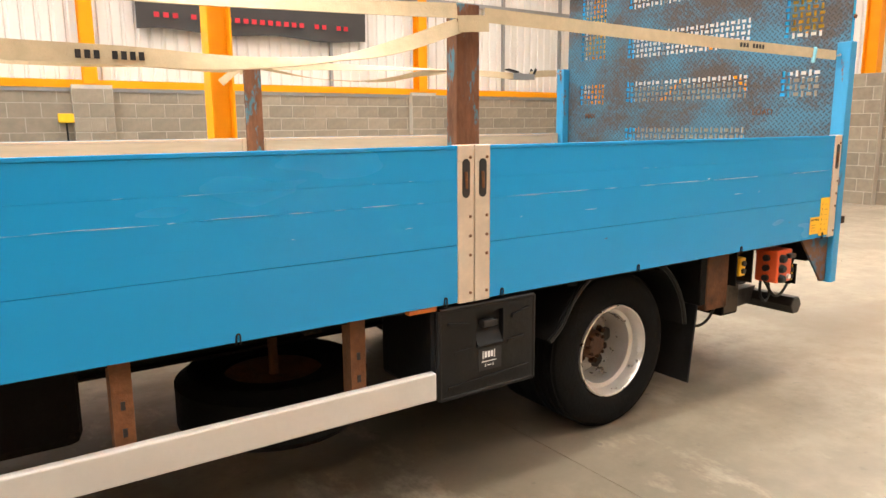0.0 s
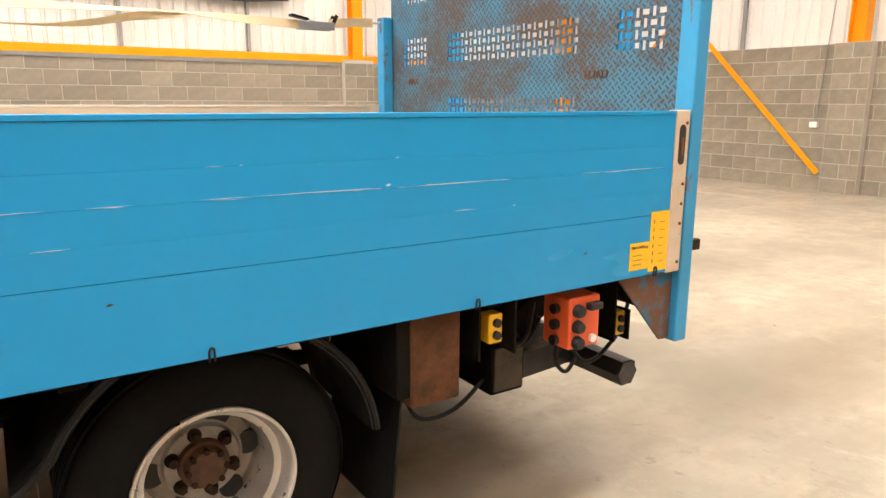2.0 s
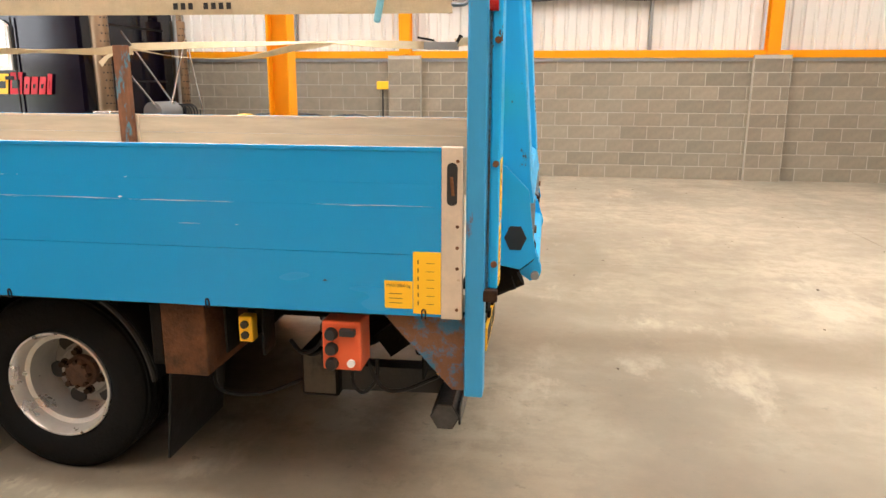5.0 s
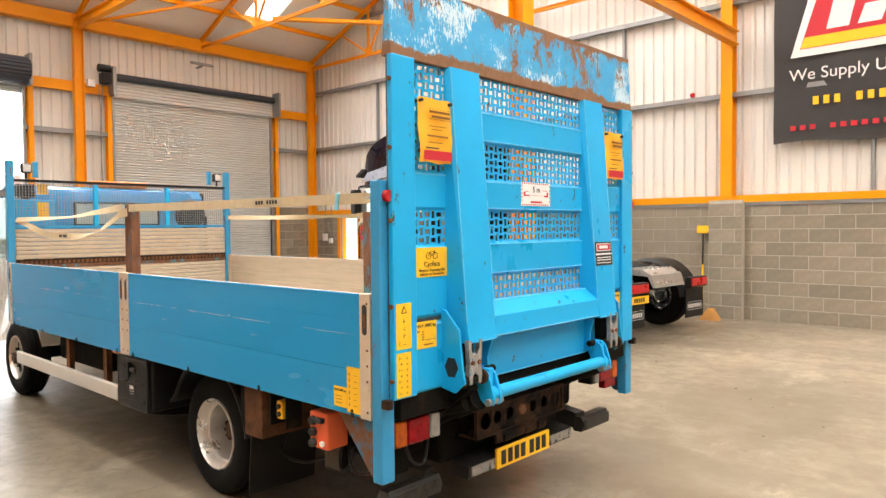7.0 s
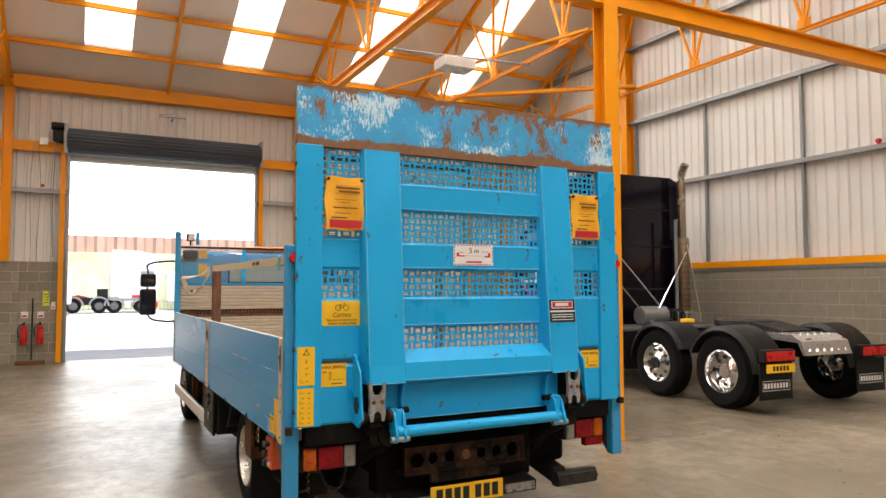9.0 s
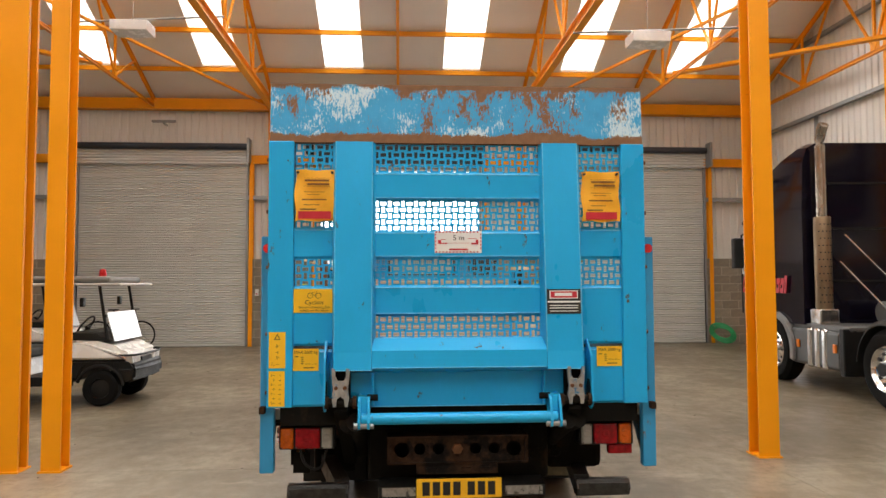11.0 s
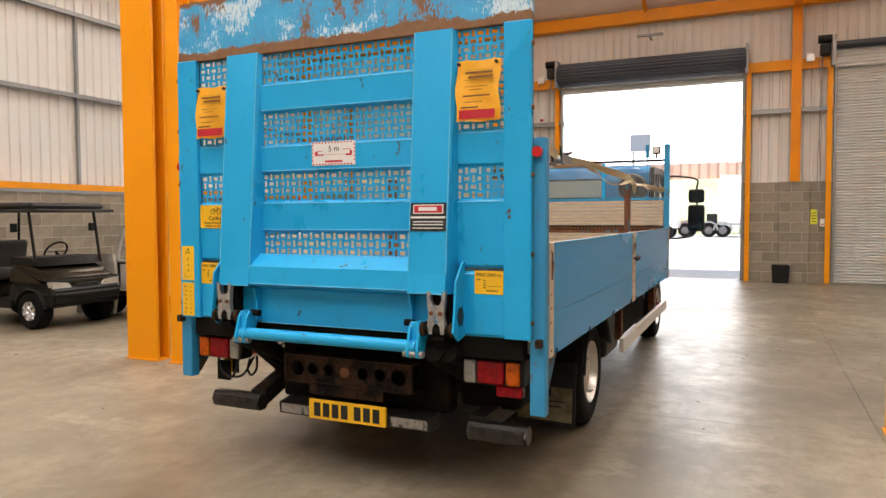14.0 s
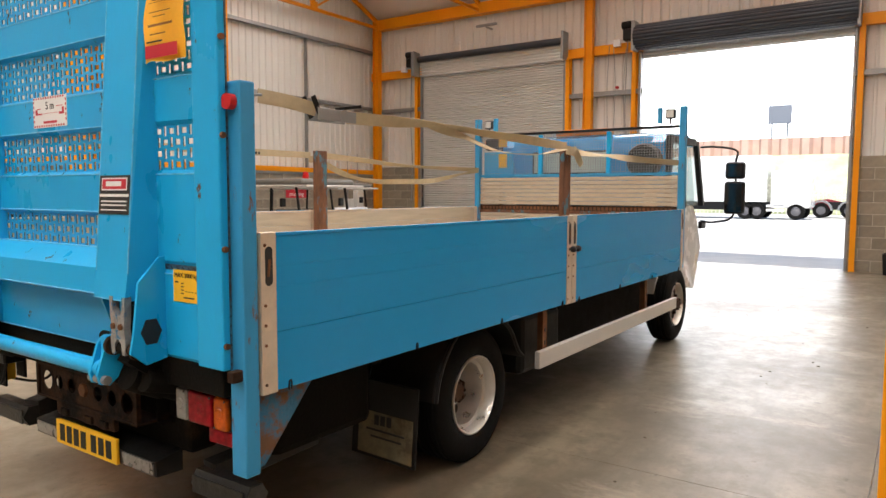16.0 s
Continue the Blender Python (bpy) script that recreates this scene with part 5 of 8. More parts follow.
lathe(t, [(0.21, 0.03), (0.2, 0.2), (0.1, 0.19), (0.0, 0.19)], (1.5, 3.05, 0.22), "z", 32)
part("rim", t, RUST, spare, smooth=True)
t = B()
rod(t, (1.5, 3.05, 0.41), (1.5, 3.05, 0.75), 0.02)
part("winch_rod", t, RUST, spare)
# tanks, propshaft and dark bulk under the bed
# first and third boxes are assumed bulk, added to block light; second lengthened likewise
for nm, x0, x1, y0, y1, z0, z1, mt, lab in (("gearbox", -0.4, 0.6, 3.2, 3.75, 0.35, 0.75, DIRTY, ""), ("fuel_tank", -0.2, 1.75, 3.95, 4.42, 0.34, 0.74, DIRTY, "dirty dark fuel tank"), ("air_tank", -0.35, 0.75, 2.72, 3.0, 0.42, 0.74, DIRTY, "assumed dark bulk added to block light under the bed"), ("lift_pump", 3.72, 4.32, 4.06, 4.42, 0.42, 0.78, DIRTY, "dark clutter between the far mudflap and rear post"), ("battery_box", 1.85, 2.4, 3.95, 4.5, 0.36, 0.74, BLACK, "")):
    t = B()
    box(t, x0, x1, y0, y1, z0, z1, 0.04)
    part(nm, t, mt, truck, lab)
t = B()
rod(t, (0.6, 3.47, 0.5), (2.7, 3.5, 0.42), 0.05)
part("propshaft", t, DIRTY, truck)
t = B()
lathe(t, [(0.0, -0.2), (0.12, -0.16), (0.2, 0.0), (0.12, 0.16), (0.0, 0.2)], (2.96, 3.5, 0.41), "x", 20)
part("differential", t, DIRTY, truck, smooth=True)
for y in (2.95, 4.05):
    t = B()
    for k in range(4):
        bar(t, (2.3 + 0.06 * k, y, 0.50 + 0.018 * k), (3.45 - 0.06 * k, y, 0.50 + 0.018 * k), 0.07, 0.014)
    part("leaf_spring", t, DIRTY, truck)
# body of the lift drive between the rails
t = B()
box(t, 4.0, 4.35, 2.95, 4.15, 0.50, 0.72, 0.02)
part("lift_frame", t, DIRTY, truck)
for y in (2.9, 4.1):
    t = B()
    rod(t, (4.1, y, 0.5), (4.72, y, 0.80), 0.045, 16)
    ram = part("ram", t, DIRTY, truck, "greasy hydraulic ram", smooth=True)
    t = B()
    rod(t, (4.60, y, 0.742), (4.74, y, 0.81), 0.055, 16)
    part("rod_eye", t, DIRTY, ram, smooth=True)

# rusty box, control gear, power pack on the near side
t = B()
box(t, 3.475, 3.645, 2.385, 2.75, 0.505, 0.785, 0.006)
part("rusty_box", t, material("sooty_rust", (0.1, 0.043, 0.019), 0.86, vary=0.5, scale=9, bump=0.5, spot=(0.02, 0.014, 0.01), spot_at=0.52, gap=0.14, spec=0.2), truck, "rusty brown steel box")
t = B()
box(t, 3.43, 3.475, 2.39, 2.85, 0.54, 0.785, 0.004)
part("bracket", t, DIRTY, truck)
for x, z0, z1, yb in ((3.72, 0.60, 0.785, 2.42), (3.86, 0.60, 0.785, 2.42), (4.42, 0.50, 0.785, 2.52), (4.53, 0.48, 0.6, 2.55)):
    t = B()
    box(t, x - 0.004, x + 0.004, yb - 0.03, yb + 0.07, z0, z1)
    part("bracket", t, DIRTY, truck)
for x, y, z in ((3.79, 2.4, 0.69), (4.49, 2.53, 0.55)):
    t = B()
    box(t, x - 0.026, x + 0.026, y, y + 0.05, z - 0.048, z + 0.048, 0.006)
    bx = part("push_button_box", t, YELLOW, truck, "yellow push button box")
    for dz in (0.02, -0.02):
        t = B()
        rod(t, (x, y + 0.002, z + dz), (x, y - 0.012, z + dz), 0.014, 14)
        part("button", t, INK, bx)
t = B()
box(t, 4.08, 4.22, 2.47, 2.6, 0.565, 0.745, 0.008)
ob_ = part("control_box", t, ORANGEBOX, truck, "orange tail lift control box")
for z in (0.59, 0.645, 0.70):
    t = B()
    lathe(t, [(0.0, -0.022), (0.018, -0.022), (0.022, -0.012), (0.024, 0.004)], (4.115, 2.468, z), "y", 18)
    part("knob", t, INK, ob_)
    t = B()
    rod(t, (4.078, 2.53, z), (4.06, 2.53, z), 0.018, 12)
    part("gland", t, INK, ob_)
t = B()
rod(t, (4.185, 2.472, 0.595), (4.185, 2.458, 0.595), 0.014, 16)
part("button", t, WHITEPRINT, ob_)
t = B()
box(t, 4.15, 4.205, 2.44, 2.468, 0.70, 0.725, 0.004)
part("lever", t, INK, ob_)
ob_.location.y -= 0.09
t = B()
box(t, 3.92, 4.07, 2.59, 2.85, 0.36, 0.55, 0.012)
pp = part("power_pack", t, DIRTY, truck, "grimy hydraulic power pack")
t = B()
box(t, 3.932, 4.058, 2.585, 2.593, 0.375, 0.535, 0.003)
part("cover", t, material("scuffed_cover", (0.07, 0.056, 0.038), 0.7, vary=0.3, scale=14, spot=(0.03, 0.025, 0.02), spot_at=0.52), pp)
for pts in ([(4.16, 2.52, 0.556), (4.15, 2.51, 0.47), (4.19, 2.5, 0.43), (4.24, 2.51, 0.48), (4.24, 2.53, 0.556)],
            [(4.2, 2.53, 0.556), (4.26, 2.5, 0.46), (4.34, 2.5, 0.45), (4.47, 2.53, 0.5)],
            [(3.56, 2.6, 0.48), (3.6, 2.55, 0.38), (3.76, 2.58, 0.36), (3.94, 2.64, 0.42)],
            [(3.95, 2.55, 0.56), (4.0, 2.52, 0.56), (4.06, 2.53, 0.6), (4.08, 2.53, 0.645)],
            [(3.9, 2.55, 0.6), (3.96, 2.51, 0.57), (4.02, 2.52, 0.6), (4.06, 2.54, 0.7)],
            [(4.57, 2.56, 0.64), (4.58, 2.6, 0.54), (4.58, 2.68, 0.52), (4.57, 2.72, 0.63)]):
    t = B()
    pipe(t, arc(pts, 6), 0.008, 7)
    part("cable", t, BLACK, truck, smooth=True)
t = B()
box(t, 4.55, 4.6, 4.38, 4.52, 0.575, 0.632, 0.006)
part("fog_lamp", t, LENSRED, truck, "red rear fog lamp")
for y in (2.36, 4.62):
    t = B()
    box(t, 4.64, 4.69, y - 0.012, y + 0.02, 0.85, 0.89, 0.004)
    part("lock", t, DARKRUST, truck)
t = B()
box(t, 1.75, 1.87, 2.37, 2.4, 0.765, 0.785, 0.004)
part("side_marker", t, AMBER, truck)
# rust-stained underside edge of the lift and side edges
t = B()
box(t, 4.56, 4.652, 2.46, 4.54, 0.775, 0.884, 0.006)
part("rear_sill", t, DIRTY, truck)

# ---------------- platform details ----------------
for y, s in ((2.725, -1), (4.235, 1)):
    t = B()
    prism(t, [(PX - 0.014, 1.26), (PX + 0.012, 1.255), (PX + 0.095, 1.17), (PX + 0.115, 1.0), (PX + 0.13, 0.92), (PX + 0.07, 0.87), (PX - 0.014, 0.885)], "y", y - 0.006, y + 0.006)
    gp = part("gusset", t, BLUE2, lift)
    for dy in (-0.0075, 0.0075):
        t = B()
        pts = [(PX + 0.05 + 0.042 * math.cos(k * math.pi / 3), 0.99 + 0.052 * math.sin(k * math.pi / 3)) for k in range(6)]
        prism(t, pts, "y", y + dy - 0.001, y + dy + 0.001)
        part("hex_hole", t, INK, gp)
for y0 in (2.985, 3.965):
    t = B()
    prism(t, [(PX - 0.01, 1.08), (PX + 0.08, 1.09), (PX + 0.05, 1.0), (PX + 0.06, 0.9), (PX - 0.01, 0.89)], "y", y0, y0 + 0.012)
    part("web", t, BLUE2, lift)
    t = B()
    rod(t, (PX + 0.06, y0 + 0.006 - 0.03, 0.945), (PX + 0.06, y0 + 0.006 + 0.03, 0.945), 0.018, 12)
    part("bolt", t, DIRTY, lift)
for y in (2.392, 4.588):
    for z in (2.3, 2.0, 1.68, 1.30, 0.97):
        t = B()
        rod(t, (PX - 0.005, y - 0.012, z), (PX - 0.005, y + 0.012, z), 0.011, 8)
        part("edge_bolt", t, RUST, lift)
t = B()
rod(t, (PX - 0.03, 2.4, 2.41), (PX - 0.03, 4.58, 2.41), 0.012, 10)
part("flap_hinge", t, RUST, lift)


def plate_x(name, y0, y1, z0, z1, x, mat, label="", tilt=0.0, parent=None):
    t = B()
    turned_box(t, pose(x, (y0 + y1) / 2, (z0 + z1) / 2, 0, tilt, 0), 0.002, y1 - y0, z1 - z0)
    return part(name, t, mat, parent or lift, label)


def marks_x(parent, x, bars, mat):
    for y0, y1, z0, z1 in bars:
        t = B()
        box(t, x, x + 0.0008, y0, y1, z0, z1)
        part("printed_mark", t, mat, parent)


EF = PX + 0.008 + 0.0012
st = plate_x("warning_label", 2.402, 2.495, 1.108, 1.312, EF, YELLOW, "yellow warning label with pictograms")
t = B()
prism(t, [(2.43, 1.268), (2.468, 1.268), (2.449, 1.302)], "x", EF + 0.001, EF + 0.0018)
part("triangle", t, INK, st)
t = B()
prism(t, [(2.437, 1.272), (2.461, 1.272), (2.449, 1.293)], "x", EF + 0.0019, EF + 0.0023)
part("triangle_fill", t, YELLOW, st)
marks_x(st, EF + 0.001, [(2.446, 2.449, 1.222, 1.244), (2.44, 2.458, 1.231, 1.233), (2.44, 2.452, 1.196, 1.198), (2.452, 2.454, 1.188, 1.206), (2.45, 2.462, 1.168, 1.170), (2.446, 2.449, 1.158, 1.176), (2.42, 2.422, 1.122, 1.145), (2.426, 2.438, 1.122, 1.124), (2.444, 2.462, 1.128, 1.130)], INK)
st = plate_x("instruction_label", 2.402, 2.492, 0.893, 1.092, EF, YELLOW, "yellow instruction label with pictograms")
marks_x(st, EF + 0.001, [(2.418 + 0.012 * (k % 2), 2.420 + 0.012 * (k % 2), 0.905 + 0.026 * k, 0.92 + 0.026 * k) for k in range(7)] + [(2.424, 2.438, 0.911 + 0.026 * k, 0.9125 + 0.026 * k) for k in range(7)] + [(2.458, 2.470, 0.909 + 0.026 * k, 0.9105 + 0.026 * k) for k in range(7)] + [(2.466, 2.468, 0.905 + 0.026 * k, 0.915 + 0.026 * k) for k in range(7)], INK)
SF = PX - 0.012 + 0.0012
for y0, y1, z0, z1, x in ((2.535, 2.68, 1.09, 1.215, SF), (4.295, 4.445, 1.10, 1.215, SF)):
    st = plate_x("load_label", y0, y1, z0, z1, x + 0.001, YELLOW, "yellow maximum load label")
    lettering("MAX 2000 kg", INK, st, facing_x(x + 0.003, (y0 + y1) / 2, z1 - 0.02), 0.0235)
    marks_x(st, x + 0.0021, [(y0 + 0.012, y0 + 0.03, z1 - 0.047, z1 - 0.042)] + [(y0 + 0.045, y0 + 0.06, z1 - 0.05 - 0.012 * k, z1 - 0.046 - 0.012 * k) for k in range(4)] + [(y0 + 0.07 + 0.018 * k, y0 + 0.08 + 0.018 * k, z0 + 0.037, z0 + 0.04) for k in range(4)] + [(y0 + 0.06, y0 + 0.12, z0 + 0.014, z0 + 0.019)], INK)
st = plate_x("cyclist_label", 2.535, 2.772, 1.42, 1.556, SF + 0.001, YELLOW, "yellow sticker warning cyclists")
lettering("Cyclists", INK, st, facing_x(SF + 0.003, 2.653, 1.478), 0.034)
lettering("Beware of passing this", INK, st, facing_x(SF + 0.003, 2.653, 1.451), 0.0195)
lettering("vehicle on the inside", INK, st, facing_x(SF + 0.003, 2.653, 1.433), 0.0195)
for y in (2.63, 2.676):
    t = B()
    lathe(t, [(0.0135, 0.0), (0.0135, 0.001), (0.0165, 0.001), (0.0165, 0.0)], (SF + 0.0022, y, 1.518), "x", 20)
    part("cycle_wheel", t, INK, st)
t = B()
for a, b_ in (((2.63, 1.518), (2.643, 1.537)), ((2.643, 1.537), (2.668, 1.537)), ((2.643, 1.537), (2.655, 1.518)), ((2.655, 1.518), (2.668, 1.537)), ((2.676, 1.518), (2.667, 1.542)), ((2.66, 1.543), (2.67, 1.543)), ((2.63, 1.518), (2.655, 1.518))):
    bar(t, (SF + 0.0026, *a), (SF + 0.0026, *b_), 0.003, 0.001)
part("cycle_frame", t, INK, st)
st = plate_x("clearance_sticker", 3.345, 3.62, 1.762, 1.89, PX + 0.0015, WHITEPRINT, "white sticker with red chevron border")
marks_x(st, PX + 0.0026, [(3.35 + 0.02 * k, 3.36 + 0.02 * k, 1.764, 1.772) for k in range(13)] + [(3.35 + 0.02 * k, 3.36 + 0.02 * k, 1.88, 1.888) for k in range(13)] + [(3.347, 3.354, 1.785 + 0.02 * k, 1.795 + 0.02 * k) for k in range(5)] + [(3.611, 3.618, 1.785 + 0.02 * k, 1.795 + 0.02 * k) for k in range(5)] + [(3.365, 3.42, 1.815, 1.822), (3.365, 3.382, 1.8222, 1.838), (3.38, 3.41, 1.8385, 1.842), (3.56, 3.6, 1.812, 1.822), (3.585, 3.6, 1.8222, 1.84), (3.54, 3.59, 1.845, 1.848), (3.43, 3.54, 1.778, 1.788), (3.425, 3.55, 1.819, 1.8205)], REDPRINT)
lettering("5 m", INK, st, facing_x(PX + 0.0032, 3.485, 1.85), 0.045)
tiltd = -math.degrees(math.atan(0.092 / 1.21))
xr = PX + 0.008 + (2.41 - 1.48) * 0.092 / 1.21 + 0.0015
st = plate_x("dealer_sticker", 3.985, 4.18, 1.41, 1.552, xr, INK, "black sticker with a red and white badge", tiltd)
for y0, y1, z0, z1, mt in ((4.0, 4.165, 1.497, 1.543, WHITEPRINT), (4.006, 4.159, 1.502, 1.538, REDPRINT), (4.03, 4.13, 1.512, 1.53, WHITEPRINT), (3.988, 4.177, 1.474, 1.484, WHITEPRINT), (4.0, 4.165, 1.455, 1.46, WHITEPRINT), (4.0, 4.165, 1.441, 1.446, WHITEPRINT), (4.0, 4.165, 1.424, 1.428, WHITEPRINT)):
    zc = (z0 + z1) / 2
    t = B()
    off = {id(INK): 0, id(REDPRINT): 0.0024}.get(id(mt), 0.0016) + (0.0012 if (y0, mt) == (4.03, WHITEPRINT) else 0)
    turned_box(t, pose(xr + (1.481 - zc) * 0.092 / 1.21 + off, (y0 + y1) / 2, zc, 0, tiltd, 0), 0.0008, y1 - y0, z1 - z0)
    part("printed_mark", t, mt, st)
PAD = material("yellow_flag_vinyl", (0.86, 0.42, 0.02), 0.45, vary=0.1, scale=9, bump=0.15)
for y0, y1 in ((2.545, 2.77), (4.21, 4.435)):
    t = B()
    n, m_ = 8, 10
    grid = []
    for i in range(n + 1):
        row = []
        for j in range(m_ + 1):
            yy, zz = y0 + (y1 - y0) * i / n, 1.945 + 0.295 * j / m_
            xx = PX + 0.016 + 0.006 * math.sin(3.1 * i / n * 2 + j * 0.5) + 0.012 * (1 - j / m_) * math.sin(2.6 * i / n + 0.4)
            row.append(t.verts.new((xx, yy + 0.006 * math.sin(j * 0.9), zz + 0.004 * math.sin(i * 1.1))))
        grid.append(row)
    for i in range(n):
        for j in range(m_):
            t.faces.new((grid[i][j], grid[i + 1][j], grid[i + 1][j + 1], grid[i][j + 1]))
    ext = bmesh.ops.extrude_face_region(t, geom=list(t.faces))
    bmesh.ops.translate(t, verts=[v for v in ext["geom"] if isinstance(v, bmesh.types.BMVert)], vec=(-0.003, 0, 0))
    bmesh.ops.recalc_face_normals(t, faces=t.faces)
    flag = part("platform_flag", t, PAD, lift, "yellow vinyl warning flag tied to the grille", smooth=True)
    FADED = material("faded_brown_print", (0.2, 0.08, 0.01), 0.6, vary=0.1, bump=0)
    for a, b_, c, d, mt in ((0.02, 0.205, 0.012, 0.055, REDPRINT), (0.055, 0.195, 0.2265, 0.238, FADED), (0.07, 0.195, 0.205, 0.2165, FADED), (0.05, 0.2, 0.244, 0.2455, FADED), (0.05, 0.2, 0.198, 0.1995, FADED), (0.05, 0.17, 0.165, 0.168, FADED), (0.07, 0.14, 0.15, 0.153, FADED), (0.04, 0.18, 0.118, 0.126, FADED), (0.05, 0.14, 0.09, 0.094, FADED), (0.03, 0.12, 0.064, 0.07, INK)):
        t = B()
        box(t, PX + 0.034, PX + 0.0346, y0 + a, y0 + b_, 1.945 + c, 1.945 + d)
        part("printed_mark", t, mt, flag)
    for yy in (y0 + 0.015, y1 - 0.015):
        t = B()
        rod(t, (PX - 0.02, yy, 2.225), (PX + 0.03, yy, 2.225), 0.008, 10)
        part("eyelet", t, INK, flag)
# welded words on the deck side
for word, y, z in (("MAX", 4.33, 1.485), ("LOAD", 2.88, 1.487)):
    lettering(word, RUST, lift, Matrix.Translation((PX - 0.0315, y, z)) @ Matrix(((0, 0, -1), (-1, 0, 0), (0, 1, 0))).to_4x4(), 0.05, depth=0.003)

# labels on the near side
for x0, x1, z0, z1, txt in ((4.412, 4.505, 0.80, 1.012, ""), (4.315, 4.41, 0.815, 0.91, "MAX 2000 kg")):
    t = B()
    box(t, x0, x1, LY - 0.002, LY - 0.0005, z0, z1)
    lb = part("instruction_label", t, YELLOW, truck, "yellow instruction label with small print")
    if txt:
        lettering(txt, INK, lb, facing_my((x0 + x1) / 2, LY - 0.0024, z1 - 0.016), 0.0145)
    for k in range(6 if not txt else 3):
        t = B()
        z = z0 + 0.03 + 0.028 * k if not txt else z0 + 0.018 + 0.016 * k
        box(t, x0 + 0.015, x0 + (0.0185 if not txt else 0.06), LY - 0.0028, LY - 0.0021, z, z + (0.014 if not txt else 0.002))
        part("printed_mark", t, INK, lb)
        if not txt:
            t = B()
            box(t, x0 + 0.045, x0 + 0.07, LY - 0.0028, LY - 0.0021, z + 0.003, z + 0.0045)
            part("printed_mark", t, INK, lb)
# scratches in the paint along the board joints
SCR = material("bare_scratch", (0.55, 0.62, 0.68), 0.5, vary=0.1, bump=0)
for k in range(64):
    x = random.uniform(0.3, 4.3)
    ln = random.choice((0.03, 0.06, 0.12, 0.3)) * random.uniform(0.7, 1.3)
    zl = random.choice((1.16, 1.16, 1.16, 1.16, 1.235, 1.08))
    x1 = min(x + (ln if zl == 1.16 else ln * 0.35), 4.48)
    z = zl + random.uniform(-0.0015, 0.0025)
    if x < 2.1 < x1 or x < 1.945 < x1 or 1.94 < x < 2.1:
        continue
    t = B()
    prism(t, [(x, z), ((x + x1) / 2, z + random.uniform(0.0003, 0.0012)), (x1, z + random.uniform(-0.001, 0.001)), ((x + x1) / 2, z - 0.0004)], "y", LY - 0.0009, LY - 0.0002)
    part("scratch", t, SCR, truck)
for x, z in ((3.38, 1.166), (2.7, 0.95), (4.1, 0.9)):
    t = B()
    prism(t, [(x, z), (x + 0.007, z - 0.002), (x + 0.018, z + 0.002), (x + 0.008, z + 0.005)], "y", LY - 0.001, LY - 0.0002)
    part("paint_chip", t, SCR if z > 1 else INK, truck)

# ---------------- cab ----------------
cab = sub("cab", -1.4, 3.5, 0, "white cab with blue roof and back panel")
arch = [(-1.0 + 0.47 * math.cos(radians(a)), 0.40 + 0.47 * math.sin(radians(a))) for a in range(0, 181, 15)]
prof = [(-0.56, 0.6)] + [(p, q) for p, q in arch if q > 0.45] + [(-2.0, 0.42), (-2.06, 0.9), (-2.03, 1.2), (-1.92, 1.36), (-1.3, 1.45), (-0.64, 1.54), (-0.62, 0.9)]
t = B()
prism(t, prof, "y", 2.595, 4.405)
for v in t.verts:
    lean = (v.co.z - 0.9) * (0.12 if v.co.z > 0.9 else -0.1)
    v.co.y += lean if v.co.y < 3.5 else -lean
part("lower_body", t, WHITE, cab)
t = B()
prism(t, [(-0.64, 1.35), (-0.66, 2.0), (-0.74, 2.09), (-1.45, 2.12), (-1.62, 2.06), (-1.64, 2.0), (-0.78, 2.0), (-0.74, 1.35)], "y", 2.6, 4.4)
part("roof_shell", t, BLUECAB, cab, "glossy blue roof and back panel", smooth=False)
for y0, y1 in ((2.55, 2.6), (4.4, 4.45)):
    for a, b_ in (((-1.97, 1.38), (-1.66, 2.06)), ((-0.72, 1.35), (-0.74, 2.02)), ((-1.25, 1.35), (-1.2, 2.04)), ((-0.72, 2.03), (-1.6, 2.05))):
        t = B()
        bar(t, (a[0], (y0 + y1) / 2, a[1]), (b_[0], (y0 + y1) / 2, b_[1]), 0.05, 0.07)
        part("pillar", t, BLACK, cab)
    t = B()
    prism(t, [(-1.82, 1.37), (-0.76, 1.37), (-0.78, 2.0), (-1.58, 2.02)], "y", (y0 + y1) / 2 - 0.004, (y0 + y1) / 2 + 0.004)
    part("side_window", t, GLASSMAT, cab)
t = B()
prism(t, [(-1.88, 1.36), (-1.62, 2.02), (-1.61, 2.02), (-1.87, 1.36)], "y", 2.62, 4.38)
part("windscreen", t, GLASSMAT, cab)
t = B()
box(t, -1.0, -0.632, 2.68, 4.32, 1.2, 2.1, 0.12)
part("back_panel", t, BLUECAB, cab, "glossy rounded blue back panel", smooth=True)
t = B()
box(t, -0.66, -0.624, 2.98, 3.88, 1.69, 1.945, 0.018)
rw = part("rear_window_seal", t, BLACK, cab)
t = B()
box(t, -0.626, -0.62, 3.01, 3.85, 1.715, 1.92, 0.002)
part("rear_window", t, glass("pale_rear_glass", (0.62, 0.72, 0.68), 0.05, 0.75), rw)
t = B()
lathe(t, [(0.0, 0.12), (0.15, 0.12), (0.17, 0.08), (0.17, -0.06), (0.0, -0.06)], (-0.66, 4.22, 1.82), "x", 24)
part("air_intake", t, BLACK, cab, "round black air intake", smooth=True)
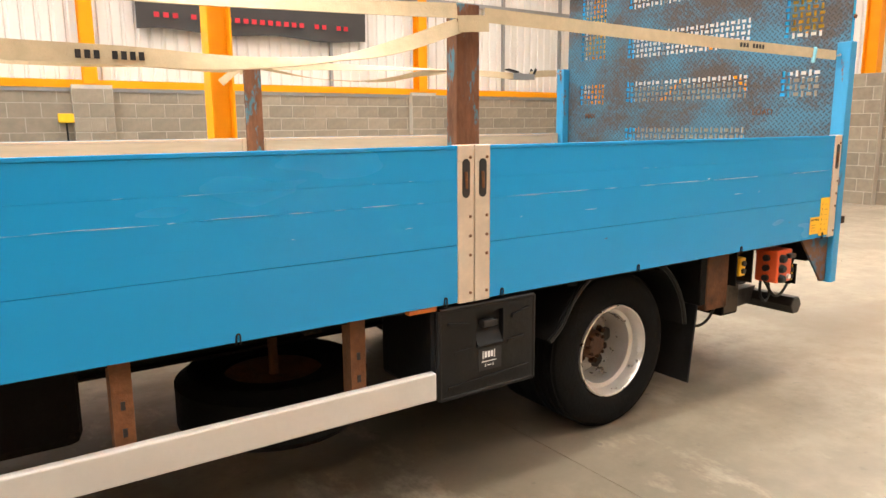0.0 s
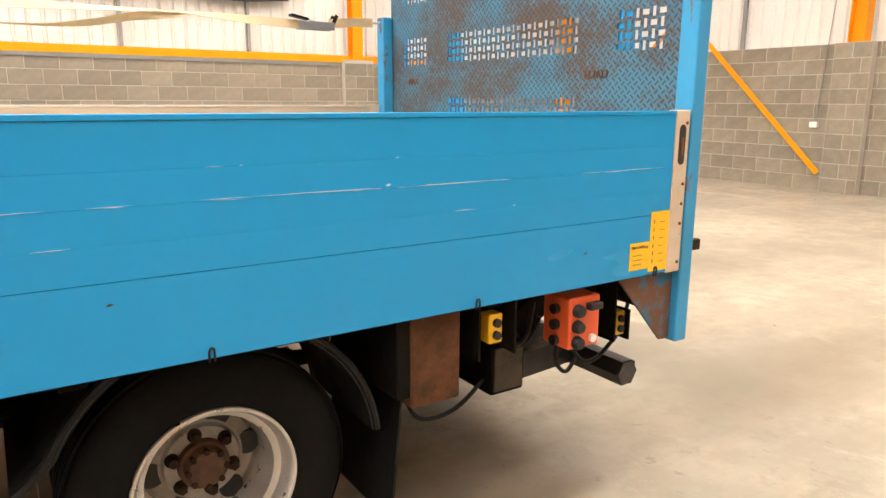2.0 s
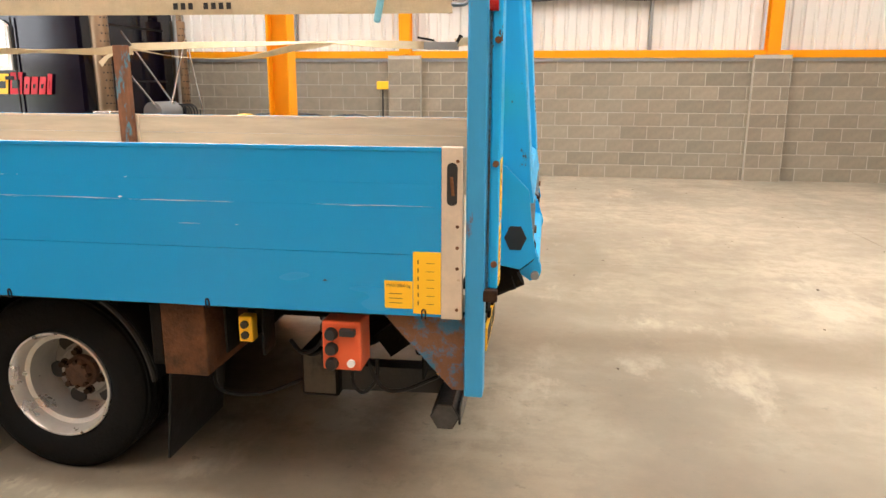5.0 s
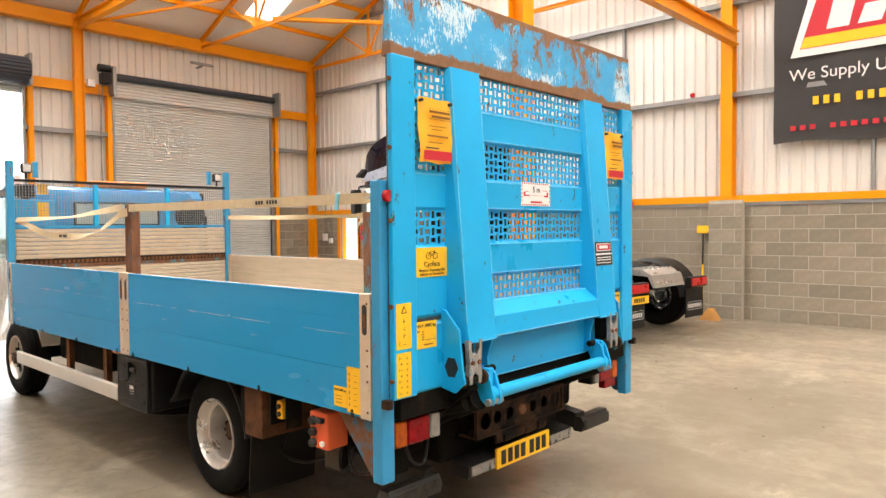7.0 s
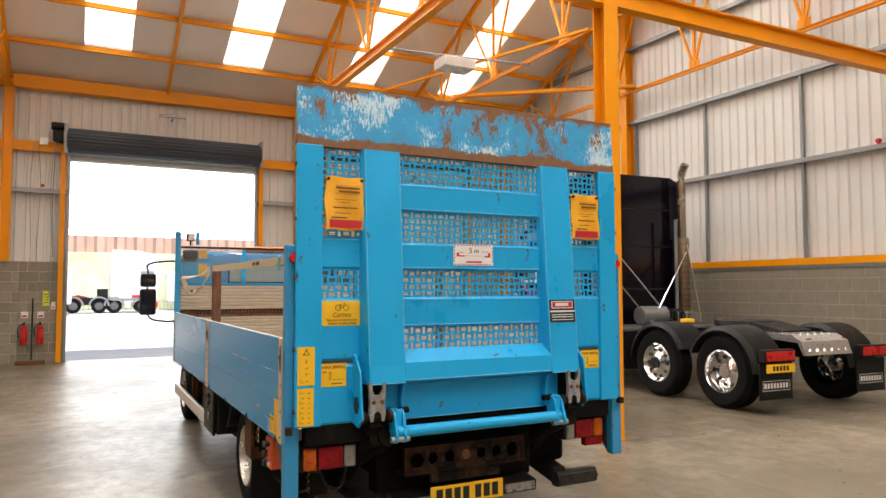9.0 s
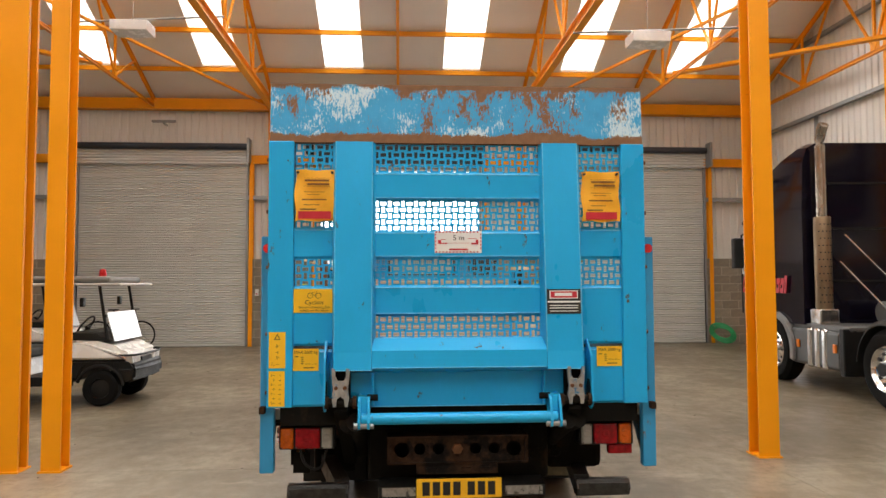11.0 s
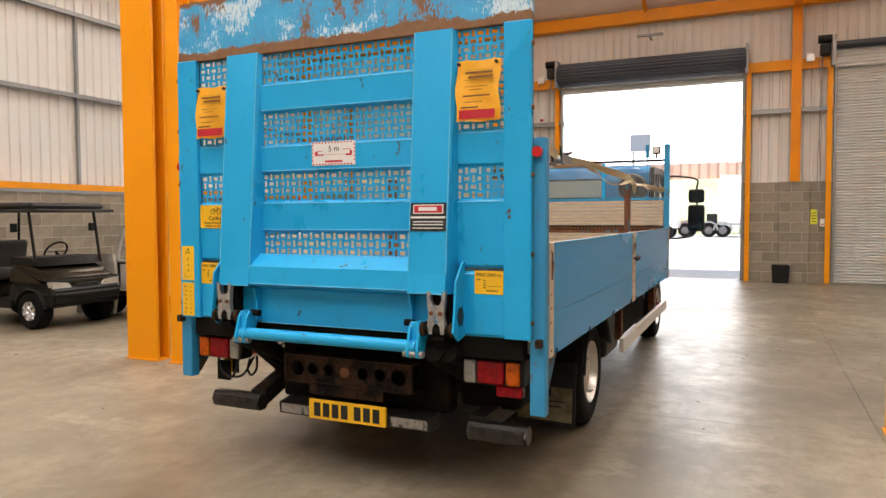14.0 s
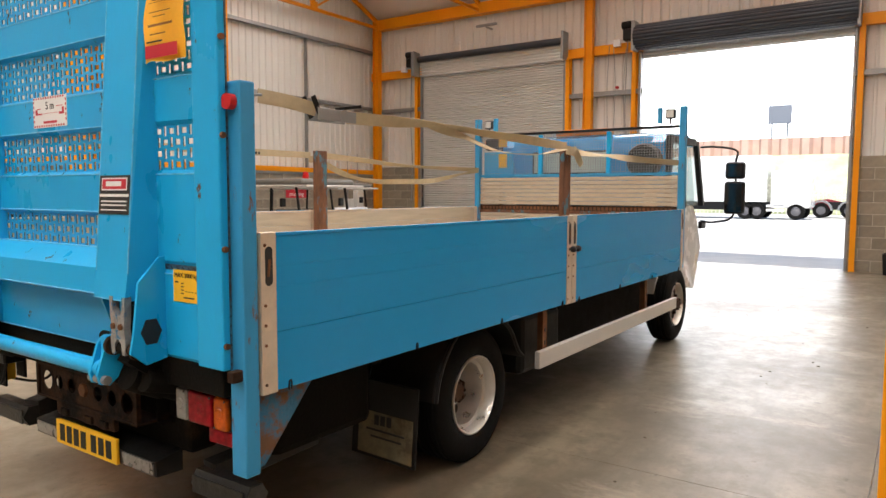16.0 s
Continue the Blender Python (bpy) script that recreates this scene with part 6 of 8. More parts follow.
for s, y in ((-1, 2.52), (1, 4.48)):
    mir = sub("mirror_arm", -1.6, y, 1.8)
    ye = y + s * 0.38
    t = B()
    pipe(t, arc([(-1.66, y + s * 0.0, 2.0), (-1.66, y + s * 0.15, 2.0), (-1.6, ye, 1.95), (-1.58, ye, 1.8), (-1.58, ye, 1.3), (-1.66, y + s * 0.18, 1.2), (-1.75, y, 1.2)], 6), 0.012, 8)
    part("arm", t, BLACK, mir, smooth=True)
    for z0, z1, w in ((1.655, 1.83, 0.19), (1.29, 1.63, 0.20)):
        t = B()
        box(t, -1.63, -1.53, ye - w / 2, ye + w / 2, z0, z1, 0.03)
        hsg = part("housing", t, BLACK, mir, "black mirror housing")
        t = B()
        box(t, -1.53, -1.527, ye - w / 2 + 0.02, ye + w / 2 - 0.02, z0 + 0.02, z1 - 0.02)
        part("mirror_glass", t, material("mirror", (0.1, 0.1, 0.1), 0.05, 1.0, vary=0.01, bump=0), mir)
    t = B()
    box(t, -1.9, -1.72, y + s * 0.0 - 0.02, y + s * 0.0 + 0.02, 1.12, 1.2, 0.01)
    part("bracket", t, BLACK, mir)
# locker with yellow labels between cab and headboard
t = B()
box(t, -0.6, -0.535, 2.43, 2.78, 1.62, 1.95, 0.01)
lk = part("locker", t, BLUE2, truck, "blue locker with yellow labels")
for z0, z1 in ((1.78, 1.93), (2.0, 2.1)):
    t = B()
    box(t, -0.534, -0.53, 2.62, 2.72, z0, z1)
    part("label", t, YELLOW, lk)
t = B()
box(t, -0.6, -0.54, 2.44, 2.62, 1.97, 2.1, 0.02)
part("control_gear", t, BLACK, truck)
for y in (2.52, 4.5):
    t = B()
    box(t, -0.53, -0.47, y - 0.045, y + 0.045, 2.2, 2.29, 0.01)
    wl_ = part("work_lamp", t, BLACK, truck, "square black work lamp")
    t = B()
    box(t, -0.47, -0.464, y - 0.034, y + 0.034, 2.211, 2.279, 0.006)
    part("lens", t, CLEAR, wl_)
    t = B()
    rod(t, (-0.5, y, 2.15), (-0.5, y, 2.2), 0.01, 8)
    part("bracket", t, BLACK, wl_)
t = B()
box(t, -0.92, -0.72, 3.2, 3.8, 2.1, 2.17, 0.03)
part("beacon_bar", t, AMBER, truck, "amber roof beacon bar")

# ---------------- straps ----------------


def ribbon(name, pts, width, mat, parent, twist=None, label="", steps=8):
    """A webbing band along a run of points; twist gives its lean in degrees at each control point (0: upright)."""
    run = arc(pts, steps)
    tw = twist or [0] * len(pts)
    t = B()
    rows = []
    for i, p in enumerate(run):
        f = i / (len(run) - 1) * (len(pts) - 1)
        k = min(int(f), len(pts) - 2)
        a = radians(tw[k] + (tw[k + 1] - tw[k]) * (f - k))
        d = (run[min(i + 1, len(run) - 1)] - run[max(i - 1, 0)]).normalized()
        side = d.cross(Vector((0, 0, 1))).normalized()
        up = side.cross(d).normalized()
        w = up * math.cos(a) + side * math.sin(a)
        n = d.cross(w).normalized() * 0.0012
        rows.append([t.verts.new(p + w * width / 2 + n), t.verts.new(p - w * width / 2 + n), t.verts.new(p - w * width / 2 - n), t.verts.new(p + w * width / 2 - n)])
    for a, b_ in zip(rows, rows[1:]):
        for i in range(4):
            j = (i + 1) % 4
            t.faces.new((a[i], a[j], b_[j], b_[i]))
    t.faces.new(rows[0]), t.faces.new(rows[-1])
    bmesh.ops.recalc_face_normals(t, faces=t.faces)
    return part(name, t, mat, parent, label, smooth=True)


def hook(parent, x, y, z, s):
    t = B()
    pipe(t, arc([(x, y - 0.02, z), (x + s * 0.035, y - 0.005, z), (x + s * 0.05, y, z + 0.01), (x + s * 0.035, y + 0.005, z), (x, y + 0.02, z)], 4), 0.005, 7)
    part("hook", t, GREY, parent, smooth=True)


for side, y in (("near", LY + 0.05), (("far"), RY - 0.05)):
    sp = thing("ratchet_strap", "beige webbing ratchet strap with dark print, tied along the load bed", "strap", (2, y, 1.8), "load straps")
    if side == "near":
        ribbon("webbing", [(4.53, y, 1.785), (3.3, y - 0.01, 1.79), (2.08, y - 0.03, 1.80)], 0.05, STRAP, sp, [0, 4, 0])
        ribbon("webbing", [(1.96, y - 0.03, 1.805), (1.44, y - 0.01, 1.782), (0.8, y, 1.755), (-0.44, y + 0.01, 1.755)], 0.05, STRAP, sp, [5, 35, 70, 30])
        ribbon("tail", [(1.96, y - 0.04, 1.755), (1.72, y - 0.05, 1.675), (1.5, y - 0.05, 1.625), (1.2, y - 0.04, 1.6), (0.9, y - 0.03, 1.606), (0.4, y - 0.01, 1.622), (-0.1, y + 0.01, 1.70), (-0.44, y + 0.02, 1.75)], 0.05, STRAP, sp, [8, 30, 72, 40, 6, 0, 60, 10])
        ribbon("wrap", [(1.955, y - 0.045, 1.76), (2.02, y - 0.05, 1.765), (2.085, y - 0.045, 1.77)], 0.055, STRAP, sp)
        for x, w in ((2.62, 1.0), (3.62, 1.0)):
            for k in range(8):
                if k == 3:
                    continue
                x0 = x + 0.026 * k
                for dx, dw, dz0, dz1 in ((0.0, 0.015, 0.003, 0.023),):
                    t = B()
                    box(t, x0 + dx, x0 + dx + dw, y - 0.0160, y - 0.0135, 1.776 + dz0, 1.776 + dz1)
                    part("printed_mark", t, INK, sp)
        for k in range(8):
            if k == 3:
                continue
            for dx, dw, dz0, dz1 in ((0.0, 0.0135, 0.003, 0.024),):
                t = B()
                box(t, 0.78 + 0.0215 * k + dx, 0.78 + 0.0215 * k + dx + dw, y - 0.0375, y - 0.0345, 1.5925 + dz0, 1.5925 + dz1)
                part("printed_mark", t, INK, sp)
        t = B()
        turned_box(t, pose(4.30, y - 0.005, 1.775, 0, 12, 0), 0.022, 0.02, 0.085, 0.008)
        part("tape", t, material("pale_blue_tape", (0.2, 0.5, 0.6), 0.5), sp, "strip of pale blue tape")
        hook(sp, 4.53, y, 1.785, 1)
    else:
        ribbon("webbing", [(4.53, y, 1.825), (4.4, y, 1.82), (4.25, y, 1.805)], 0.05, STRAP, sp, [0, 0, 12])
        ribbon("webbing", [(4.08, y, 1.79), (3.77, y, 1.80), (3.42, y, 1.812), (3.0, y, 1.805), (2.57, y + 0.01, 1.80), (2.08, y + 0.03, 1.79)], 0.05, STRAP, sp, [8, 25, 78, 55, 30, 0])
        ribbon("loop", [(3.5, y - 0.01, 1.808), (3.23, y - 0.01, 1.78), (3.0, y, 1.735), (2.77, y + 0.01, 1.715), (2.43, y + 0.02, 1.725), (2.1, y + 0.03, 1.775)], 0.045, STRAP, sp, [80, -35, -50, -85, -95, -70])
        ribbon("webbing", [(1.96, y + 0.03, 1.775), (1.8, y + 0.02, 1.762), (1.4, y + 0.01, 1.765), (0.5, y, 1.77), (-0.44, y, 1.785)], 0.05, STRAP, sp, [0, -35, -70, 40, 10])
        ribbon("tail", [(1.955, y + 0.035, 1.77), (1.9, y + 0.03, 1.73), (1.84, y + 0.03, 1.68)], 0.045, STRAP, sp, [20, 40, 10])
        ribbon("wrap", [(1.955, y + 0.03, 1.76), (2.02, y + 0.035, 1.765), (2.085, y + 0.03, 1.77)], 0.055, STRAP, sp)
        t = B()
        for dy in (-0.03, 0.03):
            box(t, 4.06, 4.27, y + dy - 0.003, y + dy + 0.003, 1.765, 1.81, 0.002)
        rt = part("ratchet", t, GREY, sp, "steel ratchet buckle")
        t = B()
        rod(t, (4.13, y - 0.035, 1.79), (4.13, y + 0.035, 1.79), 0.024, 14)
        part("spindle", t, GREY, rt)
        t = B()
        bar(t, (4.12, y, 1.82), (4.02, y, 1.838), 0.05, 0.012)
        for dy in (-0.025, 0.025):
            bar(t, (4.25, y + dy, 1.775), (4.29, y + dy, 1.85), 0.006, 0.02)
        part("handle", t, BLACK, rt)
        hook(sp, 4.53, y, 1.825, 1)

# ---------------- tractor unit by the north wall ----------------
tr = thing("tractor_unit", "black six-wheeled tractor unit with chrome exhaust stacks", "truck", (0, 10.4, 0))
TY0, TY1 = 9.05, 11.5


MIRRORGLASS = material("reflecting_window", (0.42, 0.47, 0.45), 0.06, 0.7, vary=0.1, scale=1.5, bump=0)


def tpart(name, bm, mat, label="", smooth=False, parent=None):
    return part(name, bm, mat, parent or tr, label, smooth)


t = B()
rows = []
for x, z0, z1, inset in ((-1.32, 0.95, 3.74, 0.03), (-1.6, 0.95, 3.77, 0.03), (-2.1, 0.95, 3.67, 0.03), (-2.5, 1.02, 3.54, 0.02), (-2.9, 0.9, 3.43, 0.03), (-3.17, 0.5, 3.32, 0.05), (-3.32, 0.45, 3.16, 0.09), (-3.39, 0.45, 2.6, 0.13), (-3.44, 0.5, 1.9, 0.2)):
    ya, yb = TY0 + 0.03 + inset, TY1 - 0.03 - inset
    lean = 0.1 if x > -3.3 else 0.06
    rows.append([t.verts.new(p) for p in ((x, ya, z0), (x, ya, z0 + (z1 - z0) * 0.62), (x, ya + lean * 0.35, z1 - 0.3), (x, ya + lean, z1 - 0.08), (x, ya + lean + 0.16, z1), (x, yb - lean - 0.16, z1), (x, yb - lean, z1 - 0.08), (x, yb - lean * 0.35, z1 - 0.3), (x, yb, z0 + (z1 - z0) * 0.62), (x, yb, z0))])
for r0, r1 in zip(rows, rows[1:]):
    for q in range(9):
        t.faces.new((r0[q], r0[q + 1], r1[q + 1], r1[q]))
    t.faces.new((r0[9], r0[0], r1[0], r1[9]))
t.faces.new(rows[0]), t.faces.new(rows[-1])
bmesh.ops.recalc_face_normals(t, faces=t.faces)
tcab = tpart("cab", t, NAVY, "glossy dark high-roof sleeper cab", True)
for y, s in ((TY0, 1), (TY1, -1)):
    t = B()
    prism(t, [(-3.34, 2.44), (-2.3, 2.50), (-2.3, 2.53), (-3.36, 2.48)], "y", *sorted((y + s * 0.02, y + s * 0.05)))
    part("drip_rail", t, BLACK, tcab)
    for x in (-2.3, -3.36):
        t = B()
        box(t, x - 0.006, x + 0.006, *sorted((y + s * 0.0, y + s * 0.028)), 1.05, 2.46)
        part("door_seam", t, INK, tcab)
    t = B()
    box(t, -2.5, -2.36, *sorted((y + s * 0.005, y + s * 0.03)), 1.62, 1.67, 0.006)
    part("door_handle", t, BLACK, tcab)
t = B()
prism(t, [(-3.42, 2.82), (-3.62, 2.7), (-3.6, 2.66), (-3.38, 2.76)], "y", TY0 + 0.14, TY1 - 0.14)
part("sun_visor", t, BLACK, tcab)
t = B()
prism(t, [(-3.33, 1.75), (-2.35, 1.75), (-2.35, 2.35), (-2.45, 2.43), (-3.2, 2.43), (-3.33, 2.2)], "y", TY0 - 0.0, TY0 + 0.036)
part("window_frame", t, SILVER, tcab)
t = B()
prism(t, [(-3.26, 1.80), (-2.78, 1.80), (-2.78, 2.38), (-3.16, 2.38), (-3.26, 2.2)], "y", TY0 - 0.006, TY0 - 0.001)
part("side_window", t, MIRRORGLASS, tcab)
t = B()
prism(t, [(-2.72, 1.80), (-2.4, 1.80), (-2.4, 2.36), (-2.72, 2.38)], "y", TY0 - 0.006, TY0 - 0.001)
part("side_window", t, MIRRORGLASS, tcab)
# flat grey shape painting a reflection on the glossy cab side
t = B()
prism(t, [(-3.25, 2.55), (-2.3, 2.62), (-2.3, 2.85), (-3.1, 2.72)], "y", TY0 + 0.02, TY0 + 0.028)
part("roof_panel", t, material("grey_reflection", (0.2, 0.2, 0.25), 0.3, bump=0), tcab)
# the coloured name on the door, as plain shapes
for x0, x1, mt, h in ((-3.36, -3.13, REDPRINT, 0.0), (-3.1, -3.0, REDPRINT, -0.05), (-2.97, -2.86, REDPRINT, -0.05), (-2.83, -2.74, REDPRINT, -0.05), (-2.7, -2.5, YELLOW, 0.0), (-2.46, -2.27, REDPRINT, 0.02), (-2.24, -2.15, REDPRINT, -0.04), (-2.12, -2.02, REDPRINT, -0.04), (-1.99, -1.89, REDPRINT, -0.04), (-1.86, -1.79, REDPRINT, 0.0)):
    t = B()
    prism(t, [(x0, 1.42), (x1, 1.42), (x1 + 0.05, 1.70 + h), (x0 + 0.05, 1.70 + h)], "y", TY0 + 0.018, TY0 + 0.026)
    mk = part("coloured_mark", t, mt, tcab)
    t = B()
    prism(t, [(x0 + 0.045, 1.50), (x1 - 0.02, 1.50), (x1, 1.60 + h), (x0 + 0.06, 1.60 + h)], "y", TY0 + 0.015, TY0 + 0.0175)
    part("counter", t, NAVY, tcab)
for k in range(3):
    t = B()
    prism(t, [(-3.2, 1.02 + 0.07 * k), (-2.85 - 0.05 * k, 1.02 + 0.07 * k), (-2.85 - 0.05 * k, 1.06 + 0.07 * k), (-3.2, 1.06 + 0.07 * k)], "y", TY0 + 0.02, TY0 + 0.027)
    part("white_mark", t, WHITEPRINT, tcab)
for y in (TY0 - 0.06, TY1 + 0.06):
    t = B()
    box(t, -3.42, -3.26, y - 0.1, y + 0.08, 1.85, 2.4, 0.03)
    part("mirror", t, BLACK, tcab)
t = B()
arch_ = [(-2.2 + 0.62 * math.cos(radians(a)), 0.5 + 0.62 * math.sin(radians(a))) for a in range(-10, 176, 15)]
prism(t, arch_ + [(-2.2 + 0.53 * (p + 2.2) / 0.62, 0.5 + 0.53 * (q - 0.5) / 0.62) for p, q in reversed(arch_)], "y", TY0 + 0.0, TY0 + 0.3)
tpart("front_arch", t, material("grey_wheel_arch", (0.17, 0.165, 0.16), 0.5, vary=0.1), "grey front wheel arch")
t = B()
box(t, -3.5, 2.22, 10.0, 10.1, 0.7, 0.95)
box(t, -3.5, 2.22, 10.7, 10.8, 0.7, 0.95)
tpart("chassis", t, DIRTY)
t = B()
box(t, -2.05, -0.65, TY0 + 0.05, TY0 + 0.6, 0.35, 0.9, 0.05)
tpart("side_tank", t, material("dull_tank_metal", (0.1, 0.098, 0.095), 0.4, 0.6, vary=0.2), "dull metal side tank and lockers")
for x in (-1.5, -1.3, -1.1):
    t = B()
    box(t, x, x + 0.12, TY0 + 0.03, TY0 + 0.1, 0.33, 0.92, 0.03)
    tpart("tank_strap", t, CHROME)
t = B()
box(t, -0.62, -0.5, TY0 + 0.02, TY0 + 0.5, 0.3, 0.95, 0.02)
tpart("side_panel", t, BLACK)
t = B()
box(t, -2.0, -0.5, TY0 + 0.1, TY1 - 0.1, 0.9, 0.97, 0.01)
tpart("catwalk", t, material("grimy_catwalk", (0.14, 0.135, 0.13), 0.5, 0.5, vary=0.25, scale=8), "dull chequer plate catwalk")


def truck_wheel(x, y, s, holes=10, dish=0.05):
    r, rim = 0.5, 0.29
    w = tpart("wheel", lathe(B(), [(rim, s * -0.3), (r - 0.06, s * -0.3), (r, s * -0.24), (r, s * -0.06), (r - 0.06, 0.0), (rim + 0.03, s * 0.004), (rim, s * -0.01)], (x, y, r), "y", 48), TYRE, "black tyre on a polished rim", True)
    part("rim", lathe(B(), [(rim + 0.005, s * -0.01), (rim - 0.012, s * 0.004), (rim - 0.03, s * -0.03), (rim - 0.05, s * -dish), (0.13, s * -(dish - 0.03)), (0.1, s * -(dish - 0.06)), (0.0, s * -(dish - 0.06))], (x, y, r), "y", 40), CHROME, w, smooth=True)
    for k in range(holes):
        a = 2 * math.pi * k / holes
        t = B()
        c = (x + 0.2 * math.cos(a), r + 0.2 * math.sin(a))
        rod(t, (c[0], y - s * (dish + 0.02), c[1]), (c[0], y - s * (dish - 0.024), c[1]), 0.024, 10)
        part("hand_hole", t, INK, w)
    t = B()
    rod(t, (x, y - s * dish, r), (x, y - s * (dish - 0.09), r), 0.085, 20)
    part("hub", t, BLACK if dish < 0.1 else CHROME, w)
    return w


for x, dish in ((1.6, 0.16), (0.33, 0.05), (-2.53, 0.05)):
    truck_wheel(x, TY0 + 0.04, -1, dish=dish)
    truck_wheel(x, TY1 - 0.04, 1, dish=dish)
for y0, y1 in ((TY0 + 0.02, TY0 + 0.6), (TY1 - 0.6, TY1 - 0.02)):
    for x, a0, a1 in ((1.6, 2, 158), (0.33, 24, 176)):
        t = B()
        rings = []
        for k in range(15):
            a = radians(a0 + (a1 - a0) * k / 14)
            rings.append([t.verts.new((x + rr * math.cos(a), yy, 0.5 + rr * math.sin(a))) for rr, yy in ((0.56, y0), (0.62, y0 + 0.05), (0.62, y1 - 0.05), (0.56, y1), (0.55, y1), (0.55, y0))])
        for k in range(14):
            for i in range(6):
                j = (i + 1) % 6
                t.faces.new((rings[k][i], rings[k][j], rings[k + 1][j], rings[k + 1][i]))
        t.faces.new(rings[0]), t.faces.new(rings[-1])
        bmesh.ops.recalc_face_normals(t, faces=t.faces)
        tpart("wing", t, BLACK, "matt black wheel arch wing", True)
    t = B()
    box(t, 2.24, 2.34, y0 + 0.02, y1 - 0.02, 0.68, 0.84, 0.01)
    lampc = tpart("rear_lamp", t, BLACK)
    t = B()
    box(t, 2.34, 2.355, y0 + 0.04, y1 - 0.04, 0.70, 0.82, 0.006)
    part("lens", t, RED, lampc)
    t = B()
    box(t, 2.25, 2.27, y0, y1, 0.2, 0.66, 0.004)
    mf = tpart("mudflap", t, BLACK, "black mudflap with a framed white mark")
    for a, b_, c, d in ((0.05, 0.53, 0.315, 0.32), (0.05, 0.53, 0.435, 0.44), (0.05, 0.054, 0.315, 0.44), (0.526, 0.53, 0.315, 0.44)):
        t = B()
        box(t, 2.27, 2.272, y0 + a, y0 + b_, c, d)
        part("white_mark", t, WHITEPRINT, mf)
    for k in range(8):
        t = B()
        box(t, 2.27, 2.272, y0 + 0.075 + 0.055 * k, y0 + 0.11 + 0.055 * k, 0.345, 0.41)
        part("white_mark", t, WHITEPRINT, mf)
t = B()
box(t, 2.345, 2.352, TY0 + 0.05, TY0 + 0.56, 0.55, 0.66, 0.003)
tnp = tpart("number_plate", t, YELLOW, "yellow rear number plate")
for k in range(5):
    t = B()
    box(t, 2.352, 2.354, TY0 + 0.16 + 0.06 * k, TY0 + 0.2 + 0.06 * k, 0.575, 0.635)
    part("dark_bar", t, INK, tnp)
CHEQUER = material("chequer_plate", (0.6, 0.59, 0.56), 0.35, 0.8, vary=0.2, scale=30, bump=0.15)
t = B()
prism(t, [(1.2, 1.0), (2.1, 1.0), (2.26, 0.92), (2.32, 0.74), (2.28, 0.74), (2.2, 0.9), (1.2, 0.96)], "y", 9.85, 10.75)
dk = tpart("deck_plate", t, CHEQUER, "bright aluminium chequer plate")
t = B()
for i in range(14):
    for j in range(13):
        f = i / 13
        px, pz = (1.72 + 0.38 * f / 0.6, 1.002) if f < 0.6 else (2.1 + 0.2 * (f - 0.6) / 0.4, 1.002 - 0.2 * (f - 0.6) / 0.4)
        turned_box(t, pose(px, 9.88 + 0.07 * j, pz, 0, 0 if f < 0.6 else 45, 45 if (i + j) % 2 else -45), 0.045, 0.014, 0.012)
tagged(part("raised_bars", t, CHROME, dk), kind="stuff")
t = B()
lathe(t, [(0.0, 0.0), (0.42, 0.0), (0.46, 0.04), (0.44, 0.1), (0.1, 0.12), (0.0, 0.12)], (0.85, 10.4, 1.04), "z", 28)
prism(t, [(1.2, 1.06), (1.75, 0.99), (1.75, 1.03), (1.2, 1.14)], "y", 10.1, 10.7)
tpart("fifth_wheel", t, BLACK, "greasy black fifth wheel coupling", True)
t = B()
lathe(t, [(0.0, 0.0), (0.1, 0.0), (0.1, 0.05), (0.0, 0.06)], (0.7, TY0 + 0.33, 1.12), "z", 16)
tpart("filler_cap", t, YELLOW, "yellow cap")
for y in (TY0 + 0.25, TY1 - 0.25):
    t = B()
    rod(t, (-1.1, y, 0.95), (-1.1, y, 3.65), 0.075, 18)
    pipe(t, [(-1.1, y, 3.6), (-1.1, y, 3.75), (-1.04, y, 3.88), (-0.98, y, 3.95)], 0.075, 16)
    stk = tpart("exhaust_pipe", t, material("heat_tinted_pipe", (0.42, 0.36, 0.29), 0.22, 0.9, vary=0.15, scale=6, bump=0), "heat-tinted polished exhaust stack", True)
    t = B()
    lathe(t, [(0.115, 1.0), (0.12, 1.02), (0.12, 2.35), (0.115, 2.37)], (-1.1, y, 0.2), "z", 24)
    sh = part("heat_shield", t, material("pierced_shield", (0.27, 0.19, 0.12), 0.4, 0.85, vary=0.1, bump=0.1), stk, smooth=True)
    for k in range(60):
        a = -0.9 + 1.8 * (k % 5) / 4 + (0.2 if (k // 5) % 2 else 0)
        z = 1.3 + 0.105 * (k // 5)
        t = B()
        rod(t, (-1.1 + 0.118 * math.cos(a), y + 0.118 * math.sin(a), z), (-1.1 + 0.122 * math.cos(a), y + 0.122 * math.sin(a), z), 0.012, 6)
        part("pierced_hole", t, INK, sh)
    t = B()
    box(t, -1.25, -0.95, y - 0.14, y + 0.14, 0.97, 1.2, 0.02)
    part("stack_base", t, CHROME, stk)
for a, b_ in (((-0.95, 9.55, 2.3), (-0.7, 10.7, 0.95)), ((-0.95, 11.2, 2.3), (-0.7, 10.1, 0.95)), ((-1.0, 11.25, 2.5), (-0.8, 11.4, 0.95)), ((-1.0, 9.5, 1.9), (-0.7, 10.2, 0.97))):
    t = B()
    rod(t, a, b_, 0.014, 8)
    tpart("stay", t, CHROME)
t = B()
rod(t, (-1.0, 11.0, 1.0), (-1.0, 11.0, 2.9), 0.03, 10)
tpart("intake_pipe", t, GREY)
t = B()
rod(t, (-0.85, 10.0, 1.15), (-0.85, 10.55, 1.15), 0.16, 20)
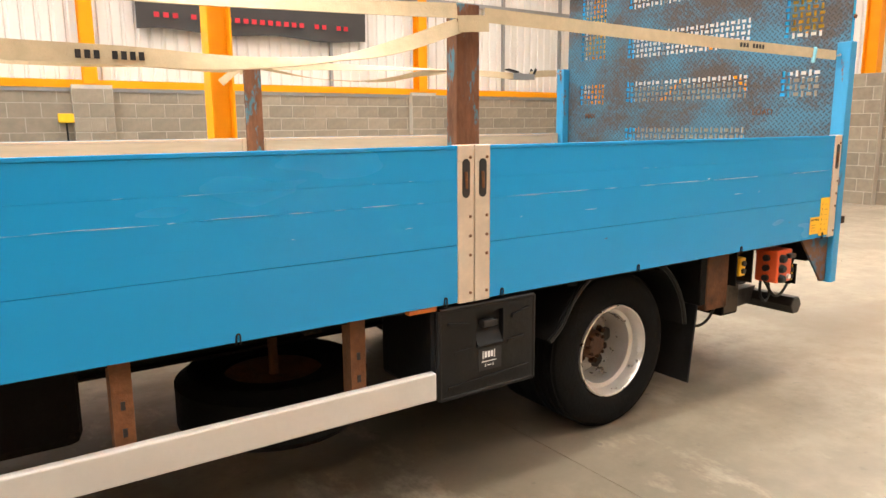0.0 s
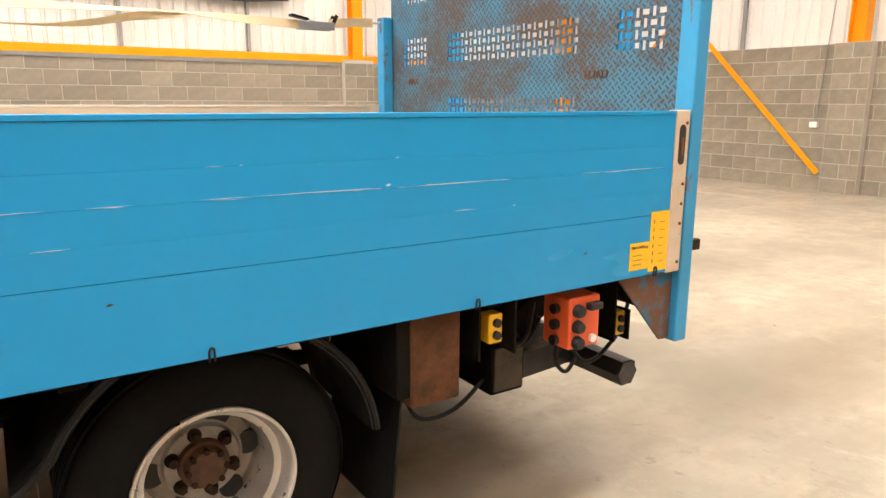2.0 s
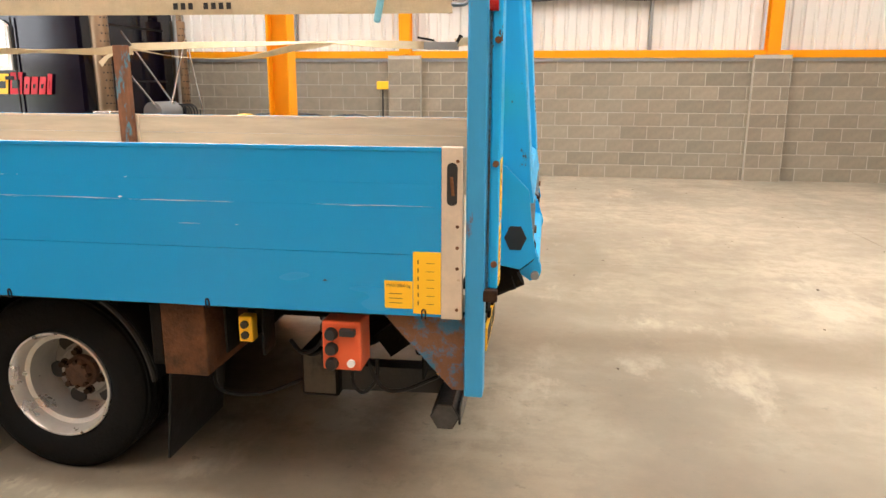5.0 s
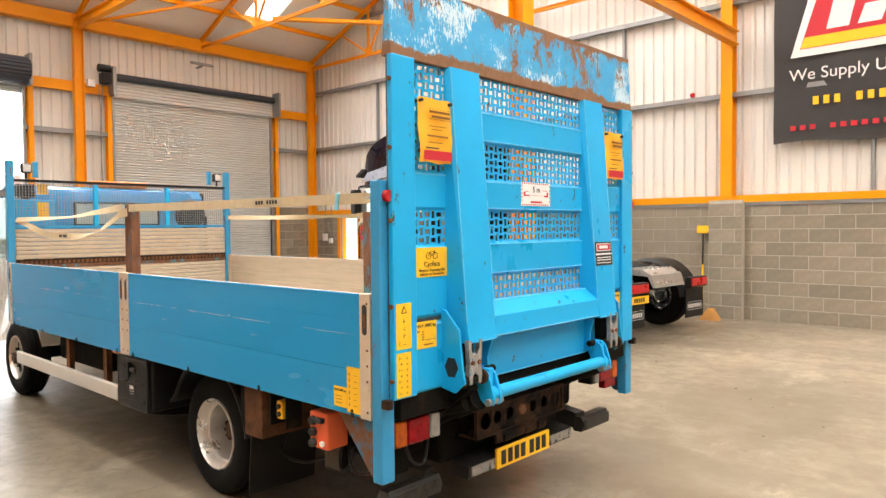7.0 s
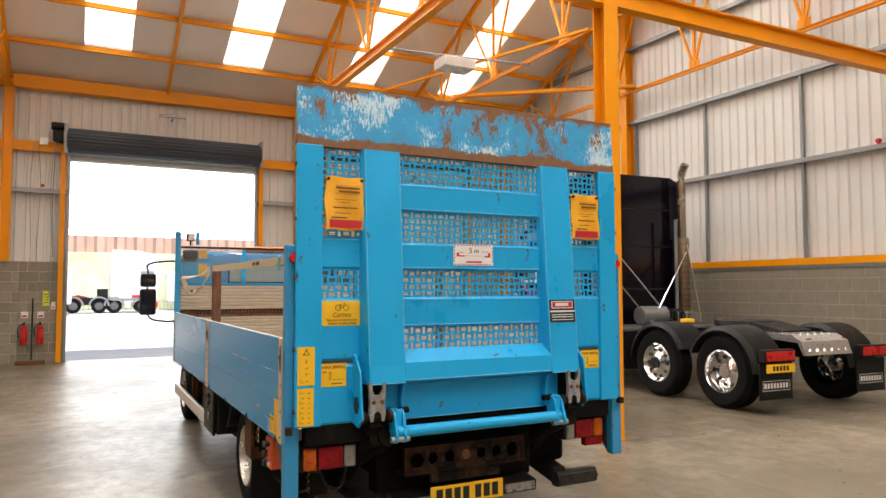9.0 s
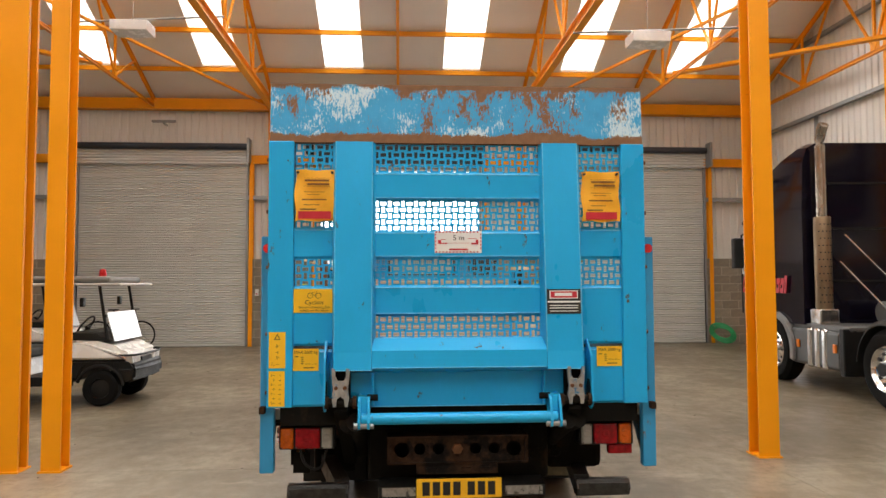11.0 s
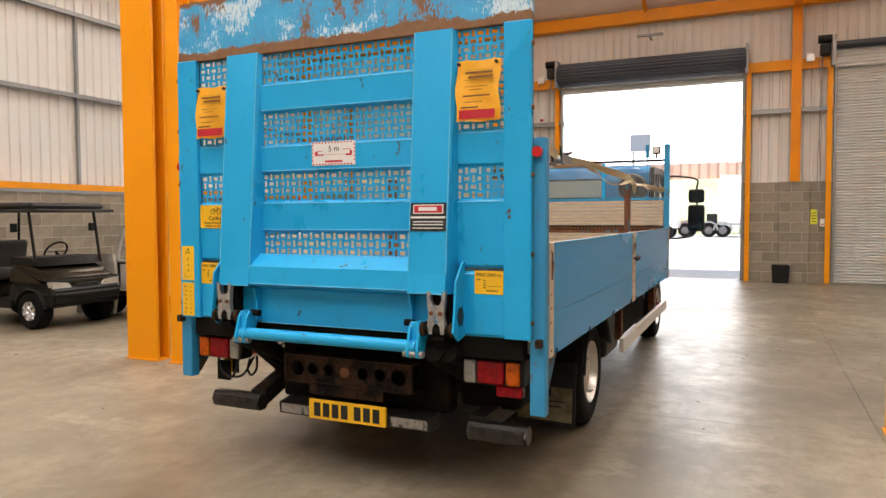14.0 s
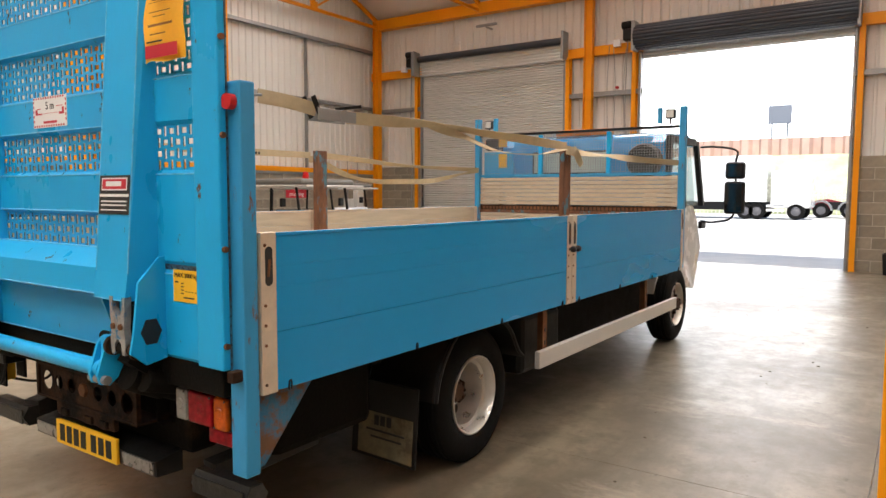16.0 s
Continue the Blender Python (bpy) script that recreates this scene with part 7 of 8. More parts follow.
tpart("air_tank", t, GREY, "grey air tank", True)
for x in (-1.75, -0.75):
    t = B()
    box(t, x - 0.03, x + 0.03, TY0 + 0.02, TY0 + 0.05, 0.6, 0.72, 0.006)
    tpart("side_marker", t, AMBER)
t = B()
for k in range(26):
    a = k * 0.9
    t_ = [( -0.7 + 0.14 * math.cos(a + s * 0.5), 10.65 + 0.012 * k - 0.15 + 0.01 * s, 1.12 + 0.14 * math.sin(a + s * 0.5)) for s in range(7)]
    pipe(t, t_, 0.012, 5)
tagged(tpart("coiled_hose", t, BLACK, "black coiled air hoses"), kind="stuff")
for z in (1.6, 2.4, 3.1):
    t = B()
    box(t, -1.325, -1.305, TY0 + 0.35, TY1 - 0.35, z, z + 0.03)
    part("panel_seam", t, BLACK, tcab)

# the cab and the gear on its back stand well forward of the lead axle
for ob in tr.children:
    if ob.name.split(".")[0] in ("cab", "front_arch", "exhaust_pipe", "stay", "intake_pipe", "air_tank", "coiled_hose"):
        ob.location.x -= 0.27
# it stands a little askew to the wall
tr.matrix_basis = pose(0.07, 10.483, 0, 0, 0, -3.15)

# ---------------- buggies by the south wall ----------------
SEATGREY = material("grey_vinyl_seat", (0.035, 0.033, 0.03), 0.6, vary=0.1)
BRONZE = material("bronze_body", (0.06, 0.05, 0.035), 0.25, 0.75, vary=0.06, rough_vary=0.02, bump=0)
ROOFGREY = material("grey_canopy", (0.022, 0.02, 0.019), 0.5, vary=0.1, spec=0.3)


CANOPYGREY = material("dusty_grey_canopy", (0.13, 0.12, 0.105), 0.6, vary=0.1)


def golf_buggy(label, cx, fy, body, roof_mat, r=0.23, screen=True, fender=BLACK):
    """Faces +y; cx is the middle, fy the front axle."""
    g = thing("golf_buggy", label, "golf cart", (cx, fy, 0), "parked buggies")
    t = B()
    prism(t, [(fy + 0.36, 0.56), (fy + 0.38, 0.64), (fy + 0.24, 0.76), (fy - 0.2, 0.885), (fy - 0.42, 0.9), (fy - 0.48, 0.56)], "x", cx - 0.56, cx + 0.56)
    bmesh.ops.bevel(t, geom=list(t.edges), offset=0.075, segments=4, affect="EDGES")
    part("hood", t, body, g, smooth=True)
    t = B()
    prism(t, [(fy + 0.32, 0.28), (fy + 0.43, 0.34), (fy + 0.44, 0.5), (fy + 0.36, 0.6), (fy - 0.46, 0.6), (fy - 0.5, 0.34), (fy - 0.3, 0.34), (fy - 0.22, 0.5), (fy + 0.14, 0.52), (fy + 0.24, 0.34)], "x", cx - 0.53, cx + 0.53)
    bmesh.ops.bevel(t, geom=list(t.edges), offset=0.03, segments=2, affect="EDGES")
    part("bumper", t, BLACK, g)
    for z in (0.47, 0.66):
        t = B()
        pipe(t, arc([(cx - 0.55, fy + 0.22, z), (cx - 0.48, fy + 0.42, z), (cx, fy + 0.48, z), (cx + 0.48, fy + 0.42, z), (cx + 0.55, fy + 0.22, z)], 6), 0.014, 8)
        part("bull_bar", t, BLACK, g, smooth=True)
    t = B()
    prism(t, [(fy + 0.12, 0.845), (fy - 0.1, 0.95), (fy - 0.44, 0.96), (fy - 0.46, 0.86)], "x", cx - 0.5, cx + 0.5)
    part("dash_cowl", t, BLACK, g)
    for s in (-1, 1):
        t = B()
        pipe(t, [(cx + s * 0.555, fy + 0.3 * math.cos(radians(a)), r + 0.3 * math.sin(radians(a))) for a in range(8, 173, 12)], 0.022, 8)
        part("arch_trim", t, BLACK, g, smooth=True)
        t = B()
        box(t, cx + s * 0.57 - 0.02, cx + s * 0.57 + 0.02, fy - 1.4, fy - 0.34, 0.27, 0.39, 0.012)
        part("sill", t, BLACK, g)
    t = B()
    box(t, cx - 0.18, cx + 0.18, fy + 0.375, fy + 0.40, 0.55, 0.61, 0.008)
    part("grille", t, INK, g)
    for s in (-1, 1):
        t = B()
        prism(t, [(cx + s * 0.22, 0.54), (cx + s * 0.5, 0.55), (cx + s * 0.53, 0.65), (cx + s * 0.28, 0.62)], "y", fy + 0.30, fy + 0.395)
        part("headlamp", t, CLEAR, g)
    t = B()
    box(t, cx - 0.55, cx + 0.55, fy - 1.35, fy - 0.45, 0.28, 0.36, 0.02)
    part("floor_pan", t, BLACK, g)
    t = B()
    prism(t, [(fy - 1.1, 0.34), (fy - 1.15, 0.6), (fy - 2.3, 0.62), (fy - 2.35, 0.4), (fy - 1.95, 0.36), (fy - 1.85, 0.52), (fy - 1.45, 0.52), (fy - 1.38, 0.36)], "x", cx - 0.57, cx + 0.57)
    bmesh.ops.bevel(t, geom=list(t.edges), offset=0.03, segments=2, affect="EDGES")
    part("rear_body", t, body, g)
    t = B()
    box(t, cx - 0.52, cx + 0.52, fy - 1.55, fy - 1.0, 0.61, 0.74, 0.04)
    part("seat", t, SEATGREY, g)
    t = B()
    turned_box(t, pose(cx, fy - 1.6, 0.95, -12, 0, 0), 1.04, 0.1, 0.42, 0.04)
    part("backrest", t, SEATGREY, g)
    t = B()
    box(t, cx - 0.56, cx + 0.56, fy - 2.3, fy + 0.1, 1.615, 1.70, 0.04)
    part("canopy", t, roof_mat, g)
    t = B()
    box(t, cx - 0.6, cx + 0.6, fy - 2.35, fy + 0.25, 1.575, 1.612, 0.012)
    part("canopy_rim", t, DIRTYWHITE if body is WHITE else roof_mat, g)
    for s in (-1, 1):
        for a, b_ in (((fy + 0.06, 0.86), (fy - 0.06, 1.61)), ((fy - 1.75, 0.6), (fy - 1.7, 1.61))):
            t = B()
            rod(t, (cx + s * 0.5, *a), (cx + s * 0.5, *b_), 0.02, 10)
            part("canopy_post", t, BLACK, g)
        t = B()
        box(t, cx + s * 0.6 - 0.04, cx + s * 0.6 + 0.04, fy - 0.25, fy - 0.2, 1.3, 1.42, 0.01)
        part("mirror", t, BLACK, g)
    if screen:
        t = B()
        for f in (0.42, 1.0):
            rod(t, (cx - 0.5, fy + 0.06 - 0.12 * f, 0.86 + 0.75 * f), (cx + 0.5, fy + 0.06 - 0.12 * f, 0.86 + 0.75 * f), 0.018, 10)
        part("screen_frame", t, BLACK, g, "black windscreen frame")
        t = B()
        prism(t, [(fy + 0.15, 0.84), (fy + 0.04, 1.22), (fy + 0.03, 1.22), (fy + 0.14, 0.84)], "x", cx - 0.48, cx + 0.48)
        part("folded_screen", t, material("pale_acrylic", (0.75, 0.76, 0.78), 0.15, vary=0.02, bump=0), g, "folded pale windscreen")
    t = B()
    for k in range(24):
        a, b_ = 2 * math.pi * k / 24, 2 * math.pi * (k + 1) / 24
        m = pose(cx - 0.25, fy - 0.55, 1.0, -35, 0, 0)
        rod(t, m @ Vector((0.17 * math.cos(a), 0, 0.17 * math.sin(a))), m @ Vector((0.17 * math.cos(b_), 0, 0.17 * math.sin(b_))), 0.014, 6)
    bar(t, m @ Vector((-0.17, 0, 0)), m @ Vector((0.17, 0, 0)), 0.03, 0.012)
    part("steering_wheel", t, BLACK, g)
    t = B()
    rod(t, (cx - 0.25, fy - 0.55, 1.0), (cx - 0.25, fy - 0.2, 0.7), 0.02)
    part("steering_column", t, BLACK, g)
    for y in (fy, fy - 1.65):
        for s in (-1, 1):
            xo = cx + s * 0.58
            w = part("wheel", lathe(B(), [(0.13, s * -0.2), (r - 0.03, s * -0.2), (r, s * -0.16), (r, s * -0.03), (r - 0.03, 0.0), (0.13, 0.0)], (xo, y, r), "x", 28), TYRE, g, smooth=True)
            part("rim", lathe(B(), [(0.13, 0.0), (0.12, s * -0.03), (0.05, s * -0.01), (0.0, s * -0.01)], (xo, y, r), "x", 24), CHROME if body is BRONZE else BLACK, w, smooth=True)
            if body is BRONZE:
                for k in range(7):
                    a = 2 * math.pi * k / 7
                    t = B()
                    bar(t, (xo + s * 0.001, y + 0.03 * math.cos(a), r + 0.03 * math.sin(a)), (xo + s * 0.001, y + 0.12 * math.cos(a), r + 0.12 * math.sin(a)), 0.016, 0.02)
                    part("spoke", t, CHROME, w)
    return g


golf_buggy("white golf buggy with a grey canopy and folded windscreen", -1.3, -0.78, WHITE, CANOPYGREY)
golf_buggy("white golf buggy parked behind another, its windscreen folded", -4.3, -3.0, WHITE, CANOPYGREY)
golf_buggy("bronze golf buggy with a dark canopy and alloy wheels", 1.14, -3.25, BRONZE, ROOFGREY, 0.25, False)
bcn = thing("red_beacon", "red beacon standing on the white buggy canopy", "beacon", (-1.05, -0.9, 1.7))
t = B()
lathe(t, [(0.0, 1.695), (0.05, 1.695), (0.05, 1.735), (0.04, 1.795), (0.0, 1.81)], (-1.05, -0.9, 0), "z", 16)
part("dome", t, RED, bcn, smooth=True)
# white pickup-bed buggy
pk = thing("utility_bed_buggy", "white utility buggy bed with pressed sides and hoop rail", "utility cart", (-0.2, -2.8, 0))
t = B()
box(t, -0.8, 0.34, -3.9, -2.5, 0.36, 0.42)
box(t, 0.28, 0.34, -3.9, -2.5, 0.42, 0.86, 0.01)
box(t, -0.8, -0.74, -3.9, -2.5, 0.42, 0.86, 0.01)
box(t, -0.74, 0.28, -2.56, -2.5, 0.42, 0.86, 0.01)
part("load_bed", t, DIRTYWHITE, pk)
for k in range(4):
    t = B()
    box(t, 0.338, 0.362, -3.3 + 0.18 * k, -3.2 + 0.18 * k, 0.5, 0.74, 0.01)
    part("pressing", t, DIRTYWHITE, pk)
t = B()
pipe(t, arc([(0.31, -3.5, 0.86), (0.31, -3.45, 1.1), (0.31, -3.3, 1.32), (0.31, -3.0, 1.34), (0.31, -2.53, 1.34)], 6), 0.03, 10)
for y in (-3.1, -2.8, -2.53):
    rod(t, (0.31, y, 0.86), (0.31, y, 1.34), 0.016, 8)
part("hoop_rail", t, DIRTYWHITE, pk, "white tubular hoop rail", smooth=True)
t = B()
prism(t, [(-4.3, 0.02), (-3.5, 0.05), (-3.42, 0.5), (-3.5, 0.95), (-4.3, 0.95)], "x", 0.35, 0.40)
part("side_fairing", t, DIRTYWHITE, pk)
t = B()
box(t, 0.335, 0.352, -3.42, -2.5, 0.80, 0.83, 0.003)
part("trim_strip", t, BLACK, pk)
t = B()
box(t, 0.335, 0.36, -3.45, -3.41, 0.45, 0.83, 0.004)
part("seal", t, BLACK, pk)
t = B()
box(t, 0.3, 0.36, -3.45, -2.5, 0.33, 0.4, 0.01)
part("sill", t, BLACK, pk)
pk.location.y += 0.28
for x in (0.1, -0.6):
    for y in (-2.6, -3.6):
        t = B()
        lathe(t, [(0.1, -0.1), (0.22, -0.1), (0.24, -0.06), (0.24, 0.06), (0.22, 0.1), (0.1, 0.1), (0.0, 0.06)], (x, y, 0.24), "x", 24)
        part("wheel", t, TYRE, pk, smooth=True)

# bicycle against the shutter
bk = thing("bicycle", "black bicycle leaning by the closed shutter", "bicycle", (-9.2, -3.6, 0))
for y in (-3.3, -4.35):
    t = B()
    for k in range(32):
        a, b_ = 2 * math.pi * k / 32, 2 * math.pi * (k + 1) / 32
        rod(t, (-9.15, y + 0.33 * math.cos(a), 0.35 + 0.33 * math.sin(a)), (-9.15, y + 0.33 * math.cos(b_), 0.35 + 0.33 * math.sin(b_)), 0.02, 6)
    for k in range(10):
        a = 2 * math.pi * k / 10
        rod(t, (-9.15, y, 0.35), (-9.15, y + 0.33 * math.cos(a), 0.35 + 0.33 * math.sin(a)), 0.002, 4)
    part("wheel", t, TYRE, bk)
t = B()
for a, b_ in (((-3.3, 0.35), (-3.45, 0.9)), ((-3.45, 0.85), (-3.95, 0.8)), ((-3.43, 0.75), (-3.85, 0.33)), ((-3.85, 0.33), (-3.97, 0.95)), ((-3.85, 0.33), (-4.35, 0.35)), ((-4.35, 0.35), (-3.95, 0.8))):
    rod(t, (-9.15, *a), (-9.15, *b_), 0.018, 8)
rod(t, (-9.4, -3.45, 0.98), (-8.9, -3.45, 0.98), 0.014, 8)
rod(t, (-9.15, -3.45, 0.88), (-9.15, -3.45, 0.98), 0.014, 8)
part("frame", t, BLACK, bk)
t = B()
box(t, -9.2, -9.1, -4.1, -3.85, 0.95, 0.99, 0.015)
part("saddle", t, BLACK, bk)

# ---------------- hall fittings ----------------
ban = thing("banner", "large charcoal vinyl banner with a red badge and white lettering", "banner", (5.1, NORTH, 3))
t = B()
n, m_ = 40, 10
grid = [[t.verts.new((3.05 + 4.15 * i / n, NORTH + 0.02 - 0.012 * math.sin(i * 0.7) - 0.01 * math.sin(j * 1.1 + i * 0.3), 2.99 + 0.03 * math.sin(i * 0.35) * (1 - j / m_) + 2.56 * j / m_)) for j in range(m_ + 1)] for i in range(n + 1)]
for i in range(n):
    for j in range(m_):
        t.faces.new((grid[i][j], grid[i][j + 1], grid[i + 1][j + 1], grid[i + 1][j]))
part("cloth", t, DARKCLOTH, ban, smooth=True)
BY = NORTH - 0.012


def slanted(x0, x1, z0, z1, lean):
    return [(x0, z0), (x1, z0), (x1 + lean, z1), (x0 + lean, z1)]


for pts, mt, d in ((slanted(3.32, 6.55, 4.38, 5.42, 0.3), WHITEPRINT, 0.0), (slanted(3.46, 6.45, 4.5, 5.32, 0.26), REDPRINT, 0.004), (slanted(3.47, 6.45, 4.51, 4.68, 0.06), YELLOW, 0.007)):
    t = B()
    prism(t, pts, "y", BY - d - 0.003, BY - d)
    part("badge_shape", t, mt, ban)
for k in range(6):
    t = B()
    prism(t, slanted(3.85 + 0.44 * k, 4.17 + 0.44 * k, 4.76, 5.2 if k in (0, 2, 3) else 5.05, 0.1), "y", BY - 0.012, BY - 0.008)
    part("badge_mark", t, WHITEPRINT, ban)
lettering("We Supply Used Trucks", WHITEPRINT, ban, facing_my(3.3, BY - 0.006, 4.08), 0.262, "LEFT")
for k in range(17):
    if k in (3, 7, 12):
        continue
    for dx, dw, z0, z1 in ((0.0, 0.085, 3.585, 3.715),):
        t = B()
        box(t, 3.66 + 0.155 * k + dx, 3.66 + 0.155 * k + dx + dw, BY - 0.006, BY - 0.003, z0, z1)
        part("gold_bar", t, YELLOW, ban)
for k in range(24):
    if k in (3, 18, 21):
        continue
    t = B()
    box(t, 3.32 + 0.148 * k, 3.405 + 0.148 * k, BY - 0.006, BY - 0.003, 3.19, 3.27)
    part("red_bar", t, REDPRINT, ban)

# yellow squeegee, wedge, alarm bell
sq = thing("floor_scraper", "yellow long-handled floor scraper against the wall", "tool", (1.9, 12.55, 0))
t = B()
rod(t, (1.92, 12.55, 0.0), (1.90, 12.66, 1.5), 0.014, 8)
part("handle", t, BLACK, sq)
t = B()
rod(t, (1.92, 12.555, 0.05), (1.91, 12.62, 0.95), 0.018, 8)
part("sleeve", t, YELLOW, sq)
t = B()
box(t, 1.79, 2.02, 12.64, 12.67, 1.5, 1.64, 0.01)
part("blade", t, YELLOW, sq)
wd = thing("wheel_chock", "orange wheel chock on the floor", "chock", (2.15, 12.3, 0))
t = B()
prism(t, [(1.98, 0.0), (2.32, 0.0), (2.2, 0.2), (2.14, 0.2)], "y", 12.25, 12.42)
part("wedge", t, material("worn_orange_wood", (0.55, 0.27, 0.07), 0.7, vary=0.2), wd)
for x, z, y in ((1.66, 3.98, NORTH), ):
    bl = thing("alarm_bell", "small red alarm bell on the sheeting rail", "alarm", (x, y, z))
    t = B()
    lathe(t, [(0.0, -0.06), (0.03, -0.06), (0.045, -0.03), (0.045, 0.0), (0.0, 0.0)], (x, y + 0.02, z + 0.02), "y", 18)
    part("gong", t, RED, bl, smooth=True)

for y, s_, top in ((0.30, 1, 4.9), (0.46, -1, 4.85), (0.70, 1, 4.8), (6.78, -1, 4.9)):
    cb = thing("wall_cable", "thin grey cable hanging down the cladding", "cable", (FRONT, y, 1.4), "wall cables")
    t = B()
    pipe(t, arc([(FRONT + 0.06, y, 1.45), (FRONT + 0.07, y + s_ * 0.02, 2.6), (FRONT + 0.07, y - s_ * 0.02, 3.9), (FRONT + 0.1, y + s_ * 0.03, top)], 5), 0.008, 6)
    part("sheath", t, GREY, cb, smooth=True)
bl = thing("alarm_bell", "small red alarm bell on the front wall rail", "alarm", (FRONT, 0.52, 3.95))
t = B()
lathe(t, [(0.0, 0.06), (0.025, 0.06), (0.038, 0.035), (0.038, 0.0), (0.0, 0.0)], (FRONT + 0.04, 0.52, 3.95), "x", 18)
part("gong", t, RED, bl, smooth=True)
# fire points on the front wall
for y in (0.25, 0.56):
    fe = thing("fire_extinguisher", "red fire extinguisher hung on the block pier", "extinguisher", (FRONT, y, 0.4), "fire extinguishers")
    t = B()
    lathe(t, [(0.0, 0.42), (0.058, 0.42), (0.066, 0.45), (0.066, 0.76), (0.048, 0.82), (0.02, 0.85), (0.0, 0.85)], (FRONT + 0.1, y, 0), "z", 20)
    part("cylinder", t, RED, fe, smooth=True)
    t = B()
    box(t, FRONT + 0.06, FRONT + 0.16, y - 0.02, y + 0.02, 0.85, 0.91, 0.008)
    part("valve", t, BLACK, fe)
    t = B()
    pipe(t, arc([(FRONT + 0.12, y - 0.02, 0.88), (FRONT + 0.14, y - 0.11, 0.78), (FRONT + 0.13, y - 0.1, 0.58)], 6), 0.012, 6)
    part("hose", t, BLACK, fe, smooth=True)
    sg = thing("fire_sign", "small white extinguisher sign", "sign", (FRONT, y, 1.15), "fire signs")
    t = B()
    box(t, FRONT + 0.008, FRONT + 0.012, y - 0.065, y + 0.065, 1.0, 1.14)
    part("plate", t, WHITEPRINT, sg)
    t = B()
    box(t, FRONT + 0.0125, FRONT + 0.0135, y - 0.05, y + 0.05, 1.02, 1.06)
    part("red_bar", t, REDPRINT, sg)
br = thing("broom", "wide floor broom leaning against the pier", "broom", (FRONT + 0.3, 0.4, 0))
t = B()
rod(t, (FRONT + 0.35, 0.42, 0.1), (FRONT + 0.06, 0.40, 1.43), 0.016, 8)
part("handle", t, BLACK, br)
t = B()
box(t, FRONT + 0.3, FRONT + 0.4, 0.12, 0.68, 0.0, 0.09, 0.01)
part("head", t, RUST, br)
for y, z in ((0.66, 1.27), (6.72, 1.3)):
    nt = thing("wall_notice", "yellow paper notice on the blockwork", "sign", (FRONT, y, z), "yellow notices")
    t = B()
    box(t, FRONT + 0.008, FRONT + 0.012, y - 0.07, y + 0.07, z, z + 0.33)
    part("sheet", t, material("lime_paper", (0.7, 0.75, 0.05), 0.6, bump=0), nt)
    for k in range(4):
        t = B()
        box(t, FRONT + 0.0125, FRONT + 0.0132, y - 0.05, y + 0.04, z + 0.06 + 0.06 * k, z + 0.075 + 0.06 * k)
        part("dark_bar", t, INK, nt)
for y, z in ((0.8, 1.18), (6.88, 1.25), (-0.55, 1.3)):
    sw = thing("door_control", "small grey shutter control switch", "switch", (FRONT, y, z), "shutter controls")
    t = B()
    box(t, FRONT + 0.008, FRONT + 0.06, y - 0.045, y + 0.045, z, z + 0.17, 0.008)
    part("case", t, WHITE, sw)
    t = B()
    rod(t, (FRONT + 0.06, y, z + 0.05), (FRONT + 0.075, y, z + 0.05), 0.02, 12)
    part("button", t, RED, sw)
bn = thing("waste_bin", "small black open bin on the floor by the pier", "bin", (FRONT + 0.3, 6.05, 0))
t = B()
lo = [(-0.16, -0.13), (0.16, -0.13), (0.16, 0.13), (-0.16, 0.13)]
for sc0, sc1, z0, z1 in ((1.0, 1.15, 0.0, 0.4),):
    a = [t.verts.new((FRONT + 0.28 + p[1] * sc0, 6.06 + p[0] * sc0, z0)) for p in lo]
    b_ = [t.verts.new((FRONT + 0.28 + p[1] * sc1, 6.06 + p[0] * sc1, z1)) for p in lo]
    c = [t.verts.new((FRONT + 0.28 + p[1] * sc1 * 0.9, 6.06 + p[0] * sc1 * 0.9, z1)) for p in lo]
    d = [t.verts.new((FRONT + 0.28 + p[1] * sc0 * 0.9, 6.06 + p[0] * sc0 * 0.9, 0.02)) for p in lo]
    t.faces.new(a), t.faces.new(d)
    for r0, r1 in ((a, b_), (b_, c), (c, d)):
        for i in range(4):
            j = (i + 1) % 4
            t.faces.new((r0[i], r0[j], r1[j], r1[i]))
bmesh.ops.recalc_face_normals(t, faces=t.faces)
part("tub", t, BLACK, bn)
hr = thing("hose_coil", "green hose coiled on the floor", "hose", (FRONT + 0.35, 11.6, 0))
t = B()
for k in range(5):
    pipe(t, [(FRONT + 0.35 + 0.12 * math.cos(a), 11.6 + (0.3 - 0.03 * k) * math.cos(a + 0.4), 0.28 + (0.26 - 0.03 * k) * math.sin(a)) for a in np.linspace(0, 6.28, 26)], 0.018, 6)
part("coils", t, material("green_hose", (0.02, 0.3, 0.1), 0.5), hr, smooth=True)
# wall lights over the doors
for y in (-2.9, 3.2, 9.2):
    wl2 = thing("wall_light", "slim grey bracket light above the shutter", "light fitting", (FRONT, y, 5.7), "shutter lights")
    t = B()
    box(t, FRONT - 0.05, FRONT + 0.25, y - 0.02, y + 0.02, 5.70, 5.74)
    part("bracket", t, GREY, wl2)
    t = B()
    box(t, FRONT + 0.2, FRONT + 0.28, y - 0.3, y + 0.3, 5.74, 5.80, 0.01)
    part("head", t, GREY, wl2)
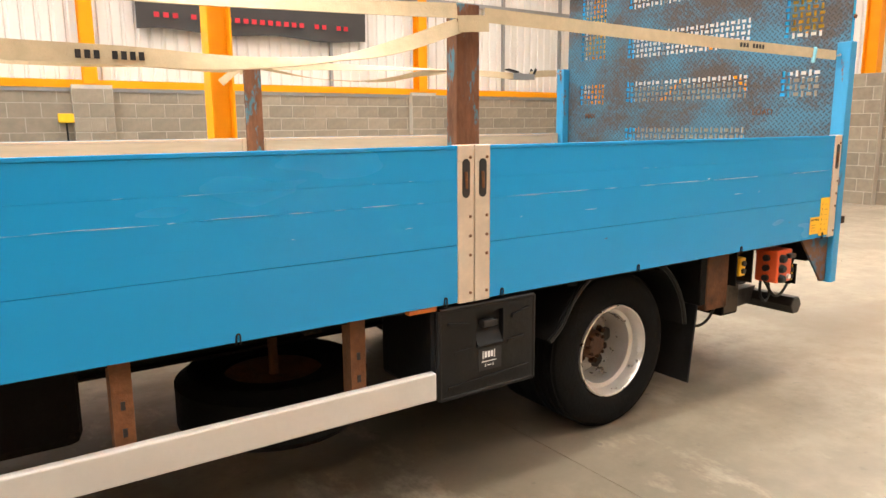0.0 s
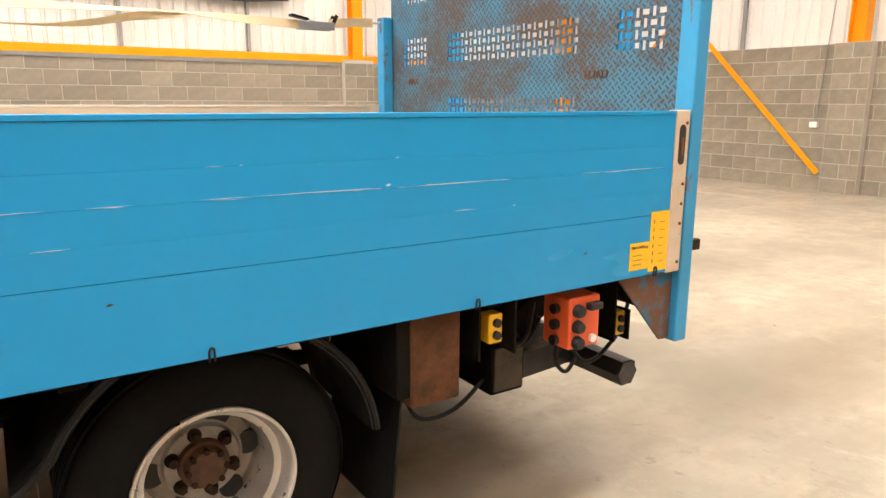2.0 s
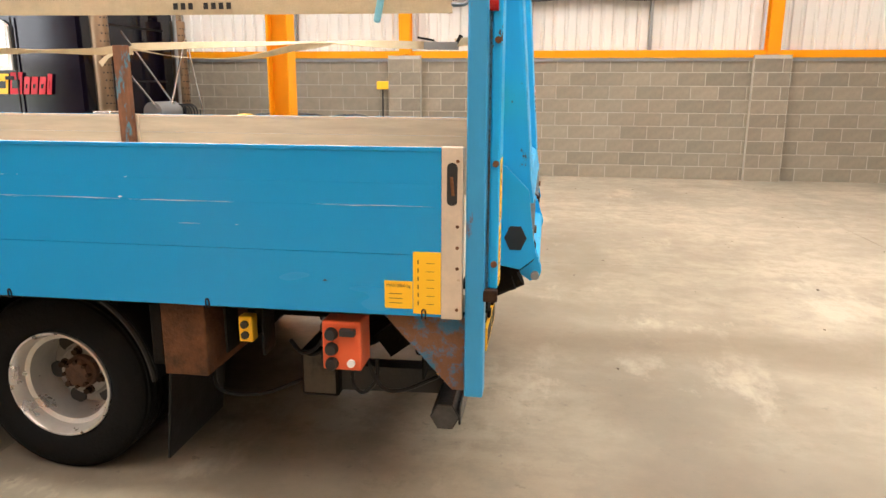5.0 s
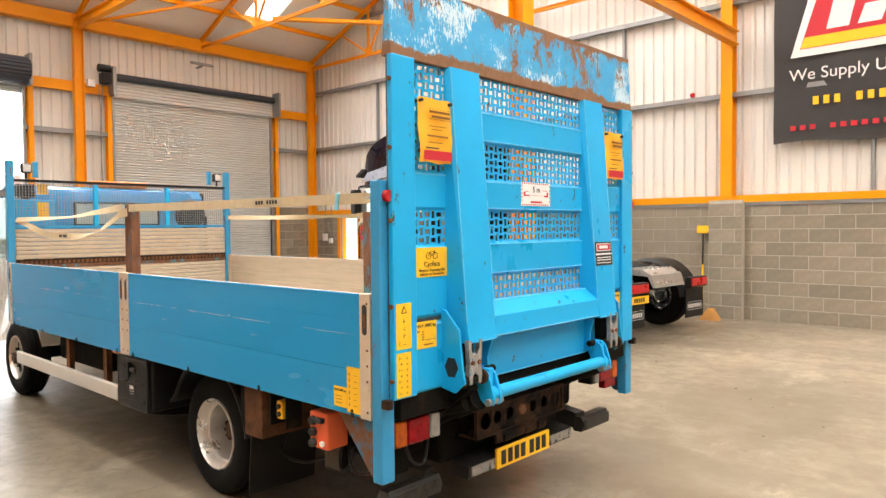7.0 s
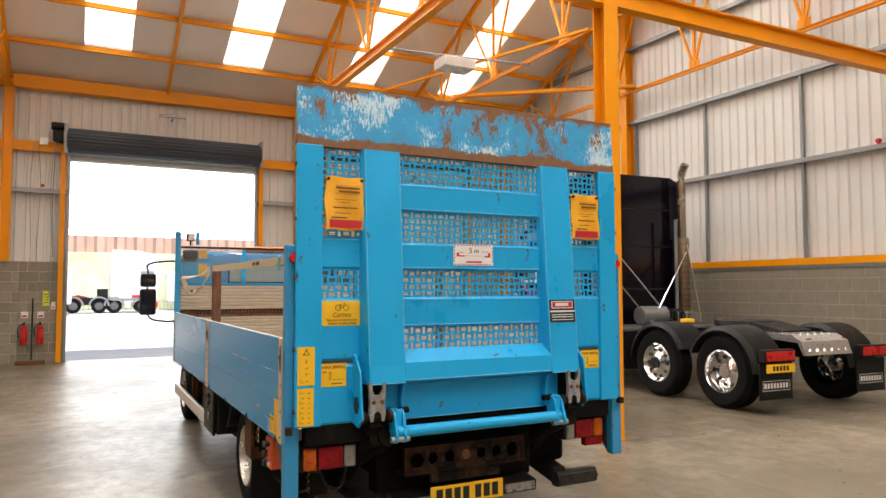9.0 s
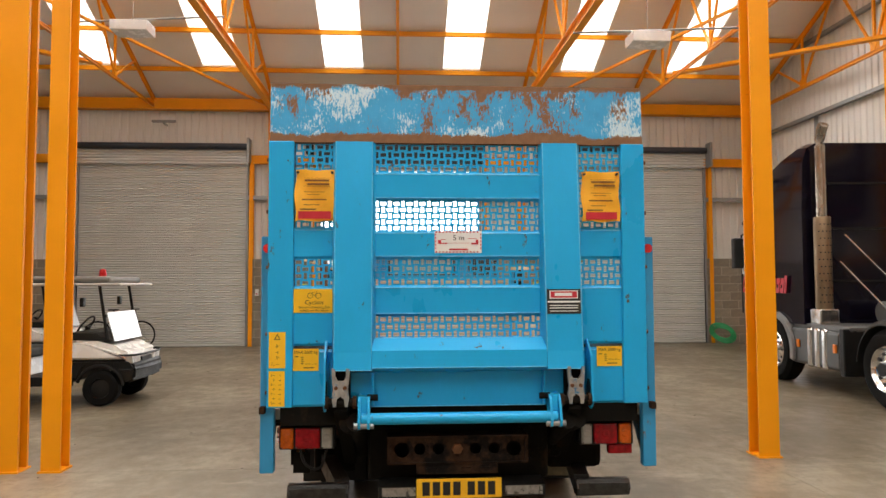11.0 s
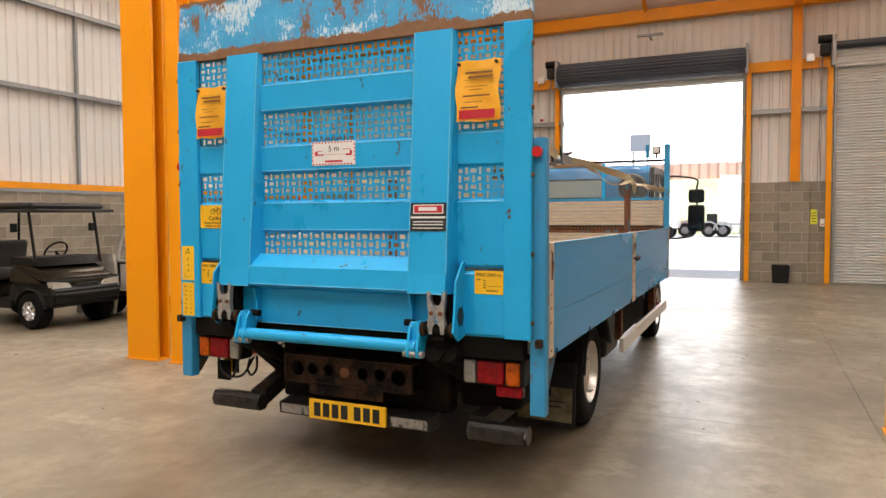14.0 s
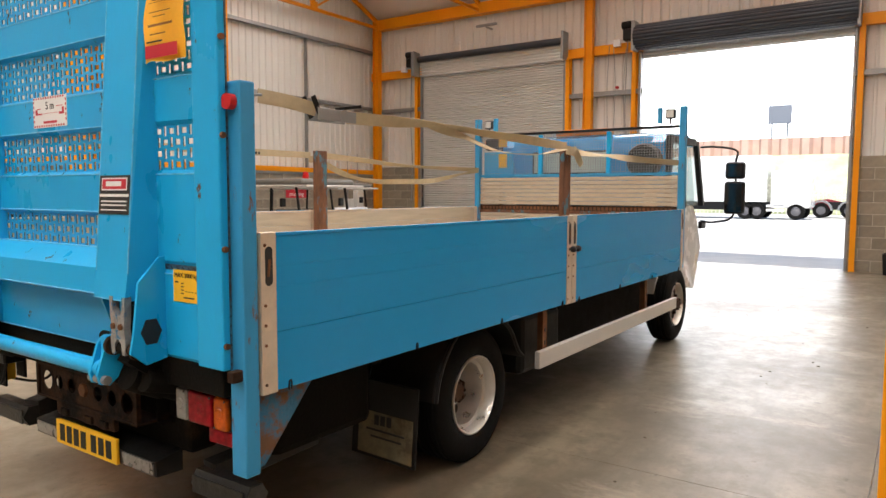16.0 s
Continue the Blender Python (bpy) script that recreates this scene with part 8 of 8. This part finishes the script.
# hanging light fittings
for x, y, z in ((-2.7, 7.33, 5.7), (-3.71, -1.58, 6.1)):
    hl = thing("hanging_light", "white box light fitting slung from the roof", "light fitting", (x, y, z), "roof lights")
    t = B()
    box(t, x - 0.22, x + 0.22, y - 0.32, y + 0.32, z - 0.08, z + 0.1, 0.01)
    part("case", t, WHITE, hl)
    t = B()
    rod(t, (x - 0.3, y - 1.2, z + 0.22), (x + 0.1, y + 1.6, z + 0.22), 0.02, 8)
    part("conduit", t, GREY, hl)
    t = B()
    rod(t, (x, y, z + 0.1), (x, y, roof_z(x)), 0.008, 6)
    part("hanger", t, GREY, hl)
# side door in the north wall
dr = thing("door_4", "side doorway open to daylight with an orange frame", "door", (-8, NORTH, 0), kind="structure")
for x in (-8.42, -7.58):
    t = B()
    box(t, x - 0.05, x + 0.05, NORTH - 0.04, NORTH + 0.2, 0, 2.03)
    part("jamb", t, ORANGE, dr)
t = B()
box(t, -8.47, -7.53, NORTH - 0.04, NORTH + 0.2, 1.93, 2.035)
part("lintel", t, ORANGE, dr)
# switch boxes and conduits on the walls
for x, y, z, w, h, ax in ((-9.0, NORTH, 1.4, 0.14, 0.2, "y"), (-8.75, NORTH, 1.3, 0.1, 0.14, "y"), (-7.1, NORTH, 1.45, 0.2, 0.24, "y"), (-8.7, SOUTH, 1.35, 0.28, 0.5, "s"), (-8.3, SOUTH, 1.0, 0.24, 0.7, "s"), (BACK, 12.05, 1.15, 0.14, 0.2, "x"), (BACK, 11.8, 1.05, 0.12, 0.14, "x"), (BACK, 6.92, 1.03, 0.13, 0.09, "x")):
    eb = thing("switch_box", "pale electrical switch box on the blockwork", "switch", (x, y, z), "switch boxes")
    t = B()
    if ax == "y":
        box(t, x - w / 2, x + w / 2, y - 0.1, y - 0.004, z - h / 2, z + h / 2, 0.01)
    elif ax == "s":
        box(t, x - w / 2, x + w / 2, y + 0.004, y + 0.15, z - h / 2, z + h / 2, 0.01)
    else:
        box(t, x - 0.08, x - 0.004, y - w / 2, y + w / 2, z - h / 2, z + h / 2, 0.01)
    part("case", t, WHITE, eb)
    t = B()
    top = 2.6 if ax != "x" else 2.9
    if ax == "y":
        rod(t, (x, y - 0.03, z + h / 2), (x, y - 0.03, top), 0.011, 6)
    elif ax == "s":
        rod(t, (x, y + 0.04, z + h / 2), (x, y + 0.04, top), 0.011, 6)
    else:
        rod(t, (x - 0.03, y, z + h / 2), (x - 0.03, y - (0.12 if y < 8 else 0.0), top), 0.007, 6)
    part("conduit", t, GREY, eb)
ns = thing("no_smoking_sign", "red no smoking sign with white lettering", "sign", (-6.4, SOUTH, 1.5))
t = B()
box(t, -6.75, -6.05, SOUTH + 0.008, SOUTH + 0.014, 1.38, 1.68)
part("plate", t, REDPRINT, ns)
lettering("no", WHITEPRINT, ns, facing_py(-6.4, SOUTH + 0.016, 1.6), 0.13)
lettering("smoking", WHITEPRINT, ns, facing_py(-6.4, SOUTH + 0.016, 1.47), 0.15)

# ---------------- yard outside ----------------
SIGN_Y, SIGN_Z = -9.05, 10.35
t = B()
for x0, z0, z1 in ((-320, -20, 140),):
    vs = [t.verts.new(p) for p in ((x0, -500, z0), (x0, 500, z0), (x0, 500, z1), (x0, -500, z1))]
    t.faces.new(vs)
struct("backdrop", t, glow("hazy_sky", (0.97, 0.98, 1.0), 1.6), "bright hazy white sky beyond the yard", "sky")
BROWN = material("red_brown_sheet_piles", (0.55, 0.36, 0.29), 0.8, vary=0.15, scale=0.5)
t = B()
pts = []
y = -60.0
while y < 60:
    pts += [(y, -60.0), (y + 0.55, -60.0), (y + 0.8, -60.5), (y + 1.35, -60.5)]
    y += 1.6
lo = [t.verts.new((x, yy, 4.85)) for yy, x in pts]
hi = [t.verts.new((x, yy, 6.4)) for yy, x in pts]
for i in range(len(pts) - 1):
    t.faces.new((lo[i], lo[i + 1], hi[i + 1], hi[i]))
struct("pile_wall", t, BROWN, "red-brown ribbed retaining wall above a grass bank", "retaining wall")
GRASS = material("grass_bank", (0.46, 0.5, 0.3), 0.9, vary=0.3, scale=0.6, bump=0.4, grain=8)
t = B()
prism(t, [(-60, 4.9), (-54.5, 1.2), (-54.0, 0.0), (-60.6, 0.0), (-60.6, 4.9)], "y", -60, 60)
struct("grass_bank", t, GRASS, "sunlit green grass bank behind the yard", "bank")
fn = thing("palisade_fence", "grey steel fence along the foot of the bank", "fence", (-53.8, 0, 0))
t = B()
for z in (0.5, 1.5):
    box(t, -53.85, -53.8, -40, 40, z, z + 0.06)
part("rail", t, SILVER, fn)
t = B()
for k in range(260):
    box(t, -53.8, -53.77, -40 + 0.31 * k, -39.93 + 0.31 * k, 0, 1.8)
tagged(part("pale_rest", t, SILVER, fn), kind="stuff")


YARDRIM = material("dull_yard_rim", (0.1, 0.095, 0.1), 0.6, vary=0.2)
DARKRED = material("dusty_red_frame", (0.25, 0.012, 0.02), 0.6, vary=0.2)


def yard_lorry(label, x, y0, y1, height, body, cab_end, tractor=False, axles=None):
    """A lorry standing sideways to the hall; cab_end is 1 when it faces +y."""
    g = thing("parked_lorry", label, "truck", (x, (y0 + y1) / 2, 0), "lorries in the yard")
    yc = y1 if cab_end > 0 else y0
    t = B()
    box(t, x - 1.2, x + 1.2, *sorted((yc, yc - cab_end * (3.1 if tractor else 2.2))), 0.7, 4.1 if tractor else 3.0, 0.15)
    c = part("cab", t, body, g)
    if tractor:
        t = B()
        box(t, x + 1.2, x + 1.22, *sorted((yc - cab_end * 0.25, yc - cab_end * 1.15)), 2.15, 2.95)
        part("side_window", t, GREY, c)
        for zz, hh, mt in ((1.45, 0.05, SILVER), (0.86, 0.16, GREY), (3.25, 0.04, SILVER)):
            t = B()
            box(t, x + 1.2, x + 1.225, *sorted((yc - cab_end * 0.05, yc - cab_end * 3.0)), zz, zz + hh)
            part("trim_line", t, mt, c)
        t = B()
        prism(t, [(yc - cab_end * 0.1, 4.1), (yc - cab_end * 3.0, 4.1), (yc - cab_end * 3.0, 4.45), (yc - cab_end * 1.2, 4.4)], "x", x - 1.0, x + 1.0)
        part("roof_deflector", t, body, c)
    t = B()
    box(t, x - 0.95, x + 0.95, *sorted((yc - cab_end * 2.3, y0 if cab_end > 0 else y1)), 0.55, 1.06)
    part("chassis", t, BLACK, g)
    if not tractor:
        t = B()
        box(t, x - 1.25, x + 1.25, *sorted((yc - cab_end * 2.4, y0 if cab_end > 0 else y1)), 1.07, height, 0.03)
        part("box_body", t, body, g)
        t = B()
        box(t, x + 1.15, x + 1.2, *sorted((yc - cab_end * 1.4, yc - cab_end * 2.4)), 0.5, 0.64)
        box(t, x + 1.15, x + 1.2, *sorted((yc - cab_end * 1.4, yc - cab_end * 2.4)), 0.76, 0.9)
        part("side_guard", t, WHITE, g)
    else:
        for ym in axles or ():
            t = B()
            prism(t, [(ym + 0.66 * math.cos(radians(a)), 0.5 + 0.66 * math.sin(radians(a))) for a in range(0, 181, 15)] + [(ym + 0.55 * math.cos(radians(a)), 0.5 + 0.55 * math.sin(radians(a))) for a in range(180, -1, -15)], "x", x + 0.6, x + 1.23)
            part("wing", t, GREY, g, "grey wheel wing")
        t = B()
        box(t, x + 1.2, x + 1.23, *sorted((yc - cab_end * 0.1, yc - cab_end * 1.7)), 1.05, 1.25)
        part("side_stripe", t, REDPRINT, c, "red side stripe")
        t = B()
        box(t, x + 1.0, x + 1.24, *sorted((yc + cab_end * 0.05, yc - cab_end * 0.45)), 0.35, 0.75, 0.05)
        part("bumper_corner", t, REDPRINT, g)
        t = B()
        box(t, x + 0.4, x + 1.1, *sorted((yc - cab_end * 3.2, yc - cab_end * 3.9)), 1.0, 1.7, 0.08)
        part("coupling_gear", t, BLACK, g)
        t = B()
        box(t, x + 0.9, x + 1.22, *sorted((yc - cab_end * 1.75, yc - cab_end * 2.15)), 0.35, 0.9, 0.04)
        part("side_tank", t, SILVER, g)
        yt = y0 if cab_end > 0 else y1
        t = B()
        prism(t, [(yt + cab_end * (1.0 + 0.62 * math.cos(radians(a))), 0.5 + 0.62 * math.sin(radians(a))) for a in range(10, 171, 16)] + [(yt + cab_end * (1.0 + 0.5 * math.cos(radians(a))), 0.5 + 0.5 * math.sin(radians(a))) for a in range(170, 9, -16)], "x", x + 0.5, x + 1.2)
        part("tail_wing", t, DARKRED, g, "red tail wing")
        t = B()
        prism(t, [(yt, 0.7), (yt + cab_end * 2.3, 0.75), (yt + cab_end * 2.3, 1.0), (yt + cab_end * 1.3, 1.25), (yt + cab_end * 0.6, 1.12), (yt, 0.95)], "x", x - 0.35, x + 0.5)
        part("tail_frame", t, DARKRED, g, "red coupling frame")
    ends = (yc - cab_end * 1.3, (y0 if cab_end > 0 else y1) + cab_end * 1.0, (y0 if cab_end > 0 else y1) + cab_end * 2.3)
    for y in axles or ends:
        for xx, s in ((x + 1.2, 1), (x - 1.2, -1)):
            w = part("wheel", lathe(B(), [(0.28, s * -0.3), (0.48, s * -0.3), (0.5, s * -0.2), (0.5, s * -0.04), (0.46, 0.0), (0.28, 0.0)], (xx, y, 0.5), "x", 24), TYRE, g, smooth=True)
            part("rim", lathe(B(), [(0.28, 0.0), (0.26, s * -0.05), (0.1, s * 0.0), (0.0, s * 0.0)], (xx, y, 0.5), "x", 20), YARDRIM, w, smooth=True)
    return g


yard_lorry("white box lorry standing in the bright yard", -42, -10.5, 0.75, 3.95, WHITE, 1, axles=(0.0, -2.2, -2.9, -8.2, -9.4))
yard_lorry("white tractor unit with a red tail in the yard", -47, -0.2, 6.15, 3.5, WHITE, 1, True, axles=(5.15, 3.35, 2.4, 0.8))
yard_lorry("white box lorry standing in the bright yard", -51, 7.2, 18.0, 4.0, WHITE, -1)
yard_lorry("white tractor unit with red wings in the yard", -47, -19.0, -11.0, 3.5, WHITE, -1, True)
PALEGREY = material("hazy_grey_panel", (0.22, 0.24, 0.275), 0.7, vary=0.05, bump=0)
sg = thing("roadside_sign", "blue-grey roadside billboard beyond the retaining wall", "billboard", (-90, SIGN_Y, 6))
t = B()
box(t, -90.1, -90, SIGN_Y - 1.35, SIGN_Y + 1.35, SIGN_Z, SIGN_Z + 2.3, 0.02)
part("panel", t, PALEGREY, sg)
for dy in (-0.9, 0.9):
    t = B()
    box(t, -90.3, -90.12, SIGN_Y + dy - 0.1, SIGN_Y + dy + 0.1, 0.0, SIGN_Z + 1.5)
    part("leg", t, PALEGREY, sg)
# the road beyond the retaining wall
t = B()
box(t, -100, -61, -70, 70, 0.0, 5.7)
struct("road", t, material("far_asphalt", (0.06, 0.058, 0.055), 0.9, vary=0.2), "raised road behind the retaining wall", "road")
gr = thing("guard_rail", "thin pale railing along the upper road", "railing", (-61.5, 0, 5.7))
for z in (6.75, 7.2):
    t = B()
    rod(t, (-61.5, -40, z), (-61.5, 40, z), 0.025, 6)
    part("rail", t, SILVER, gr)
for k in range(27):
    t = B()
    rod(t, (-61.5, -39 + 3 * k, 5.7), (-61.5, -39 + 3 * k, 7.2), 0.025, 6)
    part("post", t, SILVER, gr)
# small chips and grit lying on the hall floor
t = B()
for k in range(420):
    x, y = random.uniform(-6, 13.5), random.uniform(-6.2, 12.3)
    if -2.2 < x < 4.7 and 2.3 < y < 4.7:
        continue
    r = random.choice((0.004, 0.006, 0.008, 0.014)) * random.uniform(0.7, 1.4)
    m = pose(x, y, 0.0015, 0, 0, random.uniform(0, 180))
    turned_box(t, m, r * random.uniform(1, 2.6), r, 0.003)
tagged(linked("floor_grit", t, material("dark_grit", (0.07, 0.05, 0.03), 0.9, vary=0.4)), "dark chips and grit scattered on the concrete floor", "debris", "", "stuff")

# ---------------- blockwork, last of the structure ----------------
lay_blocks(wn_, "x", NORTH, -1, -7.64, BACK, 9, near=(2.5, 14.0))
corner = thing("door_side_blocks", "grey concrete blockwork beside the side door", "wall", kind="structure")
lay_blocks(corner, "x", NORTH, -1, FRONT, -8.36, 9)
lay_blocks(ws_, "x", SOUTH, 1, FRONT, BACK, 9, near=(-9.59, 2.0))
lay_blocks(we_, "y", BACK, -1, SOUTH, NORTH, 10, near=(6.0, 13.0))
for a, b_ in spans:
    lay_blocks(wf_, "y", FRONT, 1, max(a, SOUTH), min(b_, NORTH), 10)
for c in range(10):
    for y0, y1 in (((6.135, 6.40), (6.41, 6.675)) if c % 2 else ((6.135, 6.265), (6.275, 6.675))):
        t = B()
        box(t, BACK - 0.1425, BACK - 0.1, y0, y1, c * COURSE + 0.005, (c + 1) * COURSE - 0.005, 0.004)
        part("block", t, BLOCK, epier)
